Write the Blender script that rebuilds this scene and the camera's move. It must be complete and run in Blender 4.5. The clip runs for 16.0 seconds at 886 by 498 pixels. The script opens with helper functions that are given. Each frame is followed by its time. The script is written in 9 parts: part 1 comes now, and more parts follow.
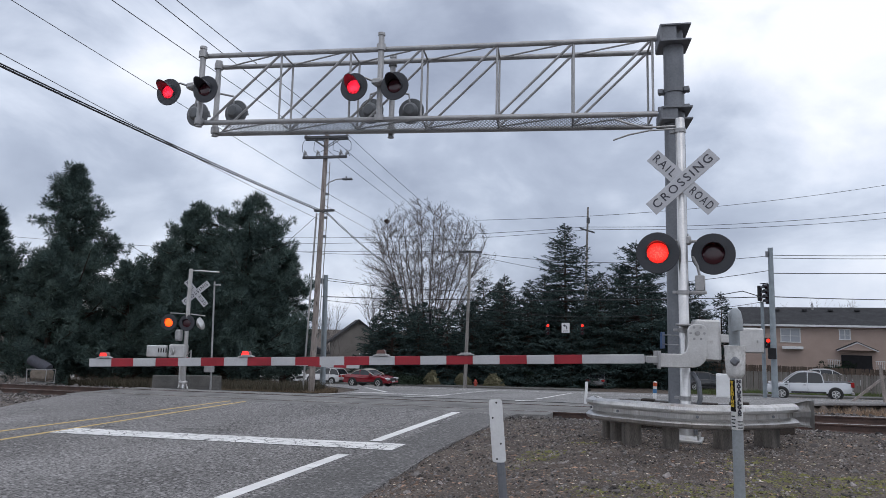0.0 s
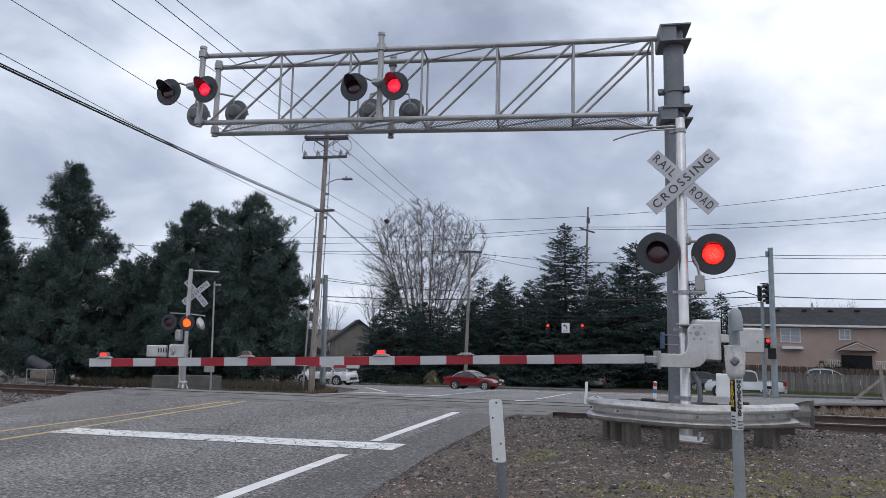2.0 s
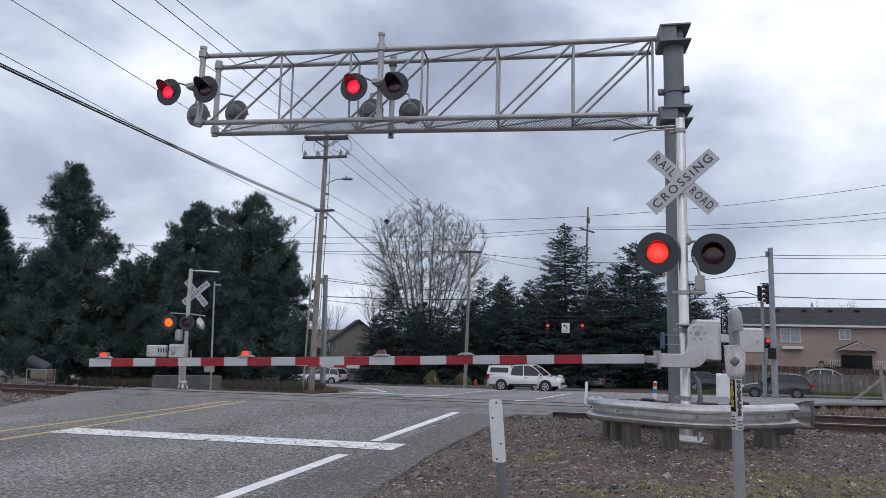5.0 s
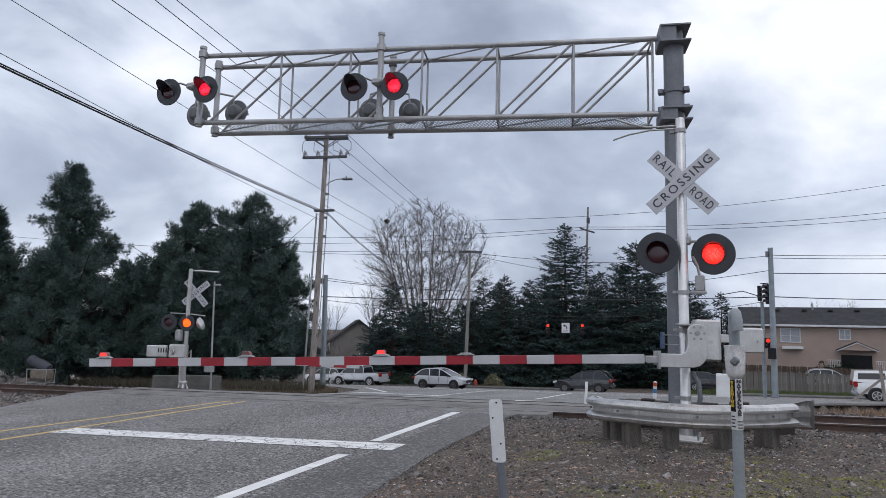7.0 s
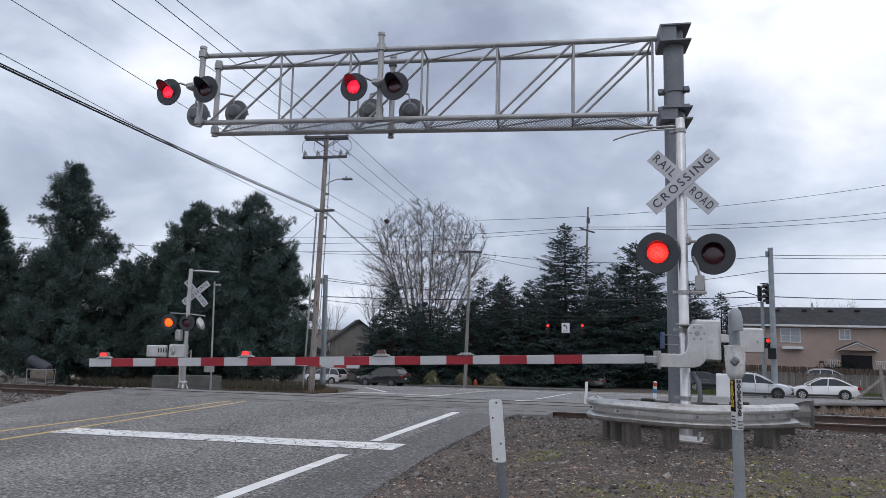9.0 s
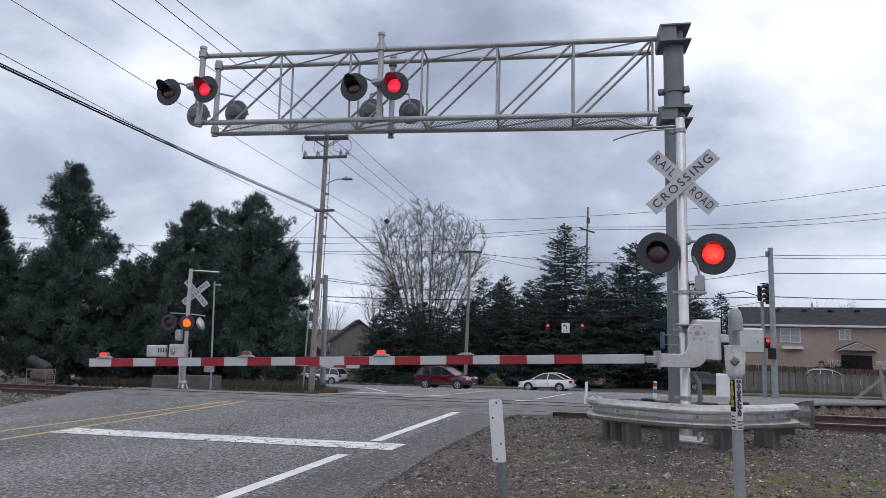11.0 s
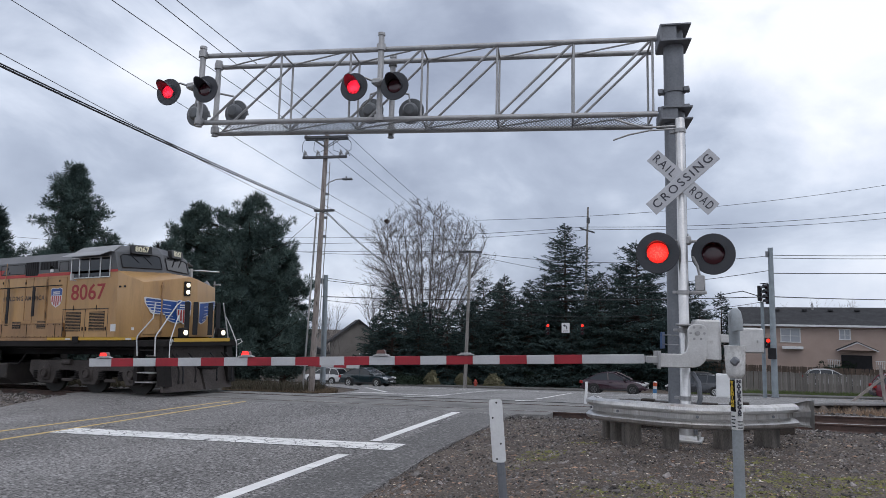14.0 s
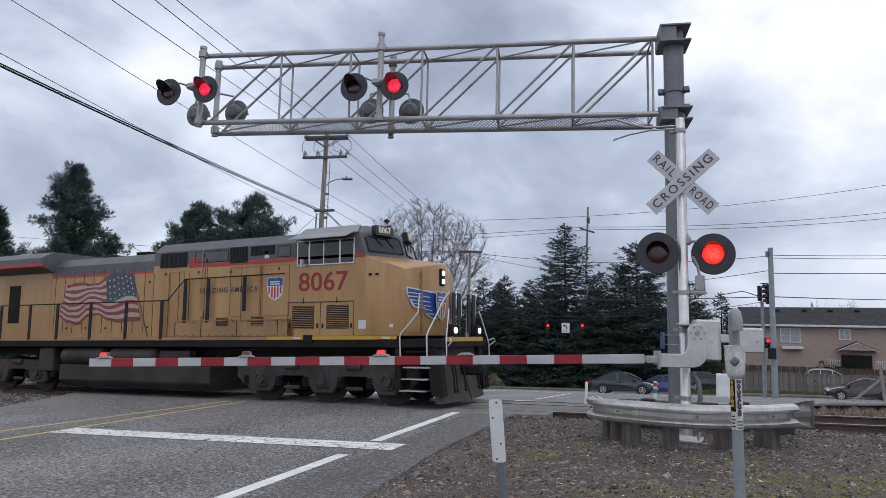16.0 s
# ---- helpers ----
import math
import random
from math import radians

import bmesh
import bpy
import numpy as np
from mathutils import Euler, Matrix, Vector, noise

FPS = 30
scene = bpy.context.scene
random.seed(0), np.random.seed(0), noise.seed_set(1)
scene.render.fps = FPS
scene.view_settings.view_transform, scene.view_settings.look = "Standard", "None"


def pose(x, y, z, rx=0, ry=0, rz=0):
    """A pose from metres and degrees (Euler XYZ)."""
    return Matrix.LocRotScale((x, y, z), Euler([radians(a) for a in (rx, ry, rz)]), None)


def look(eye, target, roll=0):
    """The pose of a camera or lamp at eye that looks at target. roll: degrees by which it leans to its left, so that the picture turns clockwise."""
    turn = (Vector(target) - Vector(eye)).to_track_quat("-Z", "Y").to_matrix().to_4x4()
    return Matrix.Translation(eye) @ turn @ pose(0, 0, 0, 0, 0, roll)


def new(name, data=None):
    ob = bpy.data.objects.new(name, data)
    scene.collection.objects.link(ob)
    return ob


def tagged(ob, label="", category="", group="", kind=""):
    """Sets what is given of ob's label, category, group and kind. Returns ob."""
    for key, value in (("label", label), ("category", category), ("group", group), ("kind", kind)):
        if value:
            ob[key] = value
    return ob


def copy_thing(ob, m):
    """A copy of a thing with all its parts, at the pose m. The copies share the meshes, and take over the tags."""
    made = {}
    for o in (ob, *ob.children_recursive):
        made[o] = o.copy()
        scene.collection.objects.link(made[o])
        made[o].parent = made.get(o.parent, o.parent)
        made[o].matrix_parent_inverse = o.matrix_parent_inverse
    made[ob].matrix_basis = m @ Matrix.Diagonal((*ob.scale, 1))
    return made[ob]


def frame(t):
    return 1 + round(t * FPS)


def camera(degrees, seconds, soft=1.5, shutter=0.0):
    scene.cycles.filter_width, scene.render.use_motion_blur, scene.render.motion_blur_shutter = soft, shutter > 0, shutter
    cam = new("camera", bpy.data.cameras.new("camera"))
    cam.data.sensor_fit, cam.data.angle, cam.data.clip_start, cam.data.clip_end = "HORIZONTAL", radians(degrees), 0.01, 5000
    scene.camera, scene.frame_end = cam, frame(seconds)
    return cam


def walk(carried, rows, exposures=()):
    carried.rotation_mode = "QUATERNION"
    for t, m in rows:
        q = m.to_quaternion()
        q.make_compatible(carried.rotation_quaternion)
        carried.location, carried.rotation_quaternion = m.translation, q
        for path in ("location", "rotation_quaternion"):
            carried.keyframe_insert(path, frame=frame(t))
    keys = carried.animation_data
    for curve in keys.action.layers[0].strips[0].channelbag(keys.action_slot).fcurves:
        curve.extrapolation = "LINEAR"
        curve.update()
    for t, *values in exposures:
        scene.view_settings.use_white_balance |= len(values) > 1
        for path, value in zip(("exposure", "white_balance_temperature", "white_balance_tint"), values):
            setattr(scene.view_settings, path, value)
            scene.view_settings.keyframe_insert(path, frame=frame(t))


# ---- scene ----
cam = camera(66.316, 16.0, soft=0.8)
EYE = pose(0, 0, 1.754, 96.707, -1.245, 24.706)
walk(cam, [(0.0, EYE), (16.0, EYE)])

# ---- light: a bright broken overcast, no sharp sun ----
SUN_ELEV, SUN_ROT = 58.0, 142.0
world = bpy.data.worlds.new("overcast_sky")
scene.world = world
world.use_nodes = True
wn, wl = world.node_tree.nodes, world.node_tree.links
wn.clear()
w_out = wn.new("ShaderNodeOutputWorld")
w_bg = wn.new("ShaderNodeBackground")
w_sky = wn.new("ShaderNodeTexSky")
w_sky.sky_type, w_sky.sun_disc = "NISHITA", False
w_sky.sun_elevation, w_sky.sun_rotation = radians(SUN_ELEV), radians(SUN_ROT)
w_sky.air_density, w_sky.dust_density = 1.0, 3.0
w_tc = wn.new("ShaderNodeTexCoord")
w_sep = wn.new("ShaderNodeSeparateXYZ")
wl.new(w_tc.outputs["Generated"], w_sep.inputs[0])


def wmath(op, a, b):
    n = wn.new("ShaderNodeMath")
    n.operation = op
    for i, s in enumerate((a, b)):
        if isinstance(s, (int, float)):
            n.inputs[i].default_value = s
        else:
            wl.new(s, n.inputs[i])
    return n.outputs[0]


# cloud layer: soft heaps, a little flattened
w_comb = wn.new("ShaderNodeCombineXYZ")
wl.new(w_sep.outputs[0], w_comb.inputs[0])
wl.new(w_sep.outputs[1], w_comb.inputs[1])
wl.new(wmath("MULTIPLY", w_sep.outputs[2], 1.7), w_comb.inputs[2])


def wnoise(scale, detail, rough, dist):
    n = wn.new("ShaderNodeTexNoise")
    n.inputs["Scale"].default_value, n.inputs["Detail"].default_value = scale, detail
    n.inputs["Roughness"].default_value, n.inputs["Distortion"].default_value = rough, dist
    wl.new(w_comb.outputs[0], n.inputs["Vector"])
    return n.outputs["Fac"]


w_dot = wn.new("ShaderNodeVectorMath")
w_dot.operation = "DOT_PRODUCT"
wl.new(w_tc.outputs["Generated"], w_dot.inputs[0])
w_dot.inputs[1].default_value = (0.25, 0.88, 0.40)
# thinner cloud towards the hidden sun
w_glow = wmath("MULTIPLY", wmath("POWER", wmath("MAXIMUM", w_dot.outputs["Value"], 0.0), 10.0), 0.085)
w_dot2 = wn.new("ShaderNodeVectorMath")
w_dot2.operation = "DOT_PRODUCT"
wl.new(w_tc.outputs["Generated"], w_dot2.inputs[0])
w_dot2.inputs[1].default_value = (-0.258, 0.928, 0.263)
# the thick bank of cloud over the far side of the crossing
w_bank = wmath("MULTIPLY", wmath("POWER", wmath("MAXIMUM", w_dot2.outputs["Value"], 0.0), 18.0), -0.13)
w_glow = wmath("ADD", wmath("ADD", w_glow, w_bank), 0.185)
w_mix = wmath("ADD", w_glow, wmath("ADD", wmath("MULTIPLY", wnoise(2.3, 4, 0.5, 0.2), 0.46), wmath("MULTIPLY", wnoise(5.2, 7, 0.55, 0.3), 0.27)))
w_ramp = wn.new("ShaderNodeValToRGB")
for i, (p, c) in enumerate([(0.40, (0.325, 0.37, 0.485, 1)), (0.48, (0.47, 0.53, 0.66, 1)), (0.54, (0.69, 0.755, 0.89, 1)), (0.62, (1.0, 1.03, 1.12, 1))]):
    e = w_ramp.color_ramp.elements[i] if i < 2 else w_ramp.color_ramp.elements.new(p)
    e.position, e.color = p, c
wl.new(w_mix, w_ramp.inputs[0])
w_scale = wn.new("ShaderNodeVectorMath")
w_scale.operation = "SCALE"
wl.new(w_sky.outputs[0], w_scale.inputs[0])
w_scale.inputs["Scale"].default_value = 0.10
w_add = wn.new("ShaderNodeMixRGB")
w_add.inputs[0].default_value = 0.88
wl.new(w_scale.outputs[0], w_add.inputs[1])
wl.new(w_ramp.outputs[0], w_add.inputs[2])
wl.new(w_add.outputs[0], w_bg.inputs[0])
w_bg.inputs[1].default_value = 1.0
wl.new(w_bg.outputs[0], w_out.inputs[0])

sun_data = bpy.data.lights.new("sun", "SUN")
sun_data.energy, sun_data.angle, sun_data.color = 0.5, radians(40), (1.0, 0.96, 0.96)
sun = new("sun", sun_data)
sun.matrix_basis = look((15, -20, 40), (0, 0, 0))
scene.view_settings.exposure = 0.15


# ---- materials ----
def mat(name, c1, c2=None, rough=0.6, metal=0.0, scale=3.0, bump=0.0, bscale=60.0, fine=0.25, c3=None, spots=(0.62, 0.7), sscale=8.0, island=0.0, stretch=(1, 1, 1), objvar=0.0, coat=0.0, spec=0.5):
    """Two scales of variation, optional stains (c3), relief and per-piece variation."""
    m = bpy.data.materials.new(name)
    m.use_nodes = True
    nt = m.node_tree
    n, l = nt.nodes, nt.links
    b = n["Principled BSDF"]
    c2 = c2 or tuple(v * 0.75 for v in c1)
    tc = n.new("ShaderNodeTexCoord")
    mp = n.new("ShaderNodeMapping")
    mp.inputs["Scale"].default_value = stretch
    l.new(tc.outputs["Object"], mp.inputs[0])
    big = n.new("ShaderNodeTexNoise")
    big.inputs["Scale"].default_value, big.inputs["Detail"].default_value = scale, 5
    l.new(mp.outputs[0], big.inputs["Vector"])
    small = n.new("ShaderNodeTexNoise")
    small.inputs["Scale"].default_value, small.inputs["Detail"].default_value = bscale, 3
    l.new(mp.outputs[0], small.inputs["Vector"])
    ramp = n.new("ShaderNodeMapRange")
    ramp.inputs[1].default_value, ramp.inputs[2].default_value = 0.33, 0.67
    l.new(big.outputs["Fac"], ramp.inputs[0])
    mix = n.new("ShaderNodeMixRGB")
    mix.inputs[1].default_value, mix.inputs[2].default_value = (*c1, 1), (*c2, 1)
    l.new(ramp.outputs[0], mix.inputs[0])
    col = mix.outputs[0]
    if fine:
        mr = n.new("ShaderNodeMapRange")
        mr.inputs[1].default_value, mr.inputs[2].default_value = 0.3, 0.7
        mr.inputs[3].default_value, mr.inputs[4].default_value = 1 - fine, 1 + fine
        l.new(small.outputs["Fac"], mr.inputs[0])
        mul = n.new("ShaderNodeMixRGB")
        mul.blend_type = "MULTIPLY"
        mul.inputs[0].default_value = 1
        l.new(col, mul.inputs[1])
        l.new(mr.outputs[0], mul.inputs[2])
        col = mul.outputs[0]
    if c3:
        st = n.new("ShaderNodeTexNoise")
        st.inputs["Scale"].default_value, st.inputs["Detail"].default_value, st.inputs["Roughness"].default_value = sscale, 8, 0.65
        l.new(mp.outputs[0], st.inputs["Vector"])
        sr = n.new("ShaderNodeMapRange")
        sr.inputs[1].default_value, sr.inputs[2].default_value = spots
        l.new(st.outputs["Fac"], sr.inputs[0])
        sm = n.new("ShaderNodeMixRGB")
        sm.inputs[2].default_value = (*c3, 1)
        l.new(sr.outputs[0], sm.inputs[0])
        l.new(col, sm.inputs[1])
        col = sm.outputs[0]
    for amount, kind in ((island, "ShaderNodeNewGeometry"), (objvar, "ShaderNodeObjectInfo")):
        if amount:
            g = n.new(kind)
            out = g.outputs["Random Per Island"] if kind == "ShaderNodeNewGeometry" else g.outputs["Random"]
            mr = n.new("ShaderNodeMapRange")
            mr.inputs[3].default_value, mr.inputs[4].default_value = 1 - amount, 1 + amount
            l.new(out, mr.inputs[0])
            mul = n.new("ShaderNodeMixRGB")
            mul.blend_type = "MULTIPLY"
            mul.inputs[0].default_value = 1
            l.new(col, mul.inputs[1])
            l.new(mr.outputs[0], mul.inputs[2])
            col = mul.outputs[0]
    l.new(col, b.inputs["Base Color"])
    rr = n.new("ShaderNodeMapRange")
    rr.inputs[3].default_value, rr.inputs[4].default_value = max(0.02, rough - 0.1), min(1, rough + 0.1)
    l.new(small.outputs["Fac"], rr.inputs[0])
    l.new(rr.outputs[0], b.inputs["Roughness"])
    b.inputs["Metallic"].default_value = metal
    b.inputs["Coat Weight"].default_value = coat
    b.inputs["Specular IOR Level"].default_value = spec
    if bump:
        bp = n.new("ShaderNodeBump")
        bp.inputs["Strength"].default_value, bp.inputs["Distance"].default_value = min(1, bump * 10), bump
        l.new(small.outputs["Fac"], bp.inputs["Height"])
        l.new(bp.outputs[0], b.inputs["Normal"])
    return m


def glow(name, col, strength, base=(0.02, 0.0, 0.0), dots=0.0, reach=0.0):
    m = bpy.data.materials.new(name)
    m.use_nodes = True
    n, l = m.node_tree.nodes, m.node_tree.links
    b = n["Principled BSDF"]
    b.inputs["Base Color"].default_value = (*base, 1)
    b.inputs["Emission Color"].default_value = (*col, 1)
    b.inputs["Emission Strength"].default_value = strength
    b.inputs["Roughness"].default_value = 0.3
    if dots:
        tc = n.new("ShaderNodeTexCoord")
        v = n.new("ShaderNodeTexVoronoi")
        v.inputs["Scale"].default_value = dots
        mr = n.new("ShaderNodeMapRange")
        mr.inputs[1].default_value, mr.inputs[2].default_value = 0.25, 0.55
        mr.inputs[3].default_value, mr.inputs[4].default_value = strength * 1.5, strength * 0.35
        l.new(tc.outputs["Object"], v.inputs["Vector"])
        l.new(v.outputs["Distance"], mr.inputs[0])
        ln = n.new("ShaderNodeVectorMath")
        ln.operation = "LENGTH"
        l.new(tc.outputs["Object"], ln.inputs[0])
        fall = n.new("ShaderNodeMapRange")
        for i, x in enumerate((0.0, reach, 2.0, 0.55)):
            fall.inputs[i + 1].default_value = x
        l.new(ln.outputs["Value"], fall.inputs[0])
        mu = n.new("ShaderNodeMath")
        mu.operation = "MULTIPLY"
        l.new(mr.outputs[0], mu.inputs[0])
        l.new(fall.outputs[0], mu.inputs[1])
        l.new(mu.outputs[0], b.inputs["Emission Strength"])
    return m


def glass(name, tint=(0.02, 0.025, 0.03), rough=0.04):
    """Tinted glazing, dark unless the tint is set pale."""
    m = bpy.data.materials.new(name)
    m.use_nodes = True
    b = m.node_tree.nodes["Principled BSDF"]
    b.inputs["Base Color"].default_value = (*tint, 1)
    b.inputs["Roughness"].default_value = rough
    b.inputs["Specular IOR Level"].default_value = 0.6
    return m


def pavement(name, c1, c2, grain=0.5, cracks=0.0, paint=None, wear=0.0):
    """Asphalt: broad worn tone, aggregate speckle, oil stains and fine cracks; paint adds worn road paint over it."""
    m = bpy.data.materials.new(name)
    m.use_nodes = True
    n, l = m.node_tree.nodes, m.node_tree.links
    b = n["Principled BSDF"]
    tc = n.new("ShaderNodeTexCoord")

    def tex(scale, detail, rough, lo, hi, a, z, stretch=(1, 1, 1)):
        mp = n.new("ShaderNodeMapping")
        mp.inputs["Scale"].default_value = stretch
        l.new(tc.outputs["Object"], mp.inputs[0])
        t = n.new("ShaderNodeTexNoise")
        t.inputs["Scale"].default_value, t.inputs["Detail"].default_value, t.inputs["Roughness"].default_value = scale, detail, rough
        l.new(mp.outputs[0], t.inputs["Vector"])
        r = n.new("ShaderNodeMapRange")
        r.inputs[1].default_value, r.inputs[2].default_value, r.inputs[3].default_value, r.inputs[4].default_value = lo, hi, a, z
        l.new(t.outputs["Fac"], r.inputs[0])
        return r.outputs[0], t.outputs["Fac"]

    def mix(fac, a, c, kind="MIX"):
        x = n.new("ShaderNodeMixRGB")
        x.blend_type = kind
        for s, v in zip(x.inputs, (fac, a, c)):
            if isinstance(v, (int, float)):
                s.default_value = v
            elif isinstance(v, tuple):
                s.default_value = (*v, 1)
            else:
                l.new(v, s)
        return x.outputs[0]

    broad, _ = tex(0.45, 4, 0.55, 0.35, 0.65, 0, 1, (1, 0.5, 1))
    col = mix(broad, c1, c2)
    speck, fac = tex(26, 6, 0.8, 0.34, 0.66, 1 - grain, 1 + grain)
    col = mix(1.0, col, speck, "MULTIPLY")
    v = n.new("ShaderNodeTexVoronoi")
    v.inputs["Scale"].default_value = 30
    l.new(tc.outputs["Object"], v.inputs["Vector"])
    cell = n.new("ShaderNodeSeparateColor")
    l.new(v.outputs["Color"], cell.inputs[0])
    stone = n.new("ShaderNodeMapRange")
    for i, x in enumerate((0.80, 0.97, 0.0, 0.55)):
        stone.inputs[i + 1].default_value = x
    l.new(cell.outputs[0], stone.inputs[0])
    col = mix(stone.outputs[0], col, tuple(min(0.6, x * 2.3) for x in c1))
    dark, _ = tex(2.6, 5, 0.6, 0.64, 0.70, 0, 0.5, (0.6, 1, 1))
    col = mix(dark, col, tuple(x * 0.45 for x in c2))
    worn = None
    if cracks:
        d = n.new("ShaderNodeTexNoise")
        d.inputs["Scale"].default_value, d.inputs["Detail"].default_value = 3.0, 4
        l.new(tc.outputs["Object"], d.inputs["Vector"])
        off = n.new("ShaderNodeVectorMath")
        off.operation = "MULTIPLY_ADD"
        off.inputs[1].default_value = (0.35, 0.35, 0.35)
        l.new(d.outputs["Color"], off.inputs[0])
        l.new(tc.outputs["Object"], off.inputs[2])
        e = n.new("ShaderNodeTexVoronoi")
        e.feature = "DISTANCE_TO_EDGE"
        e.inputs["Scale"].default_value = 4.2 if paint else 0.9
        l.new(off.outputs[0], e.inputs["Vector"])
        r = n.new("ShaderNodeMapRange")
        for i, x in enumerate((0.016 if paint else 0.007, 0.055 if paint else 0.02, 1.0, 0.0)):
            r.inputs[i + 1].default_value = x
        l.new(e.outputs["Distance"], r.inputs[0])
        where, _ = tex(0.7, 3, 0.5, 0.47, 0.56, 0, cracks) if not paint else tex(0.7, 4, 0.6, 0.45, 0.53, 0, 0.85)
        k = n.new("ShaderNodeMath")
        k.operation = "MULTIPLY"
        l.new(r.outputs[0], k.inputs[0])
        l.new(where, k.inputs[1])
        worn = k.outputs[0]
        if not paint:
            col = mix(worn, col, (0.03, 0.03, 0.032))
    if paint:
        shade, _ = tex(2.2, 6, 0.6, 0.35, 0.65, 0, 1)
        film = mix(shade, paint, tuple(x * 0.84 for x in paint))
        gone, _ = tex(5.0, 9, 0.72, 0.60, 0.64, 0, wear, (1, 1.6, 1))
        col = mix(gone, film, col)
        if worn is not None:
            col = mix(worn, col, (0.07, 0.07, 0.072))
    l.new(col, b.inputs["Base Color"])
    b.inputs["Roughness"].default_value = 0.9
    b.inputs["Specular IOR Level"].default_value = 0.15
    bp = n.new("ShaderNodeBump")
    bp.inputs["Strength"].default_value, bp.inputs["Distance"].default_value = 0.6, 0.006
    l.new(fac, bp.inputs["Height"])
    l.new(bp.outputs[0], b.inputs["Normal"])
    return m


ASPHALT = pavement("asphalt", (0.208, 0.201, 0.198), (0.138, 0.133, 0.131), 1.2, cracks=0.5)
ASPHALT_DARK = pavement("asphalt_patch", (0.15, 0.146, 0.144), (0.115, 0.112, 0.11), 0.7)
ASPHALT_FAR = pavement("street_asphalt", (0.235, 0.231, 0.228), (0.17, 0.167, 0.165), 0.45)
CROSSING = mat("crossing_concrete", (0.23, 0.225, 0.217), (0.13, 0.127, 0.123), rough=0.85, spec=0.2, scale=1.4, bscale=40, fine=0.3, bump=0.003)
PAINT_W = pavement("road_paint_white", (0.2, 0.196, 0.193), (0.17, 0.166, 0.163), 0.5, cracks=0.0, paint=(0.80, 0.795, 0.78), wear=0.5)
PAINT_STOP = pavement("stop_line_paint", (0.2, 0.196, 0.193), (0.17, 0.166, 0.163), 0.5, cracks=1.0, paint=(0.80, 0.795, 0.78), wear=1.0)
PAINT_Y = pavement("road_paint_yellow", (0.2, 0.19, 0.18), (0.17, 0.166, 0.163), 0.5, paint=(0.62, 0.46, 0.20), wear=0.8)
GROUND = mat("gravel_earth", (0.125, 0.103, 0.088), (0.066, 0.055, 0.048), rough=0.95, scale=1.1, bump=0.02, bscale=55, fine=0.9, c3=(0.15, 0.12, 0.098), spots=(0.54, 0.66), sscale=30, spec=0.15)
STONE = mat("ballast_stone", (0.19, 0.175, 0.168), (0.085, 0.078, 0.075), rough=0.9, scale=6, bscale=60, fine=0.3, island=0.85, spec=0.25)
CHIP = mat("wood_chip", (0.33, 0.215, 0.155), (0.15, 0.098, 0.07), rough=0.9, scale=6, bscale=90, fine=0.2, island=0.8, spec=0.2)
LEAFBITS = mat("dry_leaf", (0.62, 0.56, 0.47), (0.30, 0.22, 0.16), rough=0.9, scale=6, bscale=90, fine=0.2, island=0.6)
MOSS = mat("moss", (0.19, 0.185, 0.06), (0.115, 0.115, 0.04), rough=0.95, scale=6, bscale=90, fine=0.4, bump=0.01)
DRYGRASS = mat("dry_grass", (0.20, 0.152, 0.105), (0.105, 0.08, 0.058), rough=0.95, spec=0.15, scale=2, bscale=60, fine=0.3, island=0.45)
TANGRASS = mat("tan_bank_grass", (0.34, 0.245, 0.17), (0.20, 0.14, 0.10), rough=0.95, spec=0.15, scale=2, bscale=60, fine=0.3, island=0.45)
GREENGRASS = mat("green_grass", (0.06, 0.10, 0.025), (0.09, 0.11, 0.04), rough=0.95, scale=2, bscale=60, fine=0.35, island=0.3)
BRAMBLE = mat("bramble_leaf", (0.07, 0.055, 0.038), (0.05, 0.048, 0.03), rough=0.9, scale=2, bscale=60, fine=0.3, island=0.4)
RAIL = mat("rusty_rail", (0.115, 0.072, 0.06), (0.065, 0.045, 0.04), rough=0.75, metal=0.3, scale=3, bscale=60, fine=0.3)
RAILTOP = mat("worn_rail_head", (0.42, 0.40, 0.38), (0.30, 0.27, 0.25), rough=0.35, metal=0.9, scale=3, bscale=60, fine=0.1)
TIE = mat("creosote_tie", (0.052, 0.041, 0.034), (0.03, 0.025, 0.022), rough=0.9, scale=3, bscale=40, fine=0.4, stretch=(1, 4, 4))
GALV = mat("galvanised_steel", (0.385, 0.385, 0.39), (0.30, 0.30, 0.303), rough=0.5, metal=0.45, scale=5, bscale=40, fine=0.10, c3=(0.24, 0.22, 0.2), spots=(0.66, 0.8), sscale=3)
GALV_DARK = mat("weathered_mast_steel", (0.19, 0.20, 0.22), (0.14, 0.15, 0.165), rough=0.55, metal=0.4, scale=2, bscale=30, fine=0.12)
SILVER = mat("aluminium_paint", (0.66, 0.655, 0.65), (0.50, 0.495, 0.49), rough=0.36, metal=0.85, scale=3, bscale=50, fine=0.08, c3=(0.33, 0.31, 0.29), spots=(0.64, 0.78), sscale=4)
BLACK = mat("matt_black", (0.016, 0.016, 0.019), (0.010, 0.010, 0.012), rough=0.55, spec=0.25, scale=3, bscale=40, fine=0.15)
# visor and disc blacks lifted to blue-grey: distance haze put into the colour
BLACKVISOR = mat("black_visor", (0.040, 0.044, 0.054), (0.052, 0.057, 0.068), rough=0.35, scale=3, bscale=40, fine=0.15)
DISC = mat("hazed_black_disc", (0.026, 0.028, 0.035), (0.034, 0.037, 0.045), rough=0.5, scale=3, bscale=40, fine=0.15)
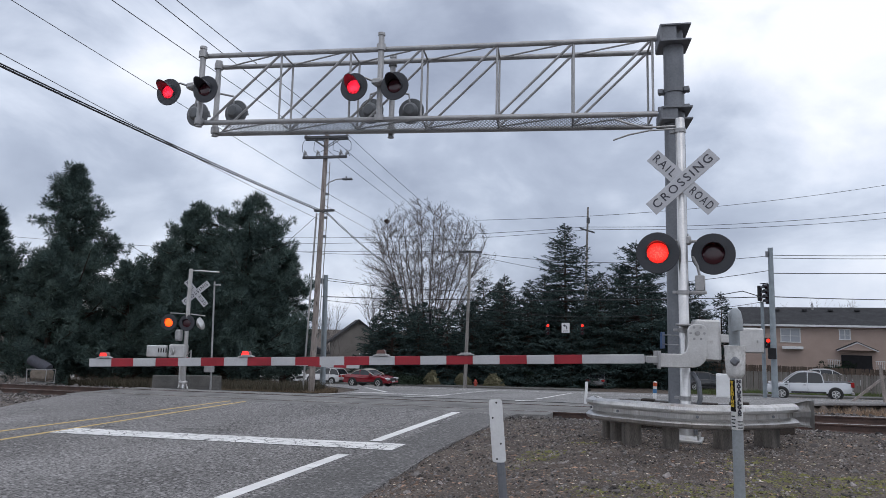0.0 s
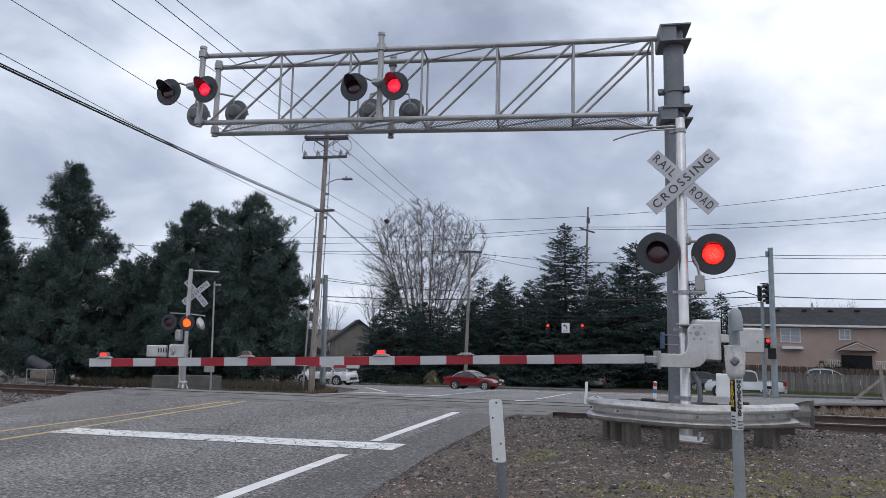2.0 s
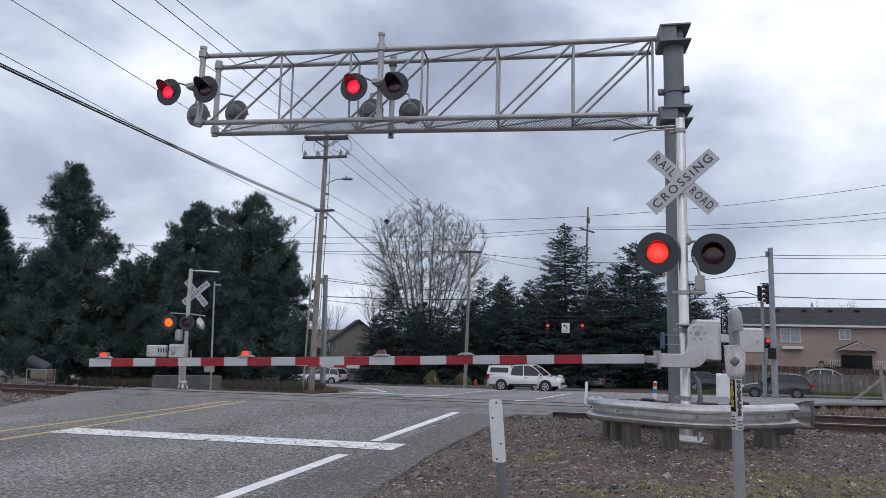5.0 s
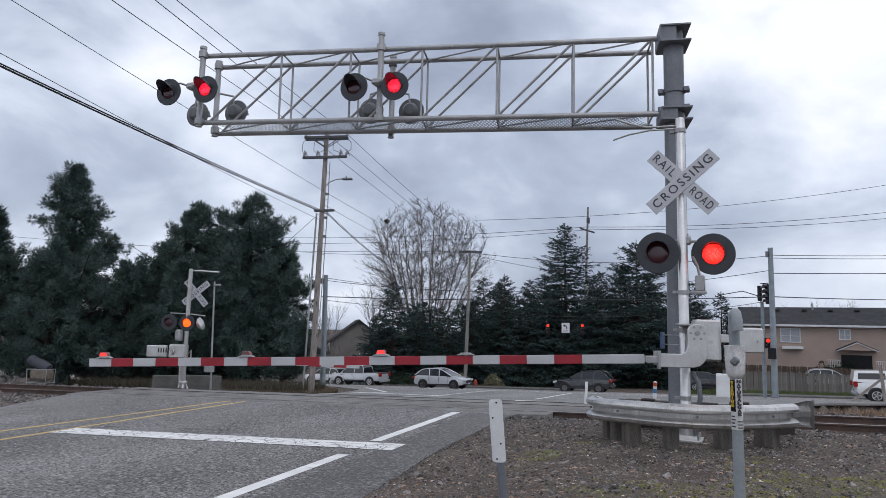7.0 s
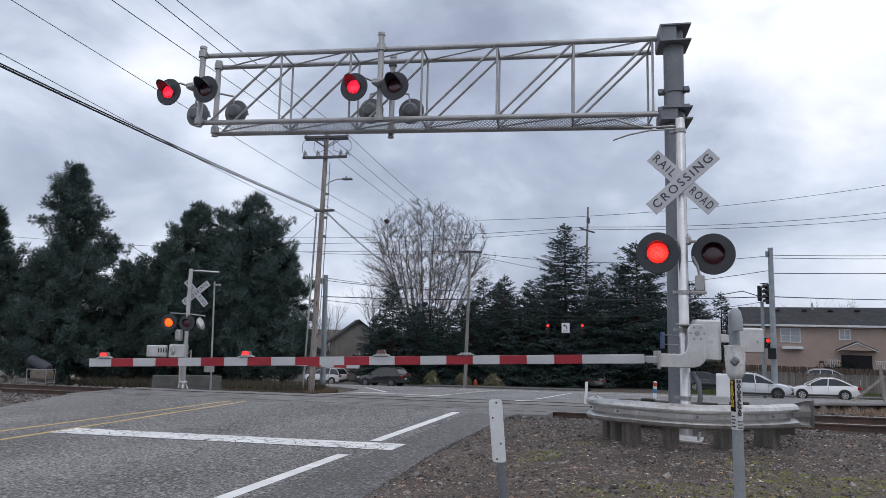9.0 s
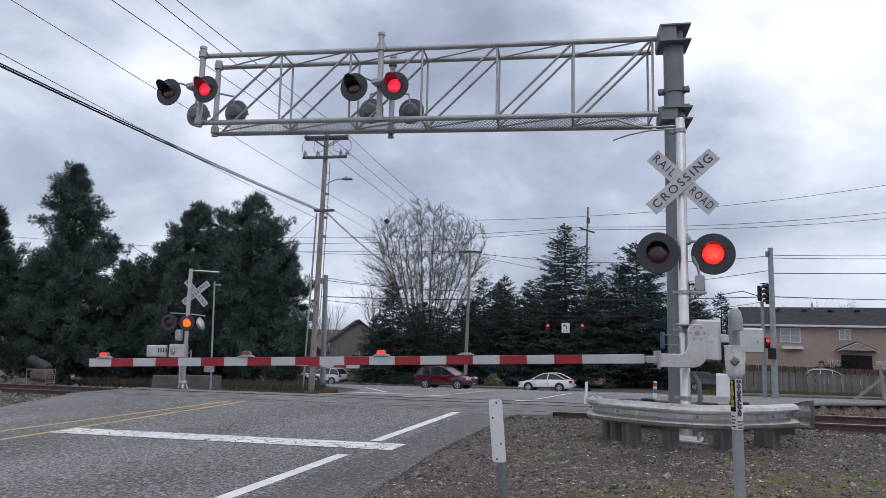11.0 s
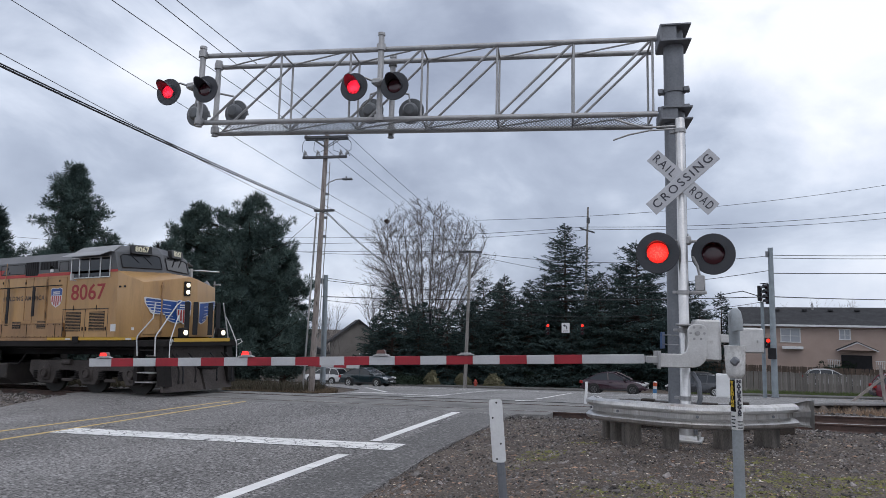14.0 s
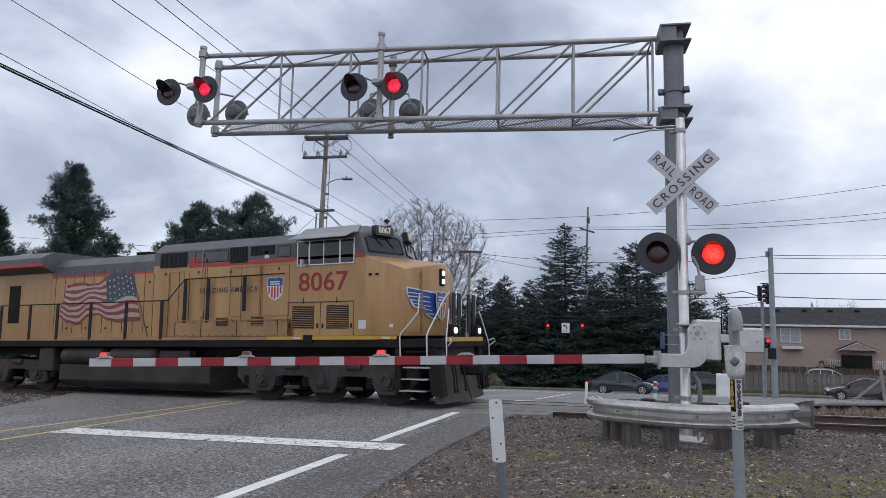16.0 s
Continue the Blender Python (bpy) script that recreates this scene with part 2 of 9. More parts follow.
DISCBACK = mat("grey_disc_back", (0.13, 0.14, 0.15), (0.10, 0.105, 0.11), rough=0.5, scale=3, bscale=40, fine=0.15)
WHITE = mat("white_paint", (0.66, 0.67, 0.68), (0.58, 0.585, 0.59), rough=0.5, scale=2, bscale=50, fine=0.05, c3=(0.34, 0.31, 0.28), spots=(0.68, 0.82), sscale=4)
SIGNWHITE = mat("faded_sign_white", (0.50, 0.51, 0.54), (0.44, 0.45, 0.48), rough=0.4, scale=2, bscale=50, fine=0.05, c3=(0.36, 0.36, 0.37), spots=(0.6, 0.8), sscale=6)
SIGNBLACK = mat("sign_lettering", (0.05, 0.05, 0.07), (0.035, 0.035, 0.045), rough=0.5, fine=0.1)
ARMRED = mat("gate_red", (0.31, 0.014, 0.026), (0.24, 0.010, 0.02), rough=0.45, scale=3, bscale=50, fine=0.1)
ARMWHITE = mat("gate_white", (0.47, 0.48, 0.495), (0.40, 0.405, 0.42), rough=0.45, scale=3, bscale=50, fine=0.06)
CONCRETE = mat("weathered_concrete", (0.13, 0.127, 0.121), (0.072, 0.070, 0.067), rough=0.9, scale=1.6, bscale=35, fine=0.25, bump=0.004, c3=(0.07, 0.07, 0.06), spots=(0.56, 0.76), sscale=2.5)
LABELWHITE = mat("label_white", (0.88, 0.88, 0.87), (0.82, 0.82, 0.81), rough=0.45, fine=0.04)
GUARD = mat("guard_rail_steel", (0.60, 0.59, 0.58), (0.44, 0.43, 0.42), rough=0.34, metal=0.88, scale=2.2, bscale=30, fine=0.15, c3=(0.27, 0.24, 0.20), spots=(0.56, 0.74), sscale=5, stretch=(3, 3, 0.35))
POSTWOOD = mat("treated_post", (0.15, 0.134, 0.12), (0.072, 0.064, 0.058), rough=0.9, scale=2, bscale=40, fine=0.4, stretch=(5, 5, 0.7), c3=(0.05, 0.05, 0.04), spots=(0.58, 0.75), sscale=2)
POLEWOOD = mat("utility_pole_wood", (0.33, 0.295, 0.275), (0.20, 0.172, 0.157), rough=0.9, scale=1.5, bscale=30, fine=0.4, stretch=(5, 5, 0.9), c3=(0.075, 0.055, 0.048), spots=(0.58, 0.66), sscale=2.2)
ARMWOOD = mat("crossarm_wood", (0.10, 0.105, 0.115), (0.065, 0.068, 0.075), rough=0.9, scale=2, bscale=30, fine=0.3, stretch=(0.5, 5, 5))
WIRE = mat("black_wire", (0.025, 0.025, 0.028), rough=0.6, fine=0)
PORCELAIN = mat("porcelain_insulator", (0.30, 0.31, 0.33), rough=0.25, fine=0.1)
LENS_OFF = glass("dark_red_lens", (0.045, 0.010, 0.016), 0.2)
LENS_ON = glow("lit_red_lens", (1.0, 0.022, 0.016), 3.6, dots=62, reach=0.15)
LENS_ON_SIDE = glow("lit_red_lens_offaxis", (1.0, 0.018, 0.05), 1.7, dots=60, reach=0.13)
LENS_AMBER = glow("lit_amber_red_lens", (1.0, 0.055, 0.004), 3.5)
GATE_RED_OFF = mat("red_lamp_lens", (0.14, 0.07, 0.06), rough=0.3, fine=0.1)
GATE_RED_ON = glow("red_lamp_lit", (1.0, 0.022, 0.02), 2.6)
HEADLIGHT = glow("lit_headlight", (1.0, 0.88, 0.62), 1.9, (0.8, 0.8, 0.8))
TRAFFIC_RED = glow("traffic_red", (1.0, 0.025, 0.012), 1.8)


# ---- mesh helpers ----
def part(name, bm, material, parent=None, label="", smooth=False, m=None):
    me = bpy.data.meshes.new(name)
    bm.normal_update()
    bm.to_mesh(me)
    bm.free()
    for k in (material if isinstance(material, (list, tuple)) else [material]):
        me.materials.append(k)
    if smooth:
        for p in me.polygons:
            p.use_smooth = True
        me.set_sharp_from_angle(angle=radians(40))
    ob = new(name, me)
    if parent:
        ob.parent = parent
    if m is not None:
        ob.matrix_basis = m
    if label:
        ob["label"] = label
    return ob


def mesh_np(name, verts, faces, material, parent=None, label=""):
    me = bpy.data.meshes.new(name)
    me.from_pydata([tuple(v) for v in verts], [], [tuple(f) for f in faces])
    for k in (material if isinstance(material, (list, tuple)) else [material]):
        me.materials.append(k)
    ob = new(name, me)
    if parent:
        ob.parent = parent
    if label:
        ob["label"] = label
    return ob


def thing(name, m, label, category, group="", kind=""):
    ob = new(name)
    ob.empty_display_size = 0.1
    ob.matrix_basis = m
    return tagged(ob, label, category, group, kind)


def B():
    return bmesh.new()


def box(bm, c, s, rot=None, bevel=0.0, mi=0):
    """Box at c of size s; rot is a Matrix; bevelled edges."""
    m = Matrix.Translation(c) @ (rot.to_4x4() if rot is not None else Matrix()) @ Matrix.Diagonal((*s, 1))
    r = bmesh.ops.create_cube(bm, size=1.0, matrix=m)
    fs = {f for v in r["verts"] for f in v.link_faces}
    for f in fs:
        f.material_index = mi
    if bevel:
        es = list({e for v in r["verts"] for e in v.link_edges})
        rb = bmesh.ops.bevel(bm, geom=es, offset=bevel, segments=1, affect="EDGES", profile=0.5)
        for f in rb["faces"]:
            f.material_index = mi
    return bm


def cyl(bm, p0, p1, r0, r1=None, seg=12, mi=0, caps=True):
    """A tapered round bar from p0 to p1."""
    p0, p1 = Vector(p0), Vector(p1)
    r1 = r0 if r1 is None else r1
    d = p1 - p0
    m = Matrix.Translation((p0 + p1) / 2) @ d.to_track_quat("Z", "Y").to_matrix().to_4x4()
    r = bmesh.ops.create_cone(bm, cap_ends=caps, segments=seg, radius1=r0, radius2=r1, depth=d.length, matrix=m)
    for f in {f for v in r["verts"] for f in v.link_faces}:
        f.material_index = mi
    return bm


def pipe(bm, pts, r, seg=8, mi=0):
    """A round bar along a polyline with mitred joints."""
    pts = [Vector(p) for p in pts]
    rings = []
    q = None
    for i, p in enumerate(pts):
        a = pts[max(i - 1, 0)]
        b = pts[min(i + 1, len(pts) - 1)]
        d = (b - a).normalized()
        q = d.to_track_quat("Z", "Y") if q is None else (q @ Vector((0, 0, 1))).rotation_difference(d) @ q
        rings.append([bm.verts.new(p + q @ Vector((r * math.cos(2 * math.pi * k / seg), r * math.sin(2 * math.pi * k / seg), 0))) for k in range(seg)])
    for A, C in zip(rings, rings[1:]):
        for k in range(seg):
            f = bm.faces.new((A[k], A[(k + 1) % seg], C[(k + 1) % seg], C[k]))
            f.material_index = mi
    bm.faces.new(rings[0][::-1]).material_index = mi
    bm.faces.new(rings[-1]).material_index = mi
    return bm


def prism(bm, poly, a, b, axis="y", mi=0, bevel=0.0):
    """A polygon (2D) drawn out from a to b along an axis. y: poly is (x, z); x: poly is (y, z); z: poly is (x, y)."""
    def put(p, t):
        return {"y": (p[0], t, p[1]), "x": (t, p[0], p[1]), "z": (p[0], p[1], t)}[axis]
    va = [bm.verts.new(put(p, a)) for p in poly]
    vb = [bm.verts.new(put(p, b)) for p in poly]
    fs = [bm.faces.new(va), bm.faces.new(vb[::-1])]
    n = len(poly)
    for i in range(n):
        fs.append(bm.faces.new((va[i], vb[i], vb[(i + 1) % n], va[(i + 1) % n])))
    for f in fs:
        f.material_index = mi
    bmesh.ops.recalc_face_normals(bm, faces=fs)
    if bevel:
        es = list({e for f in fs for e in f.edges})
        rb = bmesh.ops.bevel(bm, geom=es, offset=bevel, segments=1, affect="EDGES", profile=0.5)
        for f in rb["faces"]:
            f.material_index = mi
    return bm


def lathe(bm, prof, m=None, seg=24, mi=0):
    """Revolve (radius, height) pairs about z."""
    m = m or Matrix()
    rings = []
    for r, z in prof:
        rings.append([bm.verts.new(m @ Vector((r * math.cos(2 * math.pi * k / seg), r * math.sin(2 * math.pi * k / seg), z))) for k in range(seg)] if r > 1e-6 else [bm.verts.new(m @ Vector((0, 0, z)))])
    for A, C in zip(rings, rings[1:]):
        for k in range(seg):
            vs = [A[k % len(A)], A[(k + 1) % len(A)], C[(k + 1) % len(C)], C[k % len(C)]]
            vs = list(dict.fromkeys(vs))
            if len(vs) > 2:
                bm.faces.new(vs).material_index = mi
    return bm


def aim(p0, p1):
    """A turn whose z axis points from p0 to p1."""
    return (Vector(p1) - Vector(p0)).to_track_quat("Z", "Y").to_matrix()


def lettering(text, size, material, parent, m, label="", name="lettering", depth=0.002, width=None, extra=0.0, space=1.0):
    """Raised letters in the built-in font, turned into a mesh; lies in its own xy plane, centred."""
    cu = bpy.data.curves.new(name, "FONT")
    cu.body, cu.size, cu.extrude, cu.align_x, cu.align_y, cu.offset = text, size, depth, "CENTER", "CENTER", extra
    cu.resolution_u = 3
    cu.space_character = space
    tmp = bpy.data.objects.new(name, cu)
    scene.collection.objects.link(tmp)
    dg = bpy.context.evaluated_depsgraph_get()
    me = bpy.data.meshes.new_from_object(tmp.evaluated_get(dg))
    bpy.data.objects.remove(tmp)
    bpy.data.curves.remove(cu)
    if width:
        xs = [v.co.x for v in me.vertices]
        k = width / (max(xs) - min(xs))
        for v in me.vertices:
            v.co.x *= k
    me.materials.clear()
    me.materials.append(material)
    ob = new(name, me)
    ob.parent = parent
    ob.matrix_basis = m
    if label:
        ob["label"] = label
    return ob


# ---- the lie of the land: the line tilts along the track and falls away beyond it ----
def land(x, y):
    xc = max(-70.0, min(45.0, x))
    return 0.0286 * xc + 0.0023 * min(y, 18.0) - 0.073 * max(0.0, min(y, 62.0) - 18.0) - 0.02 * max(0.0, min(y, 140.0) - 62.0) - 0.22 * smooth(17.75, 19.6, y) * (1 - smooth(28.0, 44.0, y))


TRACK_Y = 16.32


def rail_z(x):
    return 0.0286 * x + 0.0375


def road_xy(u, v):
    """Along the crossing road: u across, v along."""
    return 0.9938 * u - 0.1113 * v, 0.1113 * u + 0.9938 * v


def smooth(a, b, t):
    t = max(0.0, min(1.0, (t - a) / (b - a)))
    return t * t * (3 - 2 * t)


def shoulder(x, y):
    """The gravel verge about the signal mast stands a hand's width proud of the road."""
    u = 0.9938 * x + 0.1113 * y
    return 0.21 * smooth(-3.4, -0.9, u) * (1 - smooth(12.2, 14.6, y))


SIDE = Matrix.Rotation(radians(90), 4, "X")           # lettering plane that faces -y


# ---- ground, road and track ----
def left_edge(y):
    return float(np.interp(y, [-14, 8, 11, 14.5, 16.4, 18.5, 22, 28, 36, 45.2], [-14.6, -16.9, -17.4, -19.5, -20.0, -18.9, -18.4, -18.6, -22, -33]))


def right_edge(y):
    return float(np.interp(y, [-14, 4, 7.4, 9.5, 14.4, 17, 18.5, 22, 30, 38, 45.2], [-2.3, -3.6, -4.1, -4.5, -5.0, -4.6, -4.0, -3.4, -1.2, 3, 11]))


def bare(x, y):
    """Height of the bare ground: sunk under pavements and the track bed."""
    z = land(x, y) + shoulder(x, y)
    if y < 45.2 and left_edge(y) + 0.15 < x < right_edge(y) - 0.15:
        return z - 0.12
    if 45.2 <= y <= 61.4 and -160 < x < 100:
        return z - 0.12
    if 14.2 < y < 18.5:
        z -= 0.20 * smooth(14.2, 14.9, y) * (1 - smooth(17.8, 18.5, y))
    if 18.2 < y < 45 and x > right_edge(y):
        z -= 0.5 * smooth(18.4, 22, y) * (1 - smooth(38, 44, y))
    z -= 0.14 * smooth(18.4, 19.4, y) * (1 - smooth(26, 32, y)) * (1 if x < -17 else 0)
    n = noise.noise((x * 0.9, y * 0.9, 0)) * 0.03 + noise.noise((x * 3.1, y * 3.1, 4)) * 0.012
    far = smooth(40, 90, abs(x)) + smooth(60, 120, y)
    return z - 0.02 + n * (1 - min(1, far))


def ground():
    xs = sorted(set(np.round(np.concatenate([np.arange(-24, 8, 0.25), np.arange(-60, -24, 1.5), np.arange(8, 50, 1.5), np.arange(-160, -60, 12), np.arange(50, 160, 12), [-1500, -800, -400, 400, 800, 1500]]), 3)))
    ys = sorted(set(np.round(np.concatenate([np.arange(1, 20, 0.25), np.arange(-20, 1, 2), np.arange(20, 64, 0.8), np.arange(64, 140, 5), [-800, -200, -60, 200, 400, 800, 1500]]), 3)))
    verts = [(x, y, bare(x, y)) for y in ys for x in xs]
    nx = len(xs)
    faces = [(j * nx + i, j * nx + i + 1, (j + 1) * nx + i + 1, (j + 1) * nx + i) for j in range(len(ys) - 1) for i in range(nx - 1)]
    ob = mesh_np("ground", verts, faces, GROUND)
    for p in ob.data.polygons:
        p.use_smooth = True
    return tagged(ob, "brown gravelly earth verge with moss, chips and dead leaves", "ground", kind="structure")


ground()


def strip(name, rows, material, label, kind="structure", lift=0.0, cols=14, thick=0.10, category="road"):
    """A paved sheet laid on the land; rows of (y, x_left, x_right), with a downturned edge."""
    verts, faces = [], []
    n = cols + 3
    for y, a, b in rows:
        xs = [a + (b - a) * i / cols for i in range(cols + 1)]
        line = [(xs[0], y, land(xs[0], y) + lift - thick)] + [(x, y, land(x, y) + lift) for x in xs] + [(xs[-1], y, land(xs[-1], y) + lift - thick)]
        verts += line
    for j in range(len(rows) - 1):
        for i in range(n - 1):
            faces.append((j * n + i, j * n + i + 1, (j + 1) * n + i + 1, (j + 1) * n + i))
    return tagged(mesh_np(name, verts, faces, material), label, category, kind=kind)


road_ys = [-14 + 0.7 * i for i in range(int(59.2 / 0.7) + 1)] + [45.2]
road_ys = sorted(y for y in road_ys if not 14.9 < y < 17.75) + [14.9, 17.75]
near_rows = [(y, left_edge(y), right_edge(y)) for y in sorted(road_ys) if y <= 14.9]
far_rows = [(y, left_edge(y), right_edge(y)) for y in sorted(road_ys) if y >= 17.75]
strip("road", near_rows, ASPHALT, "worn dark grey asphalt road leading up to the level crossing", cols=18)
strip("road_beyond", far_rows, ASPHALT_FAR, "grey asphalt road running down from the crossing to the junction", cols=18)
strip("cross_street", [(45.2 + 0.9 * i, -160, 100) for i in range(19)], ASPHALT_FAR, "grey asphalt cross street with waiting and passing traffic", cols=80)


def paint(name, pts, width, material, label, lift=0.005, cat="road marking", steps=1.0):
    """A painted line along points (x, y), laid just over the road."""
    verts, faces = [], []
    for (x0, y0), (x1, y1) in zip(pts, pts[1:]):
        d = math.hypot(x1 - x0, y1 - y0)
        nx, ny = -(y1 - y0) / d * width / 2, (x1 - x0) / d * width / 2
        k = max(1, int(d / steps))
        base = len(verts)
        for i in range(k + 1):
            x, y = x0 + (x1 - x0) * i / k, y0 + (y1 - y0) * i / k
            for s in (1, -1):
                verts.append((x + s * nx, y + s * ny, land(x + s * nx, y + s * ny) + lift))
        faces += [(base + 2 * i, base + 2 * i + 1, base + 2 * i + 3, base + 2 * i + 2) for i in range(k)]
    return tagged(mesh_np(name, verts, faces, material), label, cat, kind="structure")


paint("stop_line", [(-12.05, 9.0), (-5.2, 9.74)], 0.62, PAINT_STOP, "wide white painted stop line, cracked and worn", lift=0.008, steps=0.5)
paint("edge_line", [(-5.05, 3.0), (-5.66, 8.85)], 0.2, PAINT_W, "white painted edge line of the road")
paint("edge_line", [(-5.88, 10.15), (-6.34, 14.6)], 0.2, PAINT_W, "white painted edge line of the road")
paint("centre_line", [(-10.2, -3.0), (-11.96, 7.76), (-12.71, 14.85)], 0.12, PAINT_Y, "yellow painted centre line of the road")
paint("centre_line", [(-12.3, -3.0), (-13.04, 8.44), (-13.21, 14.85)], 0.12, PAINT_Y, "yellow painted centre line of the road")
paint("edge_line", [(-6.0, 17.8), (-5.2, 18.0), (-4.45, 18.35)], 0.16, PAINT_W, "white painted edge line beyond the track")
paint("stop_line", [(-19.5, 31.0), (-13.5, 30.2)], 0.5, PAINT_W, "white painted stop line by the junction")
paint("edge_line", [(-19.0, 20.5), (-18.0, 25.0), (-18.5, 33.0), (-24.0, 40.0)], 0.2, PAINT_W, "white painted edge line beyond the track")
paint("lane_line", [(-12.9, 18.6), (-14.5, 32.0), (-16.0, 43.5)], 0.14, PAINT_W, "white painted lane line towards the junction")
paint("lane_line", [(-9.2, 30.0), (-10.6, 43.5)], 0.14, PAINT_W, "white painted lane line towards the junction")
for yy in (43.2, 45.0):
    paint("crosswalk_line", [(-24.0, yy), (0.0, yy + 0.6)], 0.35, PAINT_W, "white painted crosswalk line at the junction")
for yy, mt in ((46.3, PAINT_W), (52.2, PAINT_Y), (52.6, PAINT_Y), (60.4, PAINT_W)):
    paint("lane_line", [(-120.0, yy), (-26.0, yy)], 0.14, mt, "painted lane line of the cross street", steps=4)
    paint("lane_line", [(2.0, yy), (70.0, yy)], 0.14, mt, "painted lane line of the cross street", steps=4)


def crossing():
    """Flush concrete panels between and outside the rails where the road crosses."""
    top = thing("crossing", pose(0, 0, 0), "concrete level crossing panels flush with the rails", "level crossing", kind="structure")
    x0, x1 = -20.0, -4.3
    k = 6
    bands = [(14.92, TRACK_Y - 0.79), (TRACK_Y - 0.64, TRACK_Y + 0.64), (TRACK_Y + 0.79, 17.73)]
    for a, b in bands:
        x1 = -4.3 if a < 15 else -3.0
        for i in range(k):
            xa, xb = x0 + (x1 - x0) * i / k + 0.012, x0 + (x1 - x0) * (i + 1) / k - 0.012
            bm = B()
            prism(bm, [(a, -0.25), (b, -0.25), (b, 0.0), (a, 0.0)], xa, xb, axis="x", bevel=0.012)
            for v in bm.verts:
                v.co.z += rail_z(v.co.x) - 0.006
            part("panel", bm, CROSSING, top)
    bm = B()
    prism(bm, [(14.9, -0.6), (17.75, -0.6), (17.75, -0.2), (14.9, -0.2)], x0 - 0.2, x1 + 0.2, axis="x")
    for v in bm.verts:
        v.co.z += rail_z(v.co.x)
    part("bed", bm, ASPHALT, top)


crossing()
strip("road_patch", [(y, float(np.interp(y, [3, 8.9, 14.6], [-5.05, -5.66, -6.34])) + 0.32, right_edge(y) - 0.02) for y in [3 + 0.58 * i for i in range(21)] if y < 14.8], ASPHALT_DARK, "darker smooth strip of newer asphalt along the road edge", lift=0.004, thick=0.02, cols=4)


def rail(y, name="rail"):
    """A flat-bottomed rail, worn bright on top."""
    prof = [(-0.07, -0.17), (0.07, -0.17), (0.07, -0.155), (0.012, -0.13), (0.012, -0.04), (0.036, -0.03), (0.036, -0.004), (0.028, 0.0), (-0.028, 0.0), (-0.036, -0.004), (-0.036, -0.03), (-0.012, -0.04), (-0.012, -0.13), (-0.07, -0.155)]
    bm = B()
    prism(bm, [(y + a, b) for a, b in prof], -150, 90, axis="x")
    for f in bm.faces:
        if f.normal.z > 0.9 and f.calc_center_median().z > -0.01:
            f.material_index = 1
    for v in bm.verts:
        v.co.z += rail_z(v.co.x)
    return tagged(part(name, bm, [RAIL, RAILTOP]), "rust-brown steel rail with a worn bright head", "rail", "rails of the track")


rail(TRACK_Y - 0.7525)
rail(TRACK_Y + 0.7525)


def ties():
    bm = B()
    box(bm, (0, 0, 0), (0.23, 2.6, 0.17), bevel=0.012)
    first = None
    x = -62.0
    rot = Matrix.Rotation(-math.atan(0.0286), 4, "Y")
    while x < 30:
        if not -20.2 < x < -2.9:
            m = Matrix.Translation((x, TRACK_Y + random.uniform(-0.04, 0.04), rail_z(x) - 0.255)) @ rot
            if first is None:
                first = tagged(part("railway_tie", bm, TIE, m=m), "dark creosoted wooden railway tie bedded in ballast", "railway tie", "ties of the track")
            else:
                copy_thing(first, m)
        x += 0.55


ties()


def stones(name, n, area, size, material, label, category, zoff=0.0, flat=0.7, seed=1, keep=None):
    """Loose angular stones or chips scattered over an area, one sheet of stuff."""
    rng = np.random.default_rng(seed)
    base = np.array([(1, 0, -.3), (-.5, .87, -.3), (-.5, -.87, -.3), (.1, .1, .75), (.6, -.5, .35), (-.4, .5, .4)])
    fb = [(0, 1, 3), (1, 2, 5), (2, 0, 4), (0, 3, 4), (1, 5, 3), (2, 4, 3), (2, 3, 5)]
    verts, faces = [], []
    made = 0
    while made < n:
        x, y = rng.uniform(area[0], area[1]), rng.uniform(area[2], area[3])
        made += 1
        if keep and not keep(x, y, rng):
            continue
        s = size * rng.lognormal(0, 0.45)
        a = rng.uniform(0, 6.28)
        pts = (base + rng.normal(0, 0.14, base.shape)) * (s, s * rng.uniform(0.6, 1), s * flat)
        ca, sa = math.cos(a), math.sin(a)
        z = bare(x, y) + zoff + s * flat * 0.15
        o = len(verts)
        for p in pts:
            verts.append((x + ca * p[0] - sa * p[1], y + sa * p[0] + ca * p[1], z + p[2]))
        faces += [(a0 + o, b0 + o, c0 + o) for a0, b0, c0 in fb]
    return tagged(mesh_np(name, verts, faces, material), label, category, kind="stuff")


def off_road(x, y, rng):
    return not (left_edge(y) - 0.02 < x < right_edge(y) + 0.05)


stones("ballast", 30000, (-34, 14, 14.0, 18.6), 0.034, STONE, "grey crushed-stone track ballast", "ballast", zoff=0.01, keep=lambda x, y, r: off_road(x, y, r) and r.random() < (1.0 if x > -27 else 0.6))
stones("gravel", 40000, (-5.2, 6, 4.5, 14.4), 0.0145, STONE, "loose grey gravel on the verge", "gravel", seed=2, keep=off_road)
stones("wood_chips", 30000, (-5.2, 6, 4.2, 12.5), 0.019, CHIP, "brown bark chips and twigs on the verge", "bark chips", flat=0.22, seed=3, keep=lambda x, y, r: off_road(x, y, r) and r.random() < max(0.12, 1 - (y - 4.5) / 5) * (1.0 if noise.noise((x * 1.1, y * 1.1, 3.3)) > -0.05 else 0.25))
stones("dead_leaves", 9000, (-5.0, 6, 4.2, 13), 0.011, LEAFBITS, "pale dead leaves strewn over the verge", "leaf litter", flat=0.2, seed=4, keep=off_road)
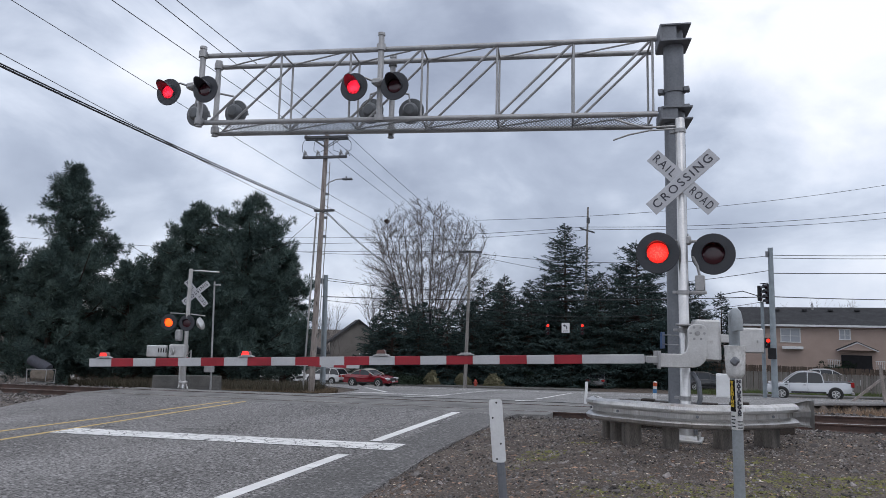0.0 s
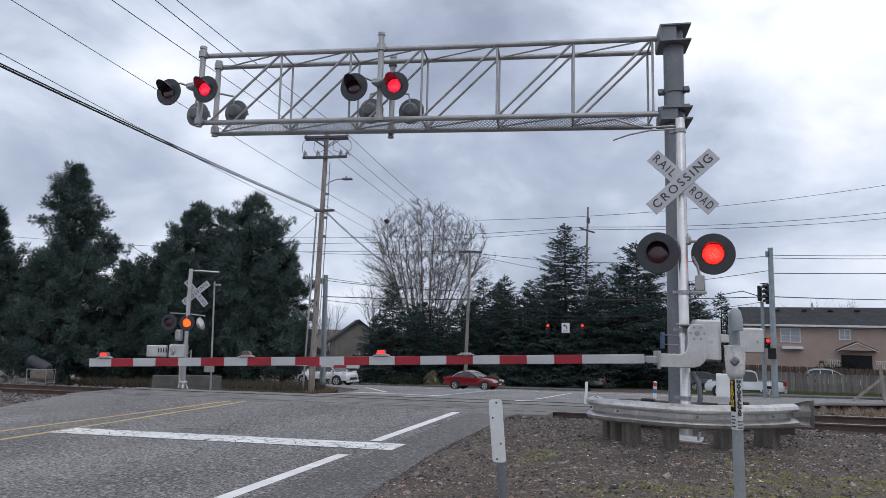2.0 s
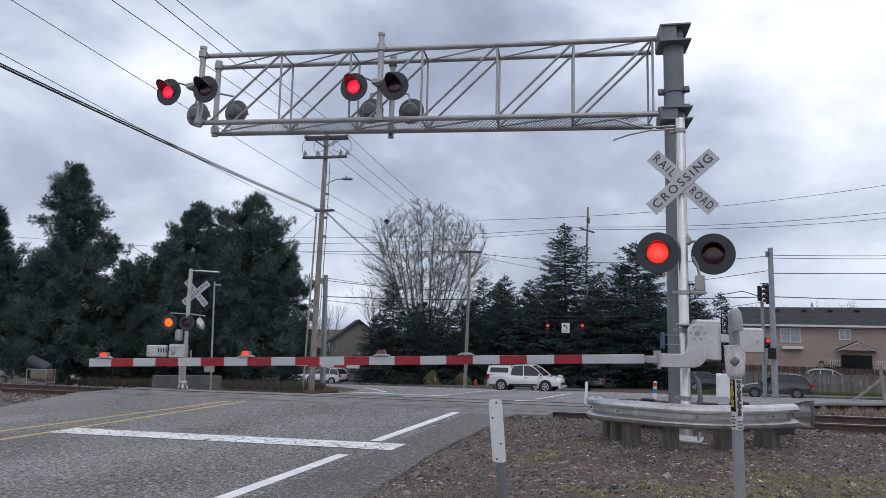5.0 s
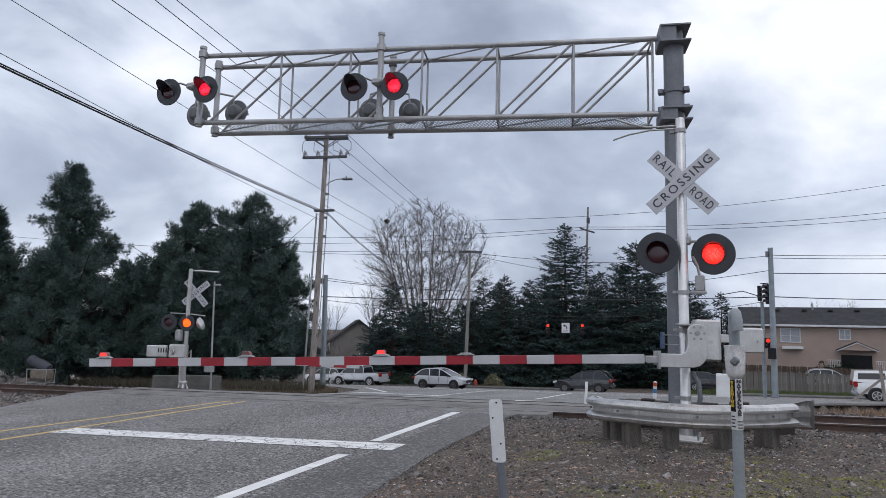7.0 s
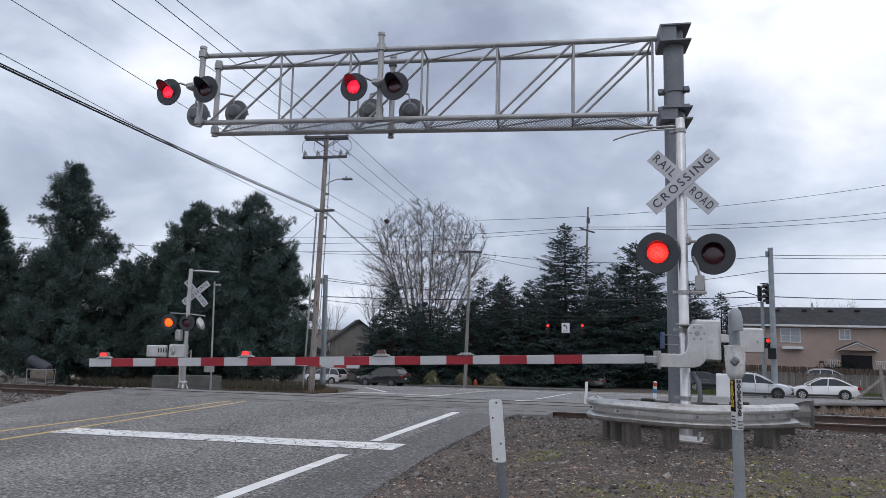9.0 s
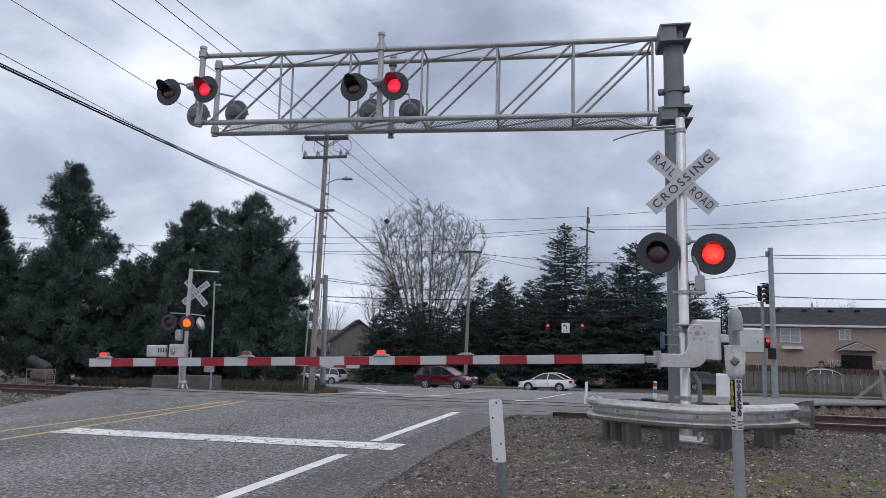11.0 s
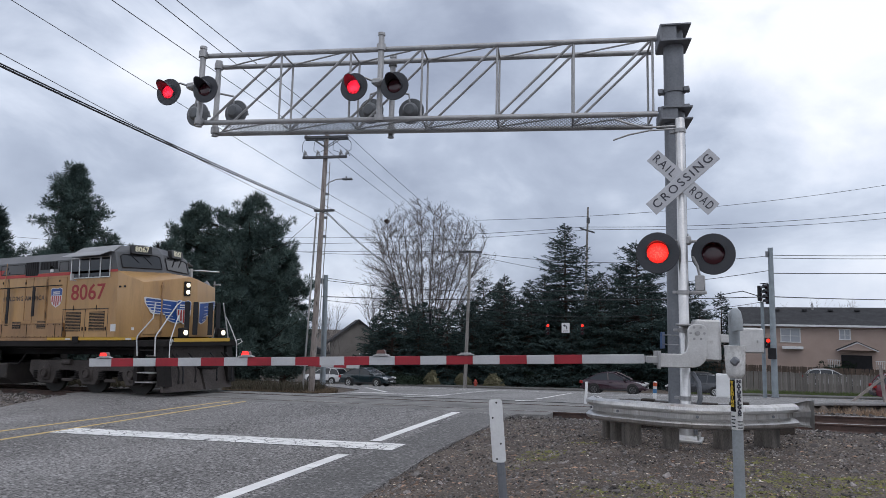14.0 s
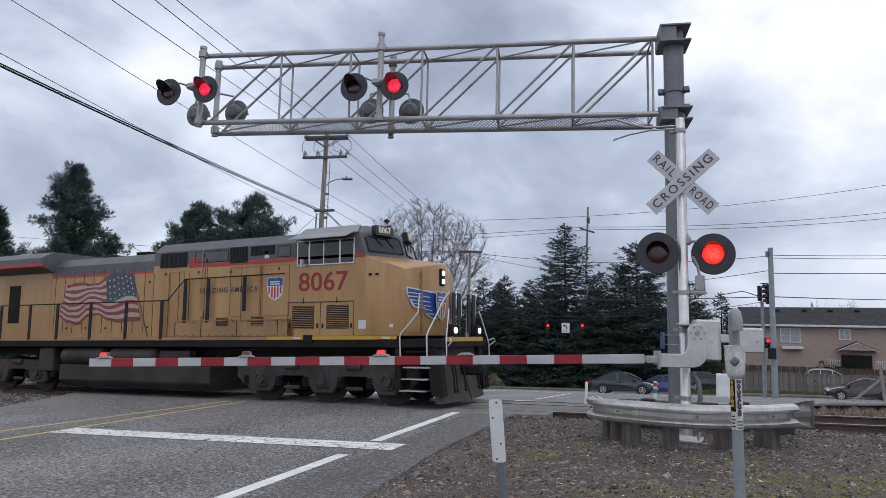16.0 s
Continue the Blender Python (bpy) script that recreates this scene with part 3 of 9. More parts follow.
stones("kerb_gravel", 3500, (-24, -17.4, 10.5, 14.6), 0.03, STONE, "grey stones beside the road", "gravel", seed=5, keep=off_road)


def mossy(x, y, rng):
    k = noise.noise((x * 0.9, y * 1.3, 7.7)) + 0.45 * noise.noise((x * 4, y * 4, 1.5))
    d = math.exp(-((x + 0.3) / 1.3) ** 2 - ((y - 7.5) / 0.9) ** 2) + math.exp(-((x - 1.5) / 1.3) ** 2 - ((y - 8.4) / 1.0) ** 2)
    return off_road(x, y, rng) and k + 1.1 * d > 0.30 + 0.25 * rng.random()


stones("moss", 26000, (-3.0, 5.0, 5.2, 10.2), 0.016, MOSS, "thin green moss on the gravel verge", "moss", flat=0.4, seed=9, keep=mossy)


# ---- the signal mast, its cantilever and gate ----
T = Vector((-0.968, -0.251, 0.0))        # along the cantilever, out over the road
F = Vector((0.18, -0.984, 0.0))          # the way the signals face
MX, MY = -1.0, 10.84
MZ = 0.19
KX, KY = -1.173, 11.784
LENSES = []                              # (lens, base pose, lit first)


def flasher(parent, m, r, lens_r, on_mat, lit_first, visor=0.26, back=BLACK, late=0.0):
    """A crossing flasher facing its own -y: background disc, cup, visor, and a lens that turns over to blink."""
    lamp = part("flasher", lathe(B(), [(lens_r * 1.08, 0.0), (r * 0.97, 0.0), (r, 0.008), (r, 0.016), (r * 0.97, 0.02), (lens_r * 1.12, 0.02), (lens_r * 1.05, 0.0)], Matrix.Rotation(radians(-90), 4, "X"), seg=40), DISC, parent, "round black flasher background", smooth=True, m=m)
    part("housing", lathe(B(), [(lens_r * 1.09, 0.0), (lens_r * 1.12, 0.05), (lens_r * 1.05, 0.17), (lens_r * 0.7, 0.2), (0, 0.2)], Matrix.Rotation(radians(-90), 4, "X"), seg=28), back, lamp, smooth=True)
    # hood: a cut-away tunnel round the upper part of the lens
    bm = B()
    rr = lens_r * 1.12
    seg = 22
    ring = []
    for k in range(seg + 1):
        a = radians(-35 + 250 * k / seg)
        reach = visor * (0.10 + 0.90 * max(0.0, math.sin(a)) ** 0.7)
        row = [bm.verts.new((rad * math.cos(a), yy, rad * math.sin(a))) for rad, yy in ((rr, 0.0), (rr, -reach), (rr - 0.006, -reach), (rr - 0.006, 0.0))]
        ring.append(row)
    for A, C in zip(ring, ring[1:]):
        for i in range(3):
            bm.faces.new((A[i], C[i], C[i + 1], A[i + 1]))
    bmesh.ops.recalc_face_normals(bm, faces=bm.faces[:])
    part("visor", bm, BLACKVISOR, lamp, smooth=True)
    bm = B()
    lathe(bm, [(0, 0.016), (lens_r * 0.6, 0.014), (lens_r * 1.0, 0.005), (lens_r * 1.04, 0.0)], Matrix.Rotation(radians(90), 4, "X"), seg=28)
    for f in bm.faces:
        f.material_index = 0
    lathe(bm, [(lens_r * 1.04, 0.0), (lens_r * 1.0, -0.005), (lens_r * 0.6, -0.014), (0, -0.016)], Matrix.Rotation(radians(90), 4, "X"), seg=28, mi=1)
    bmesh.ops.recalc_face_normals(bm, faces=bm.faces[:])
    lens = part("lens", bm, [on_mat, LENS_OFF], lamp, "red flasher lens", smooth=True)
    LENSES.append((lens, lit_first, late))
    return lamp


def face(p, d):
    """Pose at p whose -y axis points along d (level)."""
    return Matrix.Translation(p) @ Matrix.Rotation(math.atan2(d[1], d[0]) + math.pi / 2, 4, "Z")


def crossbuck(parent, m):
    """Two crossed blades with lettering, facing their own -y."""
    for i, (ang, text) in enumerate(((-45.5, ("RAIL", "ROAD")), (41.5, ("CROSSING",)))):
        y = -0.012 * i
        bm = B()
        box(bm, (0, 0, 0), (1.24, 0.008, 0.235), bevel=0.003)
        bl = part("blade", bm, SIGNWHITE, parent, "faded white crossbuck blade", m=m @ Matrix.Translation((0, y, 0)) @ Matrix.Rotation(radians(-ang), 4, "Y"))
        up = Matrix.Translation((0, -0.0065, 0)) @ Matrix.Rotation(radians(90), 4, "X")
        if len(text) == 2:
            for k, wrd in enumerate(text):
                lettering(wrd, 0.185, SIGNBLACK, bl, Matrix.Translation((-0.375 if k == 0 else 0.375, 0, 0)) @ up, width=0.40, extra=0.001, space=1.3)
        else:
            lettering(text[0], 0.185, SIGNBLACK, bl, up, width=1.10, extra=0.001, space=1.3)


def mast():
    top = thing("crossing_signal", pose(MX, MY, MZ), "silver crossing signal mast with crossbuck and two red flashers", "railway signal")
    bm = B()
    lathe(bm, [(0.078, 0.1), (0.078, 0.35), (0.072, 0.36), (0.068, 4.88), (0.06, 4.9), (0, 4.9)], seg=20)
    part("mast", bm, SILVER, top, smooth=True)
    bm = B()
    box(bm, (0, 0, 0.02), (0.46, 0.46, 0.05), bevel=0.01)
    lathe(bm, [(0.17, 0.045), (0.12, 0.09), (0.105, 0.32), (0.08, 0.34)], seg=20)
    for sx in (-1, 1):
        for sy in (-1, 1):
            cyl(bm, (sx * 0.18, sy * 0.18, 0), (sx * 0.18, sy * 0.18, 0.12), 0.018)
    part("base", bm, SILVER, top, smooth=True)
    crossbuck(top, face((0.03, -0.10, 3.87), (0.1, -0.99)))
    # flasher pair on a cross bar
    fz = 2.785
    bm = B()
    cyl(bm, (-0.36, -0.05, fz + 0.20), (0.40, 0.30, fz + 0.20), 0.022)
    box(bm, (0.04, 0.05, fz + 0.20), (0.17, 0.14, 0.13), bevel=0.02)
    cyl(bm, (0.04, 0.05, fz + 0.28), (0.04, 0.05, fz + 0.30), 0.05)
    part("crossarm", bm, GALV, top, smooth=True)
    flasher(top, face((-0.345, -0.14, fz), (0.08, -0.99)), 0.318, 0.152, LENS_ON, True, visor=0.2)
    flasher(top, face((0.425, 0.20, fz), (0.08, -0.99)), 0.318, 0.152, LENS_ON, False, visor=0.2)
    # junction box under the right flasher, and a clamp
    bm = B()
    box(bm, (0.235, 0.12, 2.33), (0.14, 0.14, 0.24), bevel=0.015)
    box(bm, (0.18, 0.08, 2.19), (0.30, 0.06, 0.05), bevel=0.01)
    pipe(bm, [(0.23, 0.1, 2.45), (0.2, 0.1, 2.6), (0.14, 0.06, 2.74)], 0.02)
    part("junction_box", bm, GALV, top, smooth=True)
    for z in (0.62, 1.62, 2.19, 4.7):
        bm = B()
        lathe(bm, [(0.07, z - 0.03), (0.085, z - 0.03), (0.085, z + 0.03), (0.07, z + 0.03)], seg=20)
        box(bm, (-0.11, 0.02, z), (0.09, 0.05, 0.045), bevel=0.006)
        part("clamp", bm, GALV, top, smooth=True)
    # bent conduit arm at the mast head
    bm = B()
    pipe(bm, [(0, 0, 4.78), (-0.5, -0.1, 4.78), (-0.72, -0.16, 4.84), (-0.95, -0.2, 4.93)], 0.018)
    pipe(bm, [(-0.02, 0, 4.74), (-0.45, -0.12, 4.72), (-0.75, -0.2, 4.66), (-0.98, -0.26, 4.58)], 0.014)
    part("conduit_arm", bm, GALV, top, smooth=True)
    # small sign plate seen edge on
    bm = B()
    box(bm, (-0.33, 0.15, 1.46), (0.03, 0.34, 0.25), bevel=0.006)
    part("side_plate", bm, mat("blue_plate", (0.05, 0.10, 0.22), rough=0.5), top, "small blue plate seen edge-on")
    bm = B()
    for z in (1.40, 1.54):
        cyl(bm, (-0.32, 0.12, z), (-0.04, 0.03, z), 0.009)
    part("plate_bracket", bm, GALV, top)
    bm = B()
    pipe(bm, [(0.1, 0.02, 1.0), (0.19, 0.0, 0.86), (0.21, 0.0, 0.62), (0.15, 0.0, 0.42), (0.13, 0.0, 0.1)], 0.035, seg=10)
    part("cable_conduit", bm, GALV_DARK, top, "bent grey flexible conduit", smooth=True)


mast()


def truss():
    top = thing("signal_cantilever", pose(KX, KY, 0), "grey steel cantilever signal bridge reaching over the road", "signal bridge")
    o = Vector((KX, KY, 0))
    bm = B()
    lathe(bm, [(0.21, 0.1), (0.19, 0.3), (0.175, 0.35), (0.165, 6.98), (0.13, 7.02), (0.05, 7.05), (0, 7.05)], seg=28)
    part("mast", bm, GALV_DARK, top, "thick dark grey steel mast", smooth=True)
    bm = B()
    box(bm, (0, 0, 0.06), (0.62, 0.62, 0.08), bevel=0.01)
    part("base_plate", bm, GALV_DARK, top)
    for z, h in ((6.80, 0.27), (5.40, 0.20)):
        bm = B()
        rot = Matrix.Rotation(math.atan2(T.y, T.x), 3, "Z")
        box(bm, (0, 0, z + h / 2), (0.5, 0.62, 0.03), rot=rot, bevel=0.004)
        box(bm, (0, 0, z - h / 2), (0.5, 0.62, 0.03), rot=rot, bevel=0.004)
        for s in (-1, 1):
            box(bm, Vector((0, 0, z)) + rot @ Vector((0.12, s * 0.27, 0)), (0.27, 0.025, h), rot=rot, bevel=0.004)
        box(bm, Vector((0, 0, z)) + rot @ Vector((0.245, 0, 0)), (0.03, 0.62, h), rot=rot, bevel=0.004)
        part("bracket", bm, GALV_DARK, top)
    for z in (5.86, 5.55):
        bm = B()
        lathe(bm, [(0.165, z - 0.035), (0.185, z - 0.035), (0.185, z + 0.035), (0.165, z + 0.035)], seg=28)
        for s in (-1, 1):
            box(bm, (s * 0.21, -0.05, z), (0.09, 0.14, 0.08), bevel=0.01)
        part("band_clamp", bm, GALV_DARK, top, smooth=True)
    ar, al = Vector((-1.44, 11.715, 5.48)) - o, Vector((-9.62, 9.59, 5.605)) - o
    off = Vector((-0.16, 0.56, 0))
    H = Vector((0, 0, 1.342))
    low = Vector((0, 0, -0.05))
    chords = {"front_bottom": (ar, al), "front_top": (ar + H, al + H), "rear_bottom": (ar + off + low, al + off + low), "rear_top": (ar + off + H, al + off + H)}
    for k, (a, b) in chords.items():
        part("chord", cyl(B(), a, b, 0.047, seg=14), GALV, top, smooth=True)
    st = [0.07, 1.41, 2.76, 4.14, 5.51, 6.89]
    L = (al - ar).length
    d = (al - ar) / L
    for k, s in enumerate(st):
        for q in (Vector(), off):
            p = ar + d * s + q
            part("vertical", cyl(B(), p, p + H, 0.021, seg=8), GALV, top, smooth=True)
        for q in (Vector(), H):
            part("cross_tie", cyl(B(), ar + d * s + q, ar + d * s + q + off, 0.018, seg=8), GALV, top, smooth=True)
        s2 = st[k + 1] if k + 1 < len(st) else L - 0.12
        for q in (Vector(), off):
            part("diagonal", cyl(B(), ar + d * s + q + H, ar + d * s2 + q, 0.024, seg=8), GALV, top, smooth=True)
        part("diagonal", cyl(B(), ar + d * s + H, ar + d * s2 + off + H, 0.016, seg=8), GALV, top, smooth=True)
        part("diagonal", cyl(B(), ar + d * s, ar + d * s2 + off, 0.016, seg=8), GALV, top, smooth=True)
    # expanded-metal walkway between the bottom chords
    bm = B()
    n = 120
    for i in range(n):
        for a, b in ((0.06, 0.5), (0.5, 0.06)):
            p = ar + d * (0.1 + (L - 0.2) * i / n) + Vector((0, 0, 0.0))
            q0 = p + off * 0.08
            q1 = p + d * 0.5 * (1 if a < b else -1) + off * 0.92
            if 0 < (q1 - ar).dot(d) < L:
                cyl(bm, q0, q1 + low, 0.0045, seg=4, caps=False)
    part("walkway_mesh", bm, GALV_DARK, top, "expanded metal walkway")
    # lamp posts on the cantilever
    for s, q, zlo, zhi in ((L - 0.02, Vector((-0.03, -0.09, 0)), -0.10, 1.50), (L - 0.0, off + Vector((0, -0.06, 0)), -0.12, 1.45), (4.88, Vector((0, -0.09, 0)), -0.06, 1.62), (4.88, off + Vector((0, 0.09, 0)), -0.16, 1.50)):
        p = ar + d * s + q
        bm = B()
        lathe(bm, [(0, zlo), (0.062, zlo), (0.062, zlo + 0.02), (0.055, zlo + 0.03), (0.055, zhi - 0.06), (0.068, zhi - 0.05), (0.068, zhi), (0, zhi)], Matrix.Translation(p), seg=18)
        for z in (0.0, 1.34):
            lathe(bm, [(0.05, z - 0.06), (0.085, z - 0.06), (0.085, z + 0.06), (0.05, z + 0.06)], Matrix.Translation(p), seg=12)
        part("lamp_post", bm, GALV, top, smooth=True)
    specs = [((-10.067, 9.12, 6.125), True), ((-9.333, 9.311, 6.148), False), ((-6.504, 10.046, 6.066), True), ((-5.77, 10.236, 6.054), False)]
    for p, lit in specs:
        flasher(top, face(Vector(p) - o, F), 0.262, 0.125, LENS_ON_SIDE, lit, visor=0.30, late=0.11)
    for a, b in ((specs[0], specs[1]), (specs[2], specs[3])):
        pa, pb = Vector(a[0]) - o, Vector(b[0]) - o
        mid = (pa + pb) / 2 + Vector((0, 0, 0.13))
        bm = B()
        pipe(bm, [pa + Vector((0.0, 0.12, 0.2)), pa + Vector((0.15, 0.15, 0.2)), mid + Vector((-0.05, 0.14, 0))], 0.02)
        pipe(bm, [pb + Vector((0.0, 0.12, 0.05)), pb + Vector((-0.15, 0.15, 0.1)), mid + Vector((0.05, 0.14, 0))], 0.02)
        box(bm, mid + Vector((0, 0.16, 0)), (0.22, 0.2, 0.12), bevel=0.03)
        part("lamp_arm", bm, GALV, top, smooth=True)
    for p in ((-10.514, 10.328, 6.10), (-9.676, 10.546, 6.11), (-6.867, 11.275, 6.03), (-6.072, 11.482, 6.0)):
        m = face(Vector(p) - o, -F)
        lp = part("rear_flasher", lathe(B(), [(0, 0.02), (0.14, 0.02), (0.25, 0.012), (0.262, 0.0), (0.25, -0.006), (0, -0.006)], m @ Matrix.Rotation(radians(-90), 4, "X"), seg=32), DISCBACK, top, "grey back of a flasher facing away", smooth=True)
        bm = B()
        lathe(bm, [(0.15, 0.0), (0.15, 0.10), (0.10, 0.16), (0, 0.17)], m @ Matrix.Rotation(radians(-90), 4, "X"), seg=24)
        part("housing", bm, DISCBACK, lp, smooth=True)
        bm = B()
        prism(bm, [(-0.13, 0.02), (0.13, 0.02), (0.09, 0.15), (0, 0.17), (-0.09, 0.15)], -0.28, 0.0)
        bm.transform(m)
        part("visor", bm, BLACKVISOR, lp)
    for a, b in (((-10.514, 10.328, 6.10), (-9.676, 10.546, 6.11)), ((-6.867, 11.275, 6.03), (-6.072, 11.482, 6.0))):
        pa, pb = Vector(a) - o, Vector(b) - o
        bm = B()
        mid = (pa + pb) / 2 + Vector((0, -0.1, 0.42))
        pipe(bm, [pa + Vector((0, -0.08, 0.16)), pa + Vector((0.02, -0.08, 0.32)), mid], 0.02)
        pipe(bm, [pb + Vector((0, -0.08, 0.16)), pb + Vector((-0.02, -0.08, 0.32)), mid], 0.02)
        part("lamp_arm", bm, GALV, top, smooth=True)


truss()


def near_gate():
    px, py, pz = -0.86, 10.78, 1.70
    top = thing("crossing_gate", pose(px, py, 0.19), "lowered red and white crossing gate arm with warning lamps", "crossing gate")
    dz = pz - 0.19
    ex = Vector((-0.968, -0.251, 0))
    rot = Matrix.Rotation(math.atan2(-ex.y, -ex.x), 3, "Z")

    def loc(a, b, z):
        """a outwards along the arm, b towards the viewer."""
        return rot @ Vector((-a, -b, 0)) + Vector((0, 0, z))
    # machine case
    bm = B()
    box(bm, loc(-0.17, 0.02, dz - 0.03), (0.36, 0.34, 0.60), rot=rot, bevel=0.03)
    part("machine_case", bm, SILVER, top, "silver gate machine case")
    bm = B()
    box(bm, loc(-0.16, 0.20, dz - 0.03), (0.30, 0.02, 0.56), rot=rot, bevel=0.008)
    part("case_cover", bm, SILVER, top)
    bm = B()
    box(bm, loc(0.10, 0.05, dz + 0.19), (0.30, 0.24, 0.03), rot=rot, bevel=0.008)
    box(bm, loc(-0.02, 0.05, dz + 0.21), (0.03, 0.20, 0.09), rot=rot, bevel=0.006)
    part("saddle_clamp", bm, GALV, top)
    # bent arm support: a bracket that sweeps from the hub down and out
    bm = B()
    out = [(-0.14, 0.12), (-0.12, 0.17), (-0.06, 0.20), (0.04, 0.20), (0.10, 0.17), (0.13, 0.12), (0.13, -0.12), (0.16, -0.20), (0.22, -0.235), (0.55, -0.235), (0.55, -0.43), (0.06, -0.43), (-0.04, -0.40), (-0.11, -0.33), (-0.14, -0.24)]
    prism(bm, [(-a, z) for a, z in out], -0.27, -0.23, bevel=0.008)
    bm.transform(Matrix.Translation((0, 0, dz)) @ rot.to_4x4())
    part("arm_bracket", bm, SILVER, top, "bent silver arm bracket")
    bm = B()
    cyl(bm, loc(-0.005, 0.27, dz + 0.07), loc(-0.005, 0.30, dz + 0.07), 0.035, seg=12)
    for k in range(6):
        a = k * math.pi / 3
        cyl(bm, loc(-0.005 + 0.095 * math.cos(a), 0.27, dz + 0.07 + 0.095 * math.sin(a)), loc(-0.005 + 0.095 * math.cos(a), 0.285, dz + 0.07 + 0.095 * math.sin(a)), 0.018, seg=8)
    part("hub_bolts", bm, GALV, top)
    bm = B()
    prism(bm, [(-0.05, -0.40), (0.05, -0.40), (0.05, -0.20), (-0.05, -0.20)], -0.06, 0.0)
    bm.transform(Matrix.Translation(loc(0.55, 0.16, dz)) @ rot.to_4x4())
    box(bm, loc(0.53, 0.2, dz - 0.33), (0.03, 0.24, 0.26), rot=rot, bevel=0.006)
    box(bm, loc(0.62, 0.2, dz - 0.33), (0.16, 0.12, 0.10), rot=rot, bevel=0.01)
    part("arm_clamp", bm, GALV, top)
    # counterweight arm and plates
    bm = B()
    box(bm, loc(-0.50, 0.12, dz + 0.0), (0.50, 0.03, 0.12), rot=rot, bevel=0.008)
    part("counterweight_arm", bm, SILVER, top)
    bm = B()
    box(bm, loc(-0.72, 0.14, dz - 0.02), (0.42, 0.09, 0.36), rot=rot, bevel=0.02)
    cyl(bm, loc(-0.86, 0.18, dz - 0.02), loc(-0.86, 0.21, dz - 0.02), 0.025)
    part("counterweight", bm, SILVER, top, "silver counterweight plate")
    # the arm itself, in short painted lengths
    root = Vector((-1.40, 10.75, 1.375)) - Vector((px, py, 0.19))
    tip = Vector((-10.635, 8.356, 1.03)) - Vector((px, py, 0.19))
    n = (tip - root).normalized()
    L = (tip - root).length
    arot = Matrix((n, Vector((0, 0, 1)).cross(n).normalized(), n.cross(Vector((0, 0, 1)).cross(n).normalized()))).transposed()
    marks = 0.67
    step = (L - marks) / 21.0
    box_c = lambda s0, s1, h, w: box(B(), root + n * ((s0 + s1) / 2), (s1 - s0, w, h), rot=arot, bevel=0.004)
    part("arm_root", box_c(-0.12, 0.22, 0.09, 0.045), GALV, top)
    part("arm_length", box_c(0.17, marks, 0.140, 0.052), ARMWHITE, top)
    for i in range(21):
        s0, s1 = marks + step * i, marks + step * (i + 1)
        h = 0.136 + 0.004 * (i / 21)
        part("arm_length", box_c(s0, s1, h, 0.045), ARMRED if i % 2 == 1 else ARMWHITE, top, "red painted length" if i % 2 == 1 else "white painted length")
    part("tip_cap", box_c(L, L + 0.012, 0.135, 0.04), GALV, top)
    # warning lamps on the arm
    for px_s, mode in ((9.27, "on"), (6.62, "L"), (4.28, "R"), (2.90, "off")):
        p = root + n * px_s + Vector((0, 0, 0.075))
        bm = B()
        prism(bm, [(-0.14, 0.0), (0.14, 0.0), (0.12, 0.02), (0.08, 0.024), (0.075, 0.04), (-0.075, 0.04), (-0.08, 0.024), (-0.12, 0.02)], -0.05, 0.05, bevel=0.006)
        bm.transform(Matrix.Translation(p) @ arot.to_4x4())
        body = part("arm_lamp", bm, GALV, top, "silver lamp on the gate arm")
        if mode == "off":
            continue
        bm = B()
        prism(bm, [(-0.068, -0.024), (0.068, -0.024), (0.060, 0.010), (0.045, 0.029), (-0.045, 0.029), (-0.060, 0.010)], -0.050, -0.042)
        mi = [GATE_RED_ON if mode == "on" else GATE_RED_ON, GATE_RED_OFF]
        prism(bm, [(-0.075, -0.03), (0.075, -0.03), (0.066, 0.012), (0.05, 0.034), (-0.05, 0.034), (-0.066, 0.012)], -0.041, 0.047, mi=1, bevel=0.006)
        ln = part("lamp_lens", bm, mi, body, "red lamp lens", m=Matrix.Translation(p + Vector((0, 0, 0.064))) @ arot.to_4x4() @ Matrix.Rotation(math.pi, 4, "Z"))
        if mode != "on":
            LENSES.append((ln, mode == "L", 0.0))


near_gate()


# ---- trees ----
NEEDLE = mat("pine_needles", (0.046, 0.073, 0.070), (0.080, 0.116, 0.102), rough=0.8, spec=0.2, scale=0.8, bscale=12, fine=0.3, island=0.45)
NEEDLE_FIR = mat("fir_needles", (0.023, 0.040, 0.040), (0.043, 0.065, 0.060), rough=0.8, spec=0.15, scale=0.7, bscale=12, fine=0.3, island=0.45)
BARK = mat("conifer_bark", (0.06, 0.044, 0.036), (0.036, 0.028, 0.024), rough=0.95, spec=0.1, scale=3, bscale=20, fine=0.4, stretch=(4, 4, 0.6))
TWIG = mat("bare_twig", (0.155, 0.14, 0.135), (0.10, 0.09, 0.087), rough=0.9, spec=0.2, scale=2, bscale=20, fine=0.3)


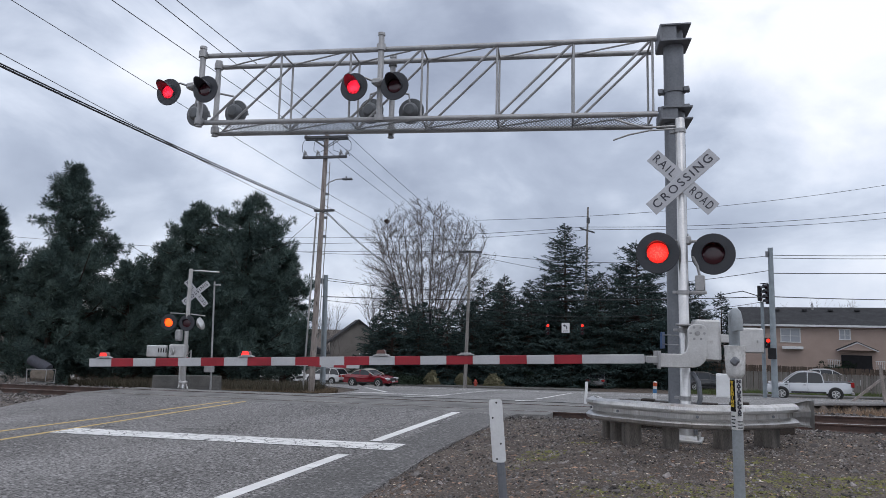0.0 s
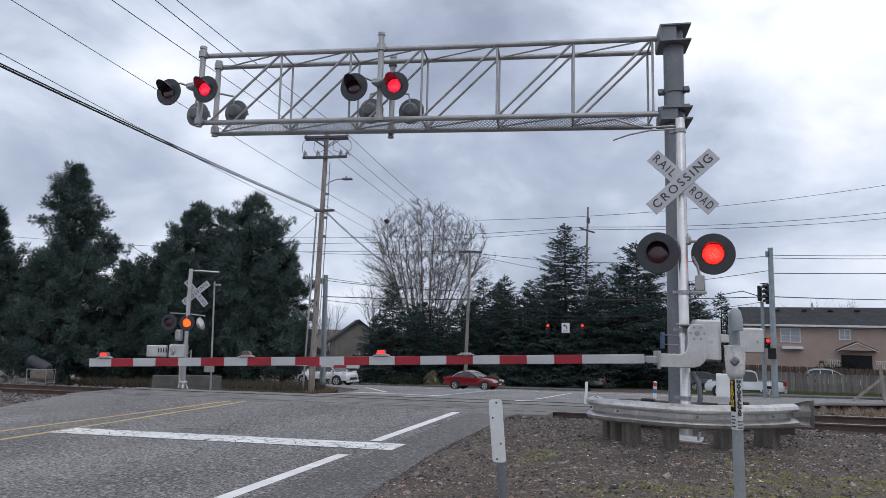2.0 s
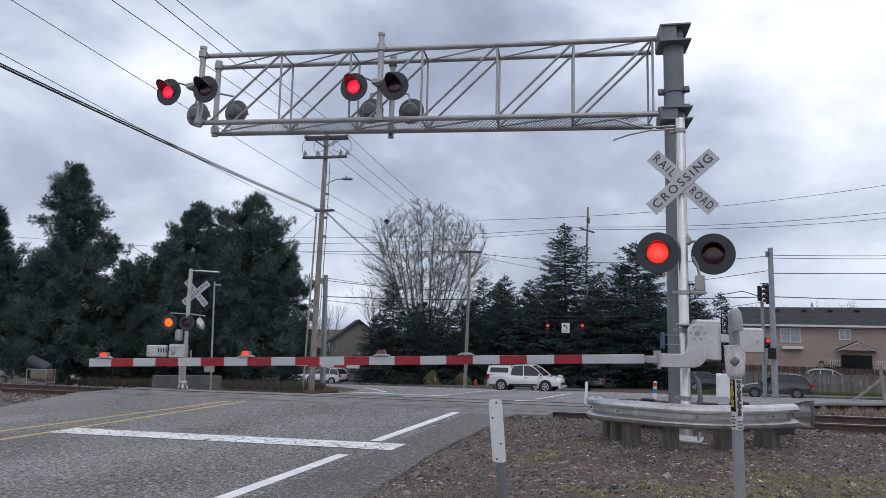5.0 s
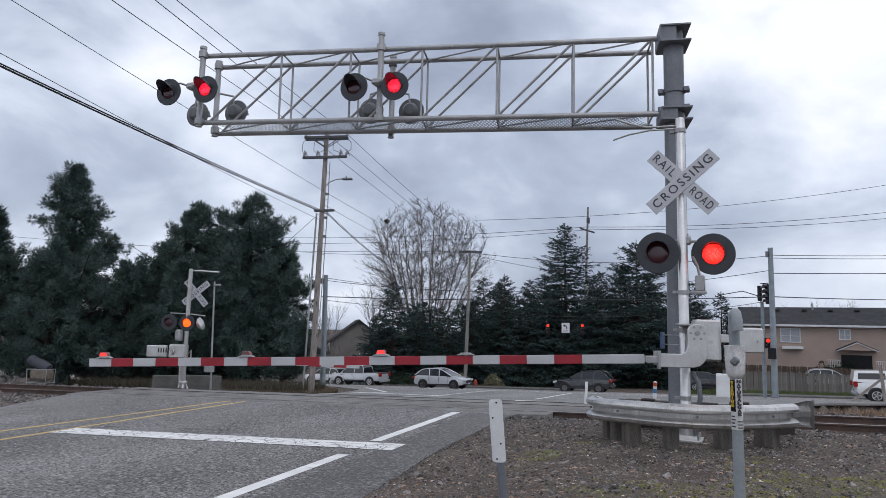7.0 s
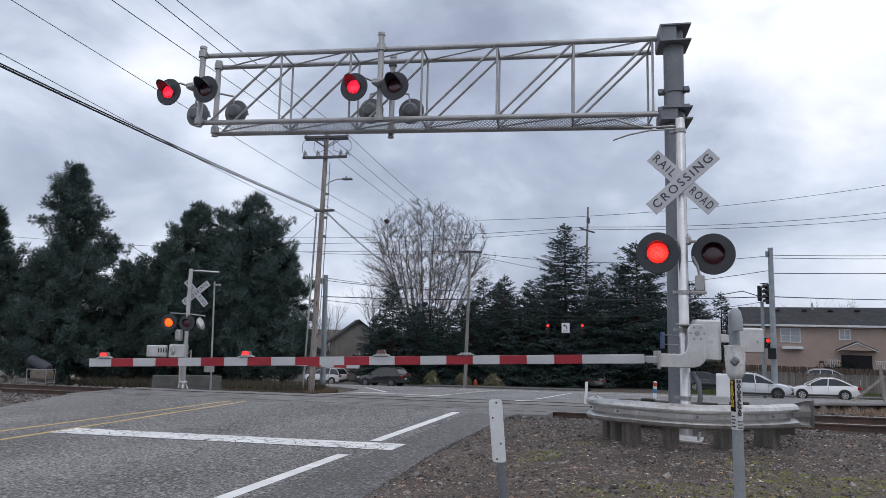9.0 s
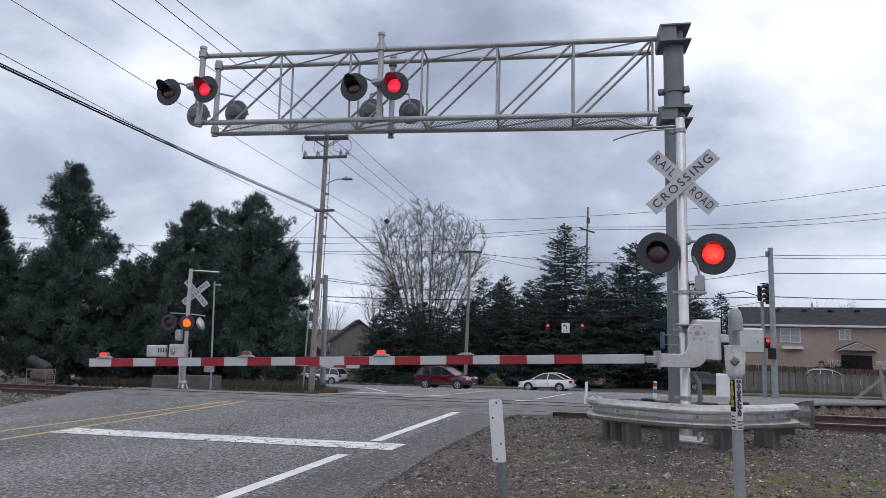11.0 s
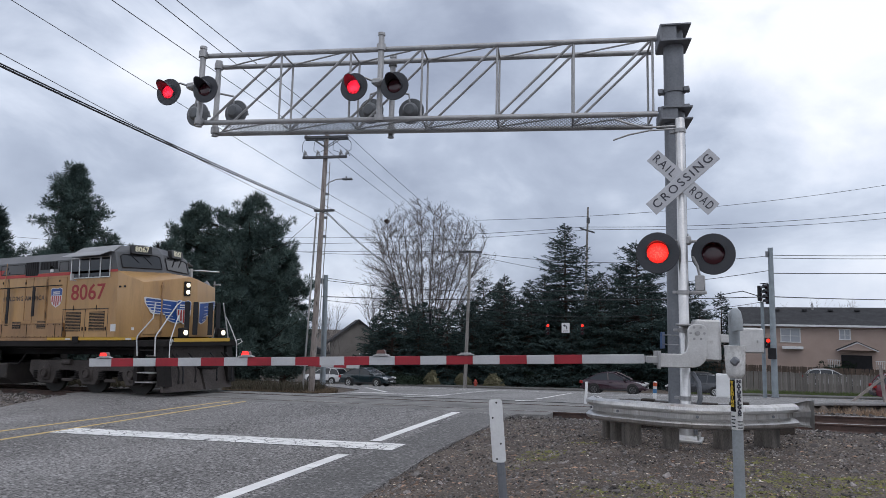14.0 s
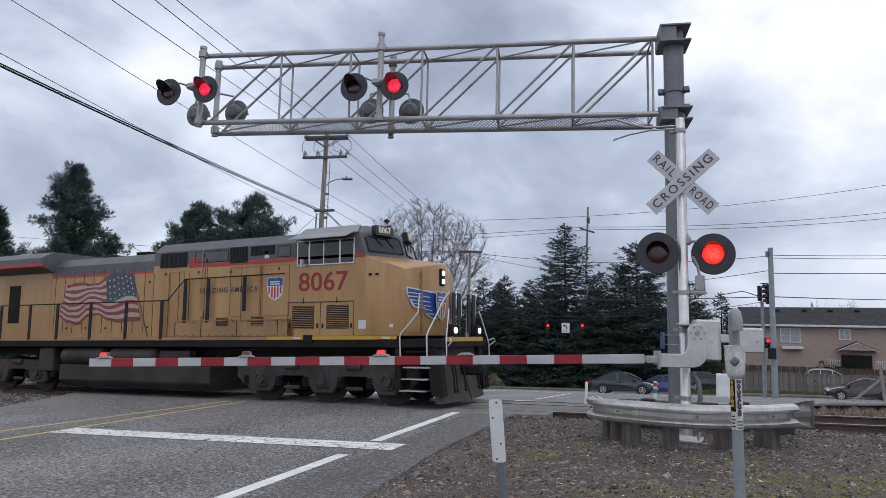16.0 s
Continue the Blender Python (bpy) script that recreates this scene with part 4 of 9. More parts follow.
def segs_mesh(name, segs, material, parent, sides=3, label=""):
    """Many tapered limbs (p0, p1, r0, r1) in one mesh."""
    verts, faces = [], []
    ang = [2 * math.pi * k / sides for k in range(sides)]
    for p0, p1, r0, r1 in segs:
        d = p1 - p0
        ln = np.linalg.norm(d)
        if ln < 1e-5:
            continue
        d = d / ln
        a = np.cross(d, (0.31, 0.17, 0.94) if abs(d[2]) < 0.9 else (1.0, 0.0, 0.0))
        a /= np.linalg.norm(a)
        b = np.cross(d, a)
        o = len(verts)
        for p, r in ((p0, r0), (p1, r1)):
            for t in ang:
                verts.append(p + r * (math.cos(t) * a + math.sin(t) * b))
        for k in range(sides):
            faces.append((o + k, o + (k + 1) % sides, o + sides + (k + 1) % sides, o + sides + k))
    return mesh_np(name, verts, faces, material, parent, label)


def tufts_mesh(name, P, D, size, blades, rng, material, parent, spread=0.9, width=0.16):
    """A tuft of narrow needle sprays at each point P, pointing about D."""
    n = len(P)
    P = np.repeat(np.asarray(P), blades, axis=0)
    D = np.repeat(np.asarray(D), blades, axis=0) + rng.normal(0, spread, (n * blades, 3))
    D /= np.linalg.norm(D, axis=1)[:, None]
    S = np.cross(D, rng.normal(0, 1, D.shape))
    S /= np.linalg.norm(S, axis=1)[:, None]
    ln = size * rng.uniform(0.55, 1.25, (n * blades, 1))
    a, b, c = P - S * ln * width, P + S * ln * width, P + D * ln
    verts = np.stack([a, b, c], axis=1).reshape(-1, 3)
    k = np.arange(n * blades) * 3
    faces = np.stack([k, k + 1, k + 2], axis=1)
    me = bpy.data.meshes.new(name)
    me.vertices.add(len(verts))
    me.vertices.foreach_set("co", verts.ravel())
    me.loops.add(faces.size)
    me.loops.foreach_set("vertex_index", faces.ravel().astype(np.int32))
    me.polygons.add(len(faces))
    me.polygons.foreach_set("loop_start", (np.arange(len(faces)) * 3).astype(np.int32))
    me.update(calc_edges=True)
    me.materials.append(material)
    ob = new(name, me)
    ob.parent = parent
    return ob


def needles_mesh(name, P, D, size, rng, material, parent, width=0.12):
    """One slim needle spray at each point P along D, each of its own length."""
    P, D = np.asarray(P), np.asarray(D)
    D = D / np.linalg.norm(D, axis=1)[:, None]
    S = np.cross(D, rng.normal(0, 1, D.shape))
    S /= np.linalg.norm(S, axis=1)[:, None]
    ln = np.asarray(size)[:, None]
    verts = np.stack([P - S * ln * width, P + S * ln * width, P + D * ln], axis=1).reshape(-1, 3)
    n = len(P)
    me = bpy.data.meshes.new(name)
    me.vertices.add(n * 3)
    me.vertices.foreach_set("co", verts.ravel())
    me.loops.add(n * 3)
    me.loops.foreach_set("vertex_index", np.arange(n * 3, dtype=np.int32))
    me.polygons.add(n)
    me.polygons.foreach_set("loop_start", (np.arange(n) * 3).astype(np.int32))
    me.update(calc_edges=True)
    me.materials.append(material)
    ob = new(name, me)
    ob.parent = parent
    return ob


def tree_trunk(top, h, rng, lean, thick=0.022):
    axis = lambda z: np.array([lean[0] * z, lean[1] * z, z])
    k = 9
    segs = []
    for i in range(k):
        za, zb = h * i / k * 0.97, h * (i + 1) / k * 0.97
        segs.append((axis(za), axis(zb), thick * h * (1 - i / k) + 0.02, thick * h * (1 - (i + 1) / k) + 0.015))
    return segs_mesh("trunk", segs, BARK, top, sides=8), axis


def pine(x, y, h, r, seed, p=1.9, label="dark green pine tree with a dense crown of needle clumps"):
    """Rising limbs, each ending in several round clumps of long needles."""
    rng = np.random.default_rng(seed)
    top = thing("tree", pose(x, y, bare(x, y)), label, "tree", "conifers about the crossing")
    trunk, axis = tree_trunk(top, h, rng, rng.normal(0, 0.012, 2))
    limbs, C, RC, OUT = [], [], [], []
    n = int(h * 12.5)
    lobes = rng.uniform(0, 6.28, 5)
    for i in range(n):
        f = 0.05 + 0.95 * (i + rng.random()) / n
        az = rng.uniform(0, 6.28)
        env = (1 - f ** p) ** (0.62 if p > 1.3 else 0.9) * (0.86 + 0.14 * math.sin(f * 11 + lobes[0])) * min(1, 0.72 + f * 2.0)
        ln = 0.9 * r * env * rng.choice([0.55, 0.8, 0.95, 1.1], p=[0.2, 0.3, 0.35, 0.15]) * (1 + 0.20 * math.sin(3 * az + lobes[1]) + 0.1 * math.sin(5 * az + lobes[2] + 8 * f))
        ln = max(ln, 0.3)
        d = np.array([math.cos(az), math.sin(az), rng.uniform(0.1, 0.55)])
        side = np.array([-math.sin(az), math.cos(az), 0.0])
        p0 = axis(h * f * 0.965)
        limbs.append((p0, p0 + d * ln, 0.014 * ln + 0.012, 0.01))
        m = 3 + int(ln * 2.0)
        for j in range(m):
            t = 1.0 if j == 0 else rng.uniform(0.35, 0.97)
            w = 0.0 if j == 0 else rng.normal(0, 0.34) * (0.35 + ln * (1.1 - t) * 0.6)
            q0 = p0 + d * ln * t * 0.85
            q = p0 + d * ln * t + side * w + np.array([0, 0, rng.normal(0.02, 0.16)])
            if j and rng.random() < 0.6:
                limbs.append((q0, q, 0.012, 0.007))
            C.append(q)
            RC.append(rng.uniform(0.26, 0.46) * (1.0 if t > 0.6 else 1.15))
            OUT.append(d * 0.3 + np.array([0, 0, 0.30]))
    blades = 104
    C, RC, OUT = np.array(C), np.array(RC), np.array(OUT)
    N = len(C) * blades
    u = rng.normal(0, 1, (N, 3))
    u /= np.linalg.norm(u, axis=1)[:, None]
    D = u + np.repeat(OUT, blades, axis=0)
    P = np.repeat(C, blades, axis=0) + u * (0.62 * np.repeat(RC, blades) * rng.random(N) ** 0.5)[:, None]
    segs_mesh("branching", limbs, BARK, trunk, sides=3)["kind"] = "stuff"
    needles_mesh("crown", P, D, np.repeat(RC, blades) * rng.uniform(0.36, 0.70, N), rng, NEEDLE, top, width=0.085)
    return top


def fir(x, y, h, r, seed, label):
    """Whorls of sagging branches with flat side sprays and upturned tips."""
    rng = np.random.default_rng(seed)
    top = thing("tree", pose(x, y, bare(x, y)), label, "tree", "conifers about the crossing")
    trunk, axis = tree_trunk(top, h, rng, rng.normal(0, 0.008, 2), 0.016)
    limbs, P, D, S = [], [], [], []
    n = int(h * 19)
    lob = rng.uniform(0, 6.28, 4)
    for i in range(n):
        f = 0.05 + 0.95 * (i + rng.random()) / n
        az = rng.uniform(0, 6.28)
        env = 1.1 * (1 - f) ** 0.70 * (0.88 + 0.12 * math.sin(f * 15 + lob[0])) + 0.015
        ln = max(0.18, 1.12 * r * env * rng.choice([0.6, 0.8, 0.95, 1.0, 1.12], p=[0.15, 0.2, 0.3, 0.25, 0.1]) * (1 + 0.12 * math.sin(3 * az + lob[1] + 5 * f)))
        rise = 0.12 + 0.75 * max(0, f - 0.6) - 0.12 * (1 - f)
        hd = np.array([math.cos(az), math.sin(az), 0.0])
        sd = np.array([-hd[1], hd[0], 0.0])
        p0 = axis(h * f * 0.985)
        sag = rng.uniform(0.10, 0.26) * (1.1 - f)

        def on(t):
            return p0 + hd * ln * t + np.array([0, 0, ln * (rise * t - sag * 1.9 * t + sag * 1.25 * t ** 2.6)])
        limbs.append((p0, on(0.5), 0.010 * ln + 0.01, 0.014))
        limbs.append((on(0.5), on(1.0), 0.014, 0.006))
        t = 0.22
        sgn = 1
        while t < 1.0:
            sgn = -sgn
            L2 = (0.42 * ln * (1.06 - t) + 0.14) * rng.uniform(0.7, 1.2)
            q = on(t)
            a = hd * 0.75 + sd * sgn * rng.uniform(0.5, 0.9) + np.array([0, 0, rng.uniform(-0.25, 0.12)])
            a /= np.linalg.norm(a)
            k = max(2, int(L2 / 0.13))
            for j in range(k):
                g = (j + 0.4) / k
                P.append(q + a * L2 * g + np.array([0, 0, -0.10 * L2 * g]))
                D.append(a + rng.normal(0, 0.55, 3) * (1, 1, 0.8))
                S.append(rng.uniform(0.24, 0.48) if g < 0.75 else rng.uniform(0.14, 0.28))
            t += 0.17 / ln + 0.008
        for j in range(3):
            P.append(on(1.0 - 0.04 * j))
            D.append(hd + np.array([0, 0, 0.35]) + rng.normal(0, 0.2, 3))
            S.append(rng.uniform(0.2, 0.34))
    for j in range(26):
        P.append(axis(h * (0.93 + 0.065 * rng.random())))
        D.append(np.array([0, 0, 0.8]) + rng.normal(0, 0.5, 3))
        S.append(rng.uniform(0.18, 0.4))
    segs_mesh("branching", limbs, BARK, trunk, sides=3)["kind"] = "stuff"
    needles_mesh("crown", P, D, S, rng, NEEDLE_FIR, top, width=0.15)
    return top


for i, (x, y, h, r) in enumerate([(-38.8, 23.8, 9.4, 3.4), (-36.1, 26.8, 12.9, 6.8), (-34.6, 24.4, 7.6, 3.0), (-33.0, 28.1, 7.0, 3.4), (-31.6, 31.6, 11.2, 3.8), (-28.7, 33.2, 11.8, 5.0), (-27.4, 35.4, 8.2, 2.8), (-29.6, 28.9, 7.0, 3.2), (-45.8, 25.3, 11.8, 4.2), (-27.8, 31.0, 6.4, 2.7), (-41.0, 30.5, 9.2, 3.8), (-34.4, 32.5, 9.0, 3.8), (-38.5, 33.5, 8.0, 3.6), (-27.9, 31.8, 9.2, 4.2)]):
    pine(x, y, h + 0.2, r, 100 + i, 2.6 if i in (4, 5, 6, 9, 13) else (1.15 if i == 1 else 1.6))
for i, (x, y, h, r) in enumerate([(-34.8, 70.2, 9.2, 4.6), (-37.2, 72.0, 9.0, 4.6), (-30.6, 67.6, 7.4, 4.2), (-36.1, 65.4, 11.0, 4.3), (-39.2, 67.6, 7.8, 3.6), (-33.4, 66.2, 7.6, 3.8), (-32.4, 69.4, 8.2, 4.6), (-29.8, 76.2, 12.3, 4.2), (-28.1, 79.1, 12.8, 4.2), (-25.3, 80.5, 12.3, 4.6), (-18.7, 72.4, 17.5, 6.6), (-11.4, 74.3, 15.3, 8.2), (-14.7, 71.3, 10.0, 5.0), (-31.0, 72.7, 9.0, 4.8), (-7.0, 80.3, 11.4, 5.0), (-3.8, 86.4, 10.5, 3.2), (-39.6, 69.7, 7.6, 3.4), (-21.8, 70.0, 9.2, 5.0), (-25.4, 71.2, 10.4, 5.0), (-22.6, 78.0, 12.6, 4.6), (-8.0, 74.5, 9.0, 4.6), (-28.6, 70.0, 8.4, 4.4), (-36.4, 72.5, 8.0, 5.0), (-26.8, 74.0, 9.8, 5.4), (-23.4, 73.6, 10.2, 5.4), (-20.6, 75.0, 11.2, 5.6), (-16.0, 76.0, 12.4, 6.0), (-30.2, 75.0, 10.0, 5.2), (-9.6, 70.8, 8.8, 5.0), (-17.4, 69.6, 7.6, 4.6), (-30.5, 84.0, 12.6, 4.4), (-19.0, 85.0, 12.6, 4.6), (-15.5, 86.0, 13.0, 4.8), (-12.0, 85.0, 12.4, 4.6), (-8.5, 87.0, 12.0, 4.4), (-5.6, 76.0, 8.6, 3.8)]):
    fir(x, y, h, r, 200 + i, "dark bluish-green fir tree beyond the street")


def bare_tree(x, y, h, r, seed, label, depth=7):
    rng = np.random.default_rng(seed)
    top = thing("tree", pose(x, y, bare(x, y)), label, "tree", "bare trees")
    segs = []
    limbs = []

    def grow(p, d, ln, rad, lev):
        k = 3 if lev < 3 else 2
        for i in range(k):
            d2 = d + rng.normal(0, 0.07 + 0.02 * lev, 3) + np.array([0, 0, 0.10])
            d2 /= np.linalg.norm(d2)
            q = p + d2 * ln / k
            (segs if lev < 2 else limbs).append((p, q, rad * (1 - 0.35 * i / k), rad * (1 - 0.35 * (i + 1) / k)))
            p, d = q, d2
            if lev < depth and lev > 0 and rng.random() < 0.64:
                s = d + rng.normal(0, 0.42, 3) * (1, 1, 0.5) + np.array([0, 0, 0.15])
                s /= np.linalg.norm(s)
                grow(p, s, ln * rng.uniform(0.5, 0.8), rad * 0.5, lev + 1 + (rng.random() < 0.6))
        if lev < depth:
            for _ in range(3 if lev == 0 else 2):
                s = d + rng.normal(0, 0.36 * (r / h) * 3.0, 3) * (1, 1, 0.4)
                s /= np.linalg.norm(s)
                grow(p, s, ln * rng.uniform(0.66, 0.86), rad * 0.62, lev + 1)

    grow(np.zeros(3), np.array([0, 0, 1.0]), h * 0.22, h * 0.0085, 0)
    zmax = max(s[1][2] for s in limbs)
    k = h / zmax
    f = lambda S: [(a * k, b * k, c, d) for a, b, c, d in S]
    trunk = segs_mesh("trunk", f(segs), TWIG, top, sides=6)
    segs_mesh("branching", f(limbs), TWIG, top, sides=3)["kind"] = "stuff"


def fan_tree(x, y, foot, mid, rx, rz, seed, label, stems=24, boughs=860):
    """A clump of slim stems fanning up from foot into a rounded crown of fine rising twigs;
    mid is the crown's middle above the base, rx and rz its half width and half height."""
    rng = np.random.default_rng(seed)
    base = bare(x, y)
    top = thing("tree", pose(x, y, base), label, "tree", "bare trees")
    c = np.array([0, 0, mid])
    thick, fine = [], []
    curves = []
    for k in range(stems):
        az = 2.399 * k + rng.uniform(-0.3, 0.3)
        q = math.sqrt((k + 0.4) / stems) * 0.92
        tip = c + np.array([math.cos(az) * q * rx, math.sin(az) * q * rx, math.sqrt(max(0.03, 1 - q * q)) * rz * rng.uniform(0.88, 1.0)])
        p0 = np.array([math.cos(az) * 0.5, math.sin(az) * 0.5, foot * rng.uniform(0.2, 0.9)])
        ctrl = p0 * 0.45 + tip * 0.55 + np.array([math.cos(az), math.sin(az), 0]) * rx * 0.10 * q
        pts = [(1 - t) ** 2 * p0 + 2 * t * (1 - t) * ctrl + t * t * tip + rng.normal(0, 0.07, 3) * (0 < t < 1) for t in np.linspace(0, 1, 15)]
        curves.append(np.array(pts))
        r0 = rng.uniform(0.07, 0.13)
        for i in range(14):
            thick.append((pts[i], pts[i + 1], r0 * (1 - i / 14.5) + 0.010, r0 * (1 - (i + 1) / 14.5) + 0.010))
    thick.append((np.zeros(3), np.array([0, 0, foot]), 0.42, 0.30))
    allp = np.concatenate([cv[3:] for cv in curves])
    made = 0
    while made < boughs:
        v = rng.normal(0, 1, 3)
        v *= rng.random() ** 0.38 / np.linalg.norm(v)
        if v[2] < -0.88:
            continue
        made += 1
        tip = c + v * (rx, rx, rz)
        dv = tip - allp
        dist = np.linalg.norm(dv, axis=1)
        ok = np.where((dv[:, 2] > 0.35 * dist) & (dist > 0.9), dist, 1e9)
        i = int(np.argmin(ok))
        if ok[i] > 1e8 or ok[i] > 5.5:
            continue
        a = allp[i]
        cm = a * 0.5 + tip * 0.5 + np.array([0, 0, 0.10 * ok[i]])
        pts = [(1 - t) ** 2 * a + 2 * t * (1 - t) * cm + t * t * tip + rng.normal(0, 0.04, 3) for t in np.linspace(0, 1, 6)]
        for j in range(5):
            fine.append((pts[j], pts[j + 1], 0.022 - 0.0025 * j, 0.0195 - 0.0025 * j))
        out = (tip - a) / ok[i]
        for j in range(1, 6):
            for _ in range(2):
                e = out * 0.8 + rng.normal(0, 0.42, 3) + np.array([0, 0, 0.30])
                e /= np.linalg.norm(e)
                ln = rng.uniform(0.45, 1.15)
                q = pts[j] + e * ln * 0.55
                e2 = e + rng.normal(0, 0.25, 3) + np.array([0, 0, 0.2])
                e2 /= np.linalg.norm(e2)
                fine += [(pts[j], q, 0.010, 0.009), (q, q + e2 * ln * 0.5, 0.009, 0.006)]
                for _ in range(2):
                    e3 = e + rng.normal(0, 0.45, 3)
                    fine.append((q, q + e3 / np.linalg.norm(e3) * ln * 0.45, 0.008, 0.006))
    segs_mesh("trunk", thick, TWIG, top, sides=6)
    segs_mesh("branching", fine, TWIG, top, sides=3)["kind"] = "stuff"


fan_tree(-39.0, 79.1, 4.5, 14.6, 9.0, 8.4, 11, "tall bare deciduous tree with many slim stems and fine grey twigs")


def nest(x, y, z):
    """A ball of gathered sticks lodged in the twigs."""
    rng = np.random.default_rng(5)
    segs = []
    for _ in range(140):
        a, b = rng.normal(0, 1, (2, 3))
        a, b = a / np.linalg.norm(a) * (0.36, 0.36, 0.28), b / np.linalg.norm(b) * (0.4, 0.4, 0.3)
        segs.append((a, b, 0.018, 0.012))
    ob = segs_mesh("bird_nest", segs, BARK, None)
    ob.matrix_basis = pose(x, y, z)
    tagged(ob, "dark stick nest lodged high in a bare tree", "bird nest")


nest(-42.8, 75.1, 15.3)
bare_tree(-47.5, 77.0, 13.2, 3.6, 13, "bare grey deciduous tree behind a house", depth=6)
bare_tree(-53.8, 79.9, 11.4, 2.8, 14, "bare grey deciduous tree behind a house", depth=5)
bare_tree(-42.5, 64.0, 7.5, 2.6, 15, "small bare tree by a house", depth=5)
for i, (x, y, h) in enumerate([(8.5, 125.1, 12.4), (13.9, 127.7, 12.3), (5.2, 126.0, 11.7), (-1.0, 122.0, 11.9), (20.0, 128.0, 12.6)]):
    bare_tree(x, y, h, 3.0, 30 + i, "bare tree showing over a roof", depth=5)


# ---- poles and wires ----
def utility_pole():
    x, y = -19.75, 27.75
    top = thing("utility_pole", pose(x, y, bare(x, y)), "tall weathered wooden utility pole with crossarms", "utility pole")
    g = bare(x, y)
    tp = Vector((-18.86 - x, 26.9 - y, 11.05 - g))
    part("pole", cyl(B(), (0, 0, -0.3), tp, 0.155, 0.105, seg=14), POLEWOOD, top, smooth=True)
    ax = Vector((0.9, 0.42, 0.05)).normalized()
    ay = Vector((-0.42, 0.9, 0)).normalized()

    def along(z):
        return Vector((tp.x, tp.y, tp.z)) * (z - g) / (11.05 - g)
    turn = Matrix((ax, ay, ax.cross(ay))).transposed()
    for z, half in ((10.90, 1.05), (9.92, 1.08)):
        for s in ((-1, 1) if z > 10 else (-1,)):
            bm = B()
            box(bm, along(z) + ay * 0.16 * s, (2 * half, 0.10, 0.13), rot=turn, bevel=0.012)
            part("crossarm", bm, ARMWOOD, top, "dark weathered crossarm")
    bm = B()
    for s in (-1, 1):
        for q in (-1, 1):
            cyl(bm, along(10.84) + ax * s * 0.62 + ay * 0.16 * q, along(10.42) + ay * 0.12 * q, 0.022, seg=6)
    part("brace", bm, GALV_DARK, top)
    for s in (-1.04, -0.42, 0.70, 1.0):
        # fused cutout standing on the lower arm, fed by a loop from above
        p = along(9.98) + ax * s - ay * 0.16
        bm = B()
        lathe(bm, [(0.03, 0), (0.035, 0.06), (0.085, 0.08), (0.05, 0.12), (0.085, 0.15), (0.05, 0.19), (0.08, 0.22), (0.03, 0.27), (0, 0.28)], Matrix.Translation(p) @ Matrix.Rotation(radians(28), 4, "Y"), seg=10)
        cyl(bm, p + ax * 0.22 + Vector((0, 0, -0.02)), p + ax * 0.02 + Vector((0, 0, 0.30)), 0.025, seg=6)
        part("cutout", bm, PORCELAIN, top, "grey porcelain cutout", smooth=True)
    for s, e in ((-1.04, -1.15), (-0.42, -0.55), (-0.30, -0.12), (0.70, 0.46), (1.0, 1.25)):
        bm = B()
        p0, p1 = along(10.86) + ax * (s * 0.9) - ay * 0.2, along(10.16) + ax * s - ay * 0.16
        mid = (p0 + p1) / 2 + ax * (e - s) * 1.2
        pipe(bm, [p0, p0.lerp(mid, 0.6) + ax * (e - s) * 0.4, mid, mid + Vector((0, 0, -0.26)), p1 + Vector((0, 0, -0.02))], 0.013, seg=5)
        part("jumper", bm, WIRE, top)
    for s in (-1.0, 0.0, 1.0):
        bm = B()
        lathe(bm, [(0.03, 0), (0.04, 0.05), (0.075, 0.06), (0.05, 0.10), (0.07, 0.12), (0.04, 0.17), (0, 0.19)], Matrix.Translation(along(10.96) + ax * s), seg=10)
        part("insulator", bm, PORCELAIN, top, smooth=True)
    bm = B()
    pipe(bm, [along(9.7) + ax * 0.24, along(7.4) + ax * 0.26, along(4.4) + ax * 0.24, along(2.2) + ax * 0.2], 0.022, seg=6)
    for z in (9.2, 8.2, 7.9, 6.4, 5.2):
        box(bm, along(z) + ax * 0.15, (0.22, 0.03, 0.03), rot=turn)
    part("ground_lead", bm, GALV, top)
    bm = B()
    for z in (7.0, 6.1, 8.15):
        box(bm, along(z) + ax * 0.20, (0.16, 0.10, 0.12), rot=turn, bevel=0.02)
    part("cable_bracket", bm, GALV_DARK, top)
    bm = B()
    box(bm, along(7.35) + ax * 0.1, (1.0, 0.1, 0.12), rot=Matrix((ax, ay, ax.cross(ay))).transposed(), bevel=0.01)
    part("crossarm", bm, ARMWOOD, top, "dark weathered crossarm")
    # riser pipe and street light arm
    bm = B()
    cyl(bm, (-0.32, -0.22, 0), along(7.2) + Vector((-0.2, -0.16, 0)), 0.045, seg=8)
    part("riser_pipe", bm, GALV, top, smooth=True)
    bm = B()
    base = along(8.4)
    pipe(bm, [base, base + ax * 0.25 + Vector((0, 0, 0.32)), base + ax * 0.6 + Vector((0, 0, 0.47)), base + ax * 0.95 + Vector((0, 0, 0.49))], 0.03)
    arm = part("lamp_arm", bm, GALV, top, smooth=True)
    bm = B()
    box(bm, base + ax * 1.15 + Vector((0, 0, 0.47)), (0.5, 0.2, 0.10), rot=Matrix((ax, ay, ax.cross(ay))).transposed(), bevel=0.03)
    cyl(bm, base + ax * 1.1 + Vector((0, 0, 0.5)), base + ax * 1.1 + Vector((0, 0, 0.6)), 0.04)
    part("luminaire", bm, GALV_DARK, arm)


utility_pole()


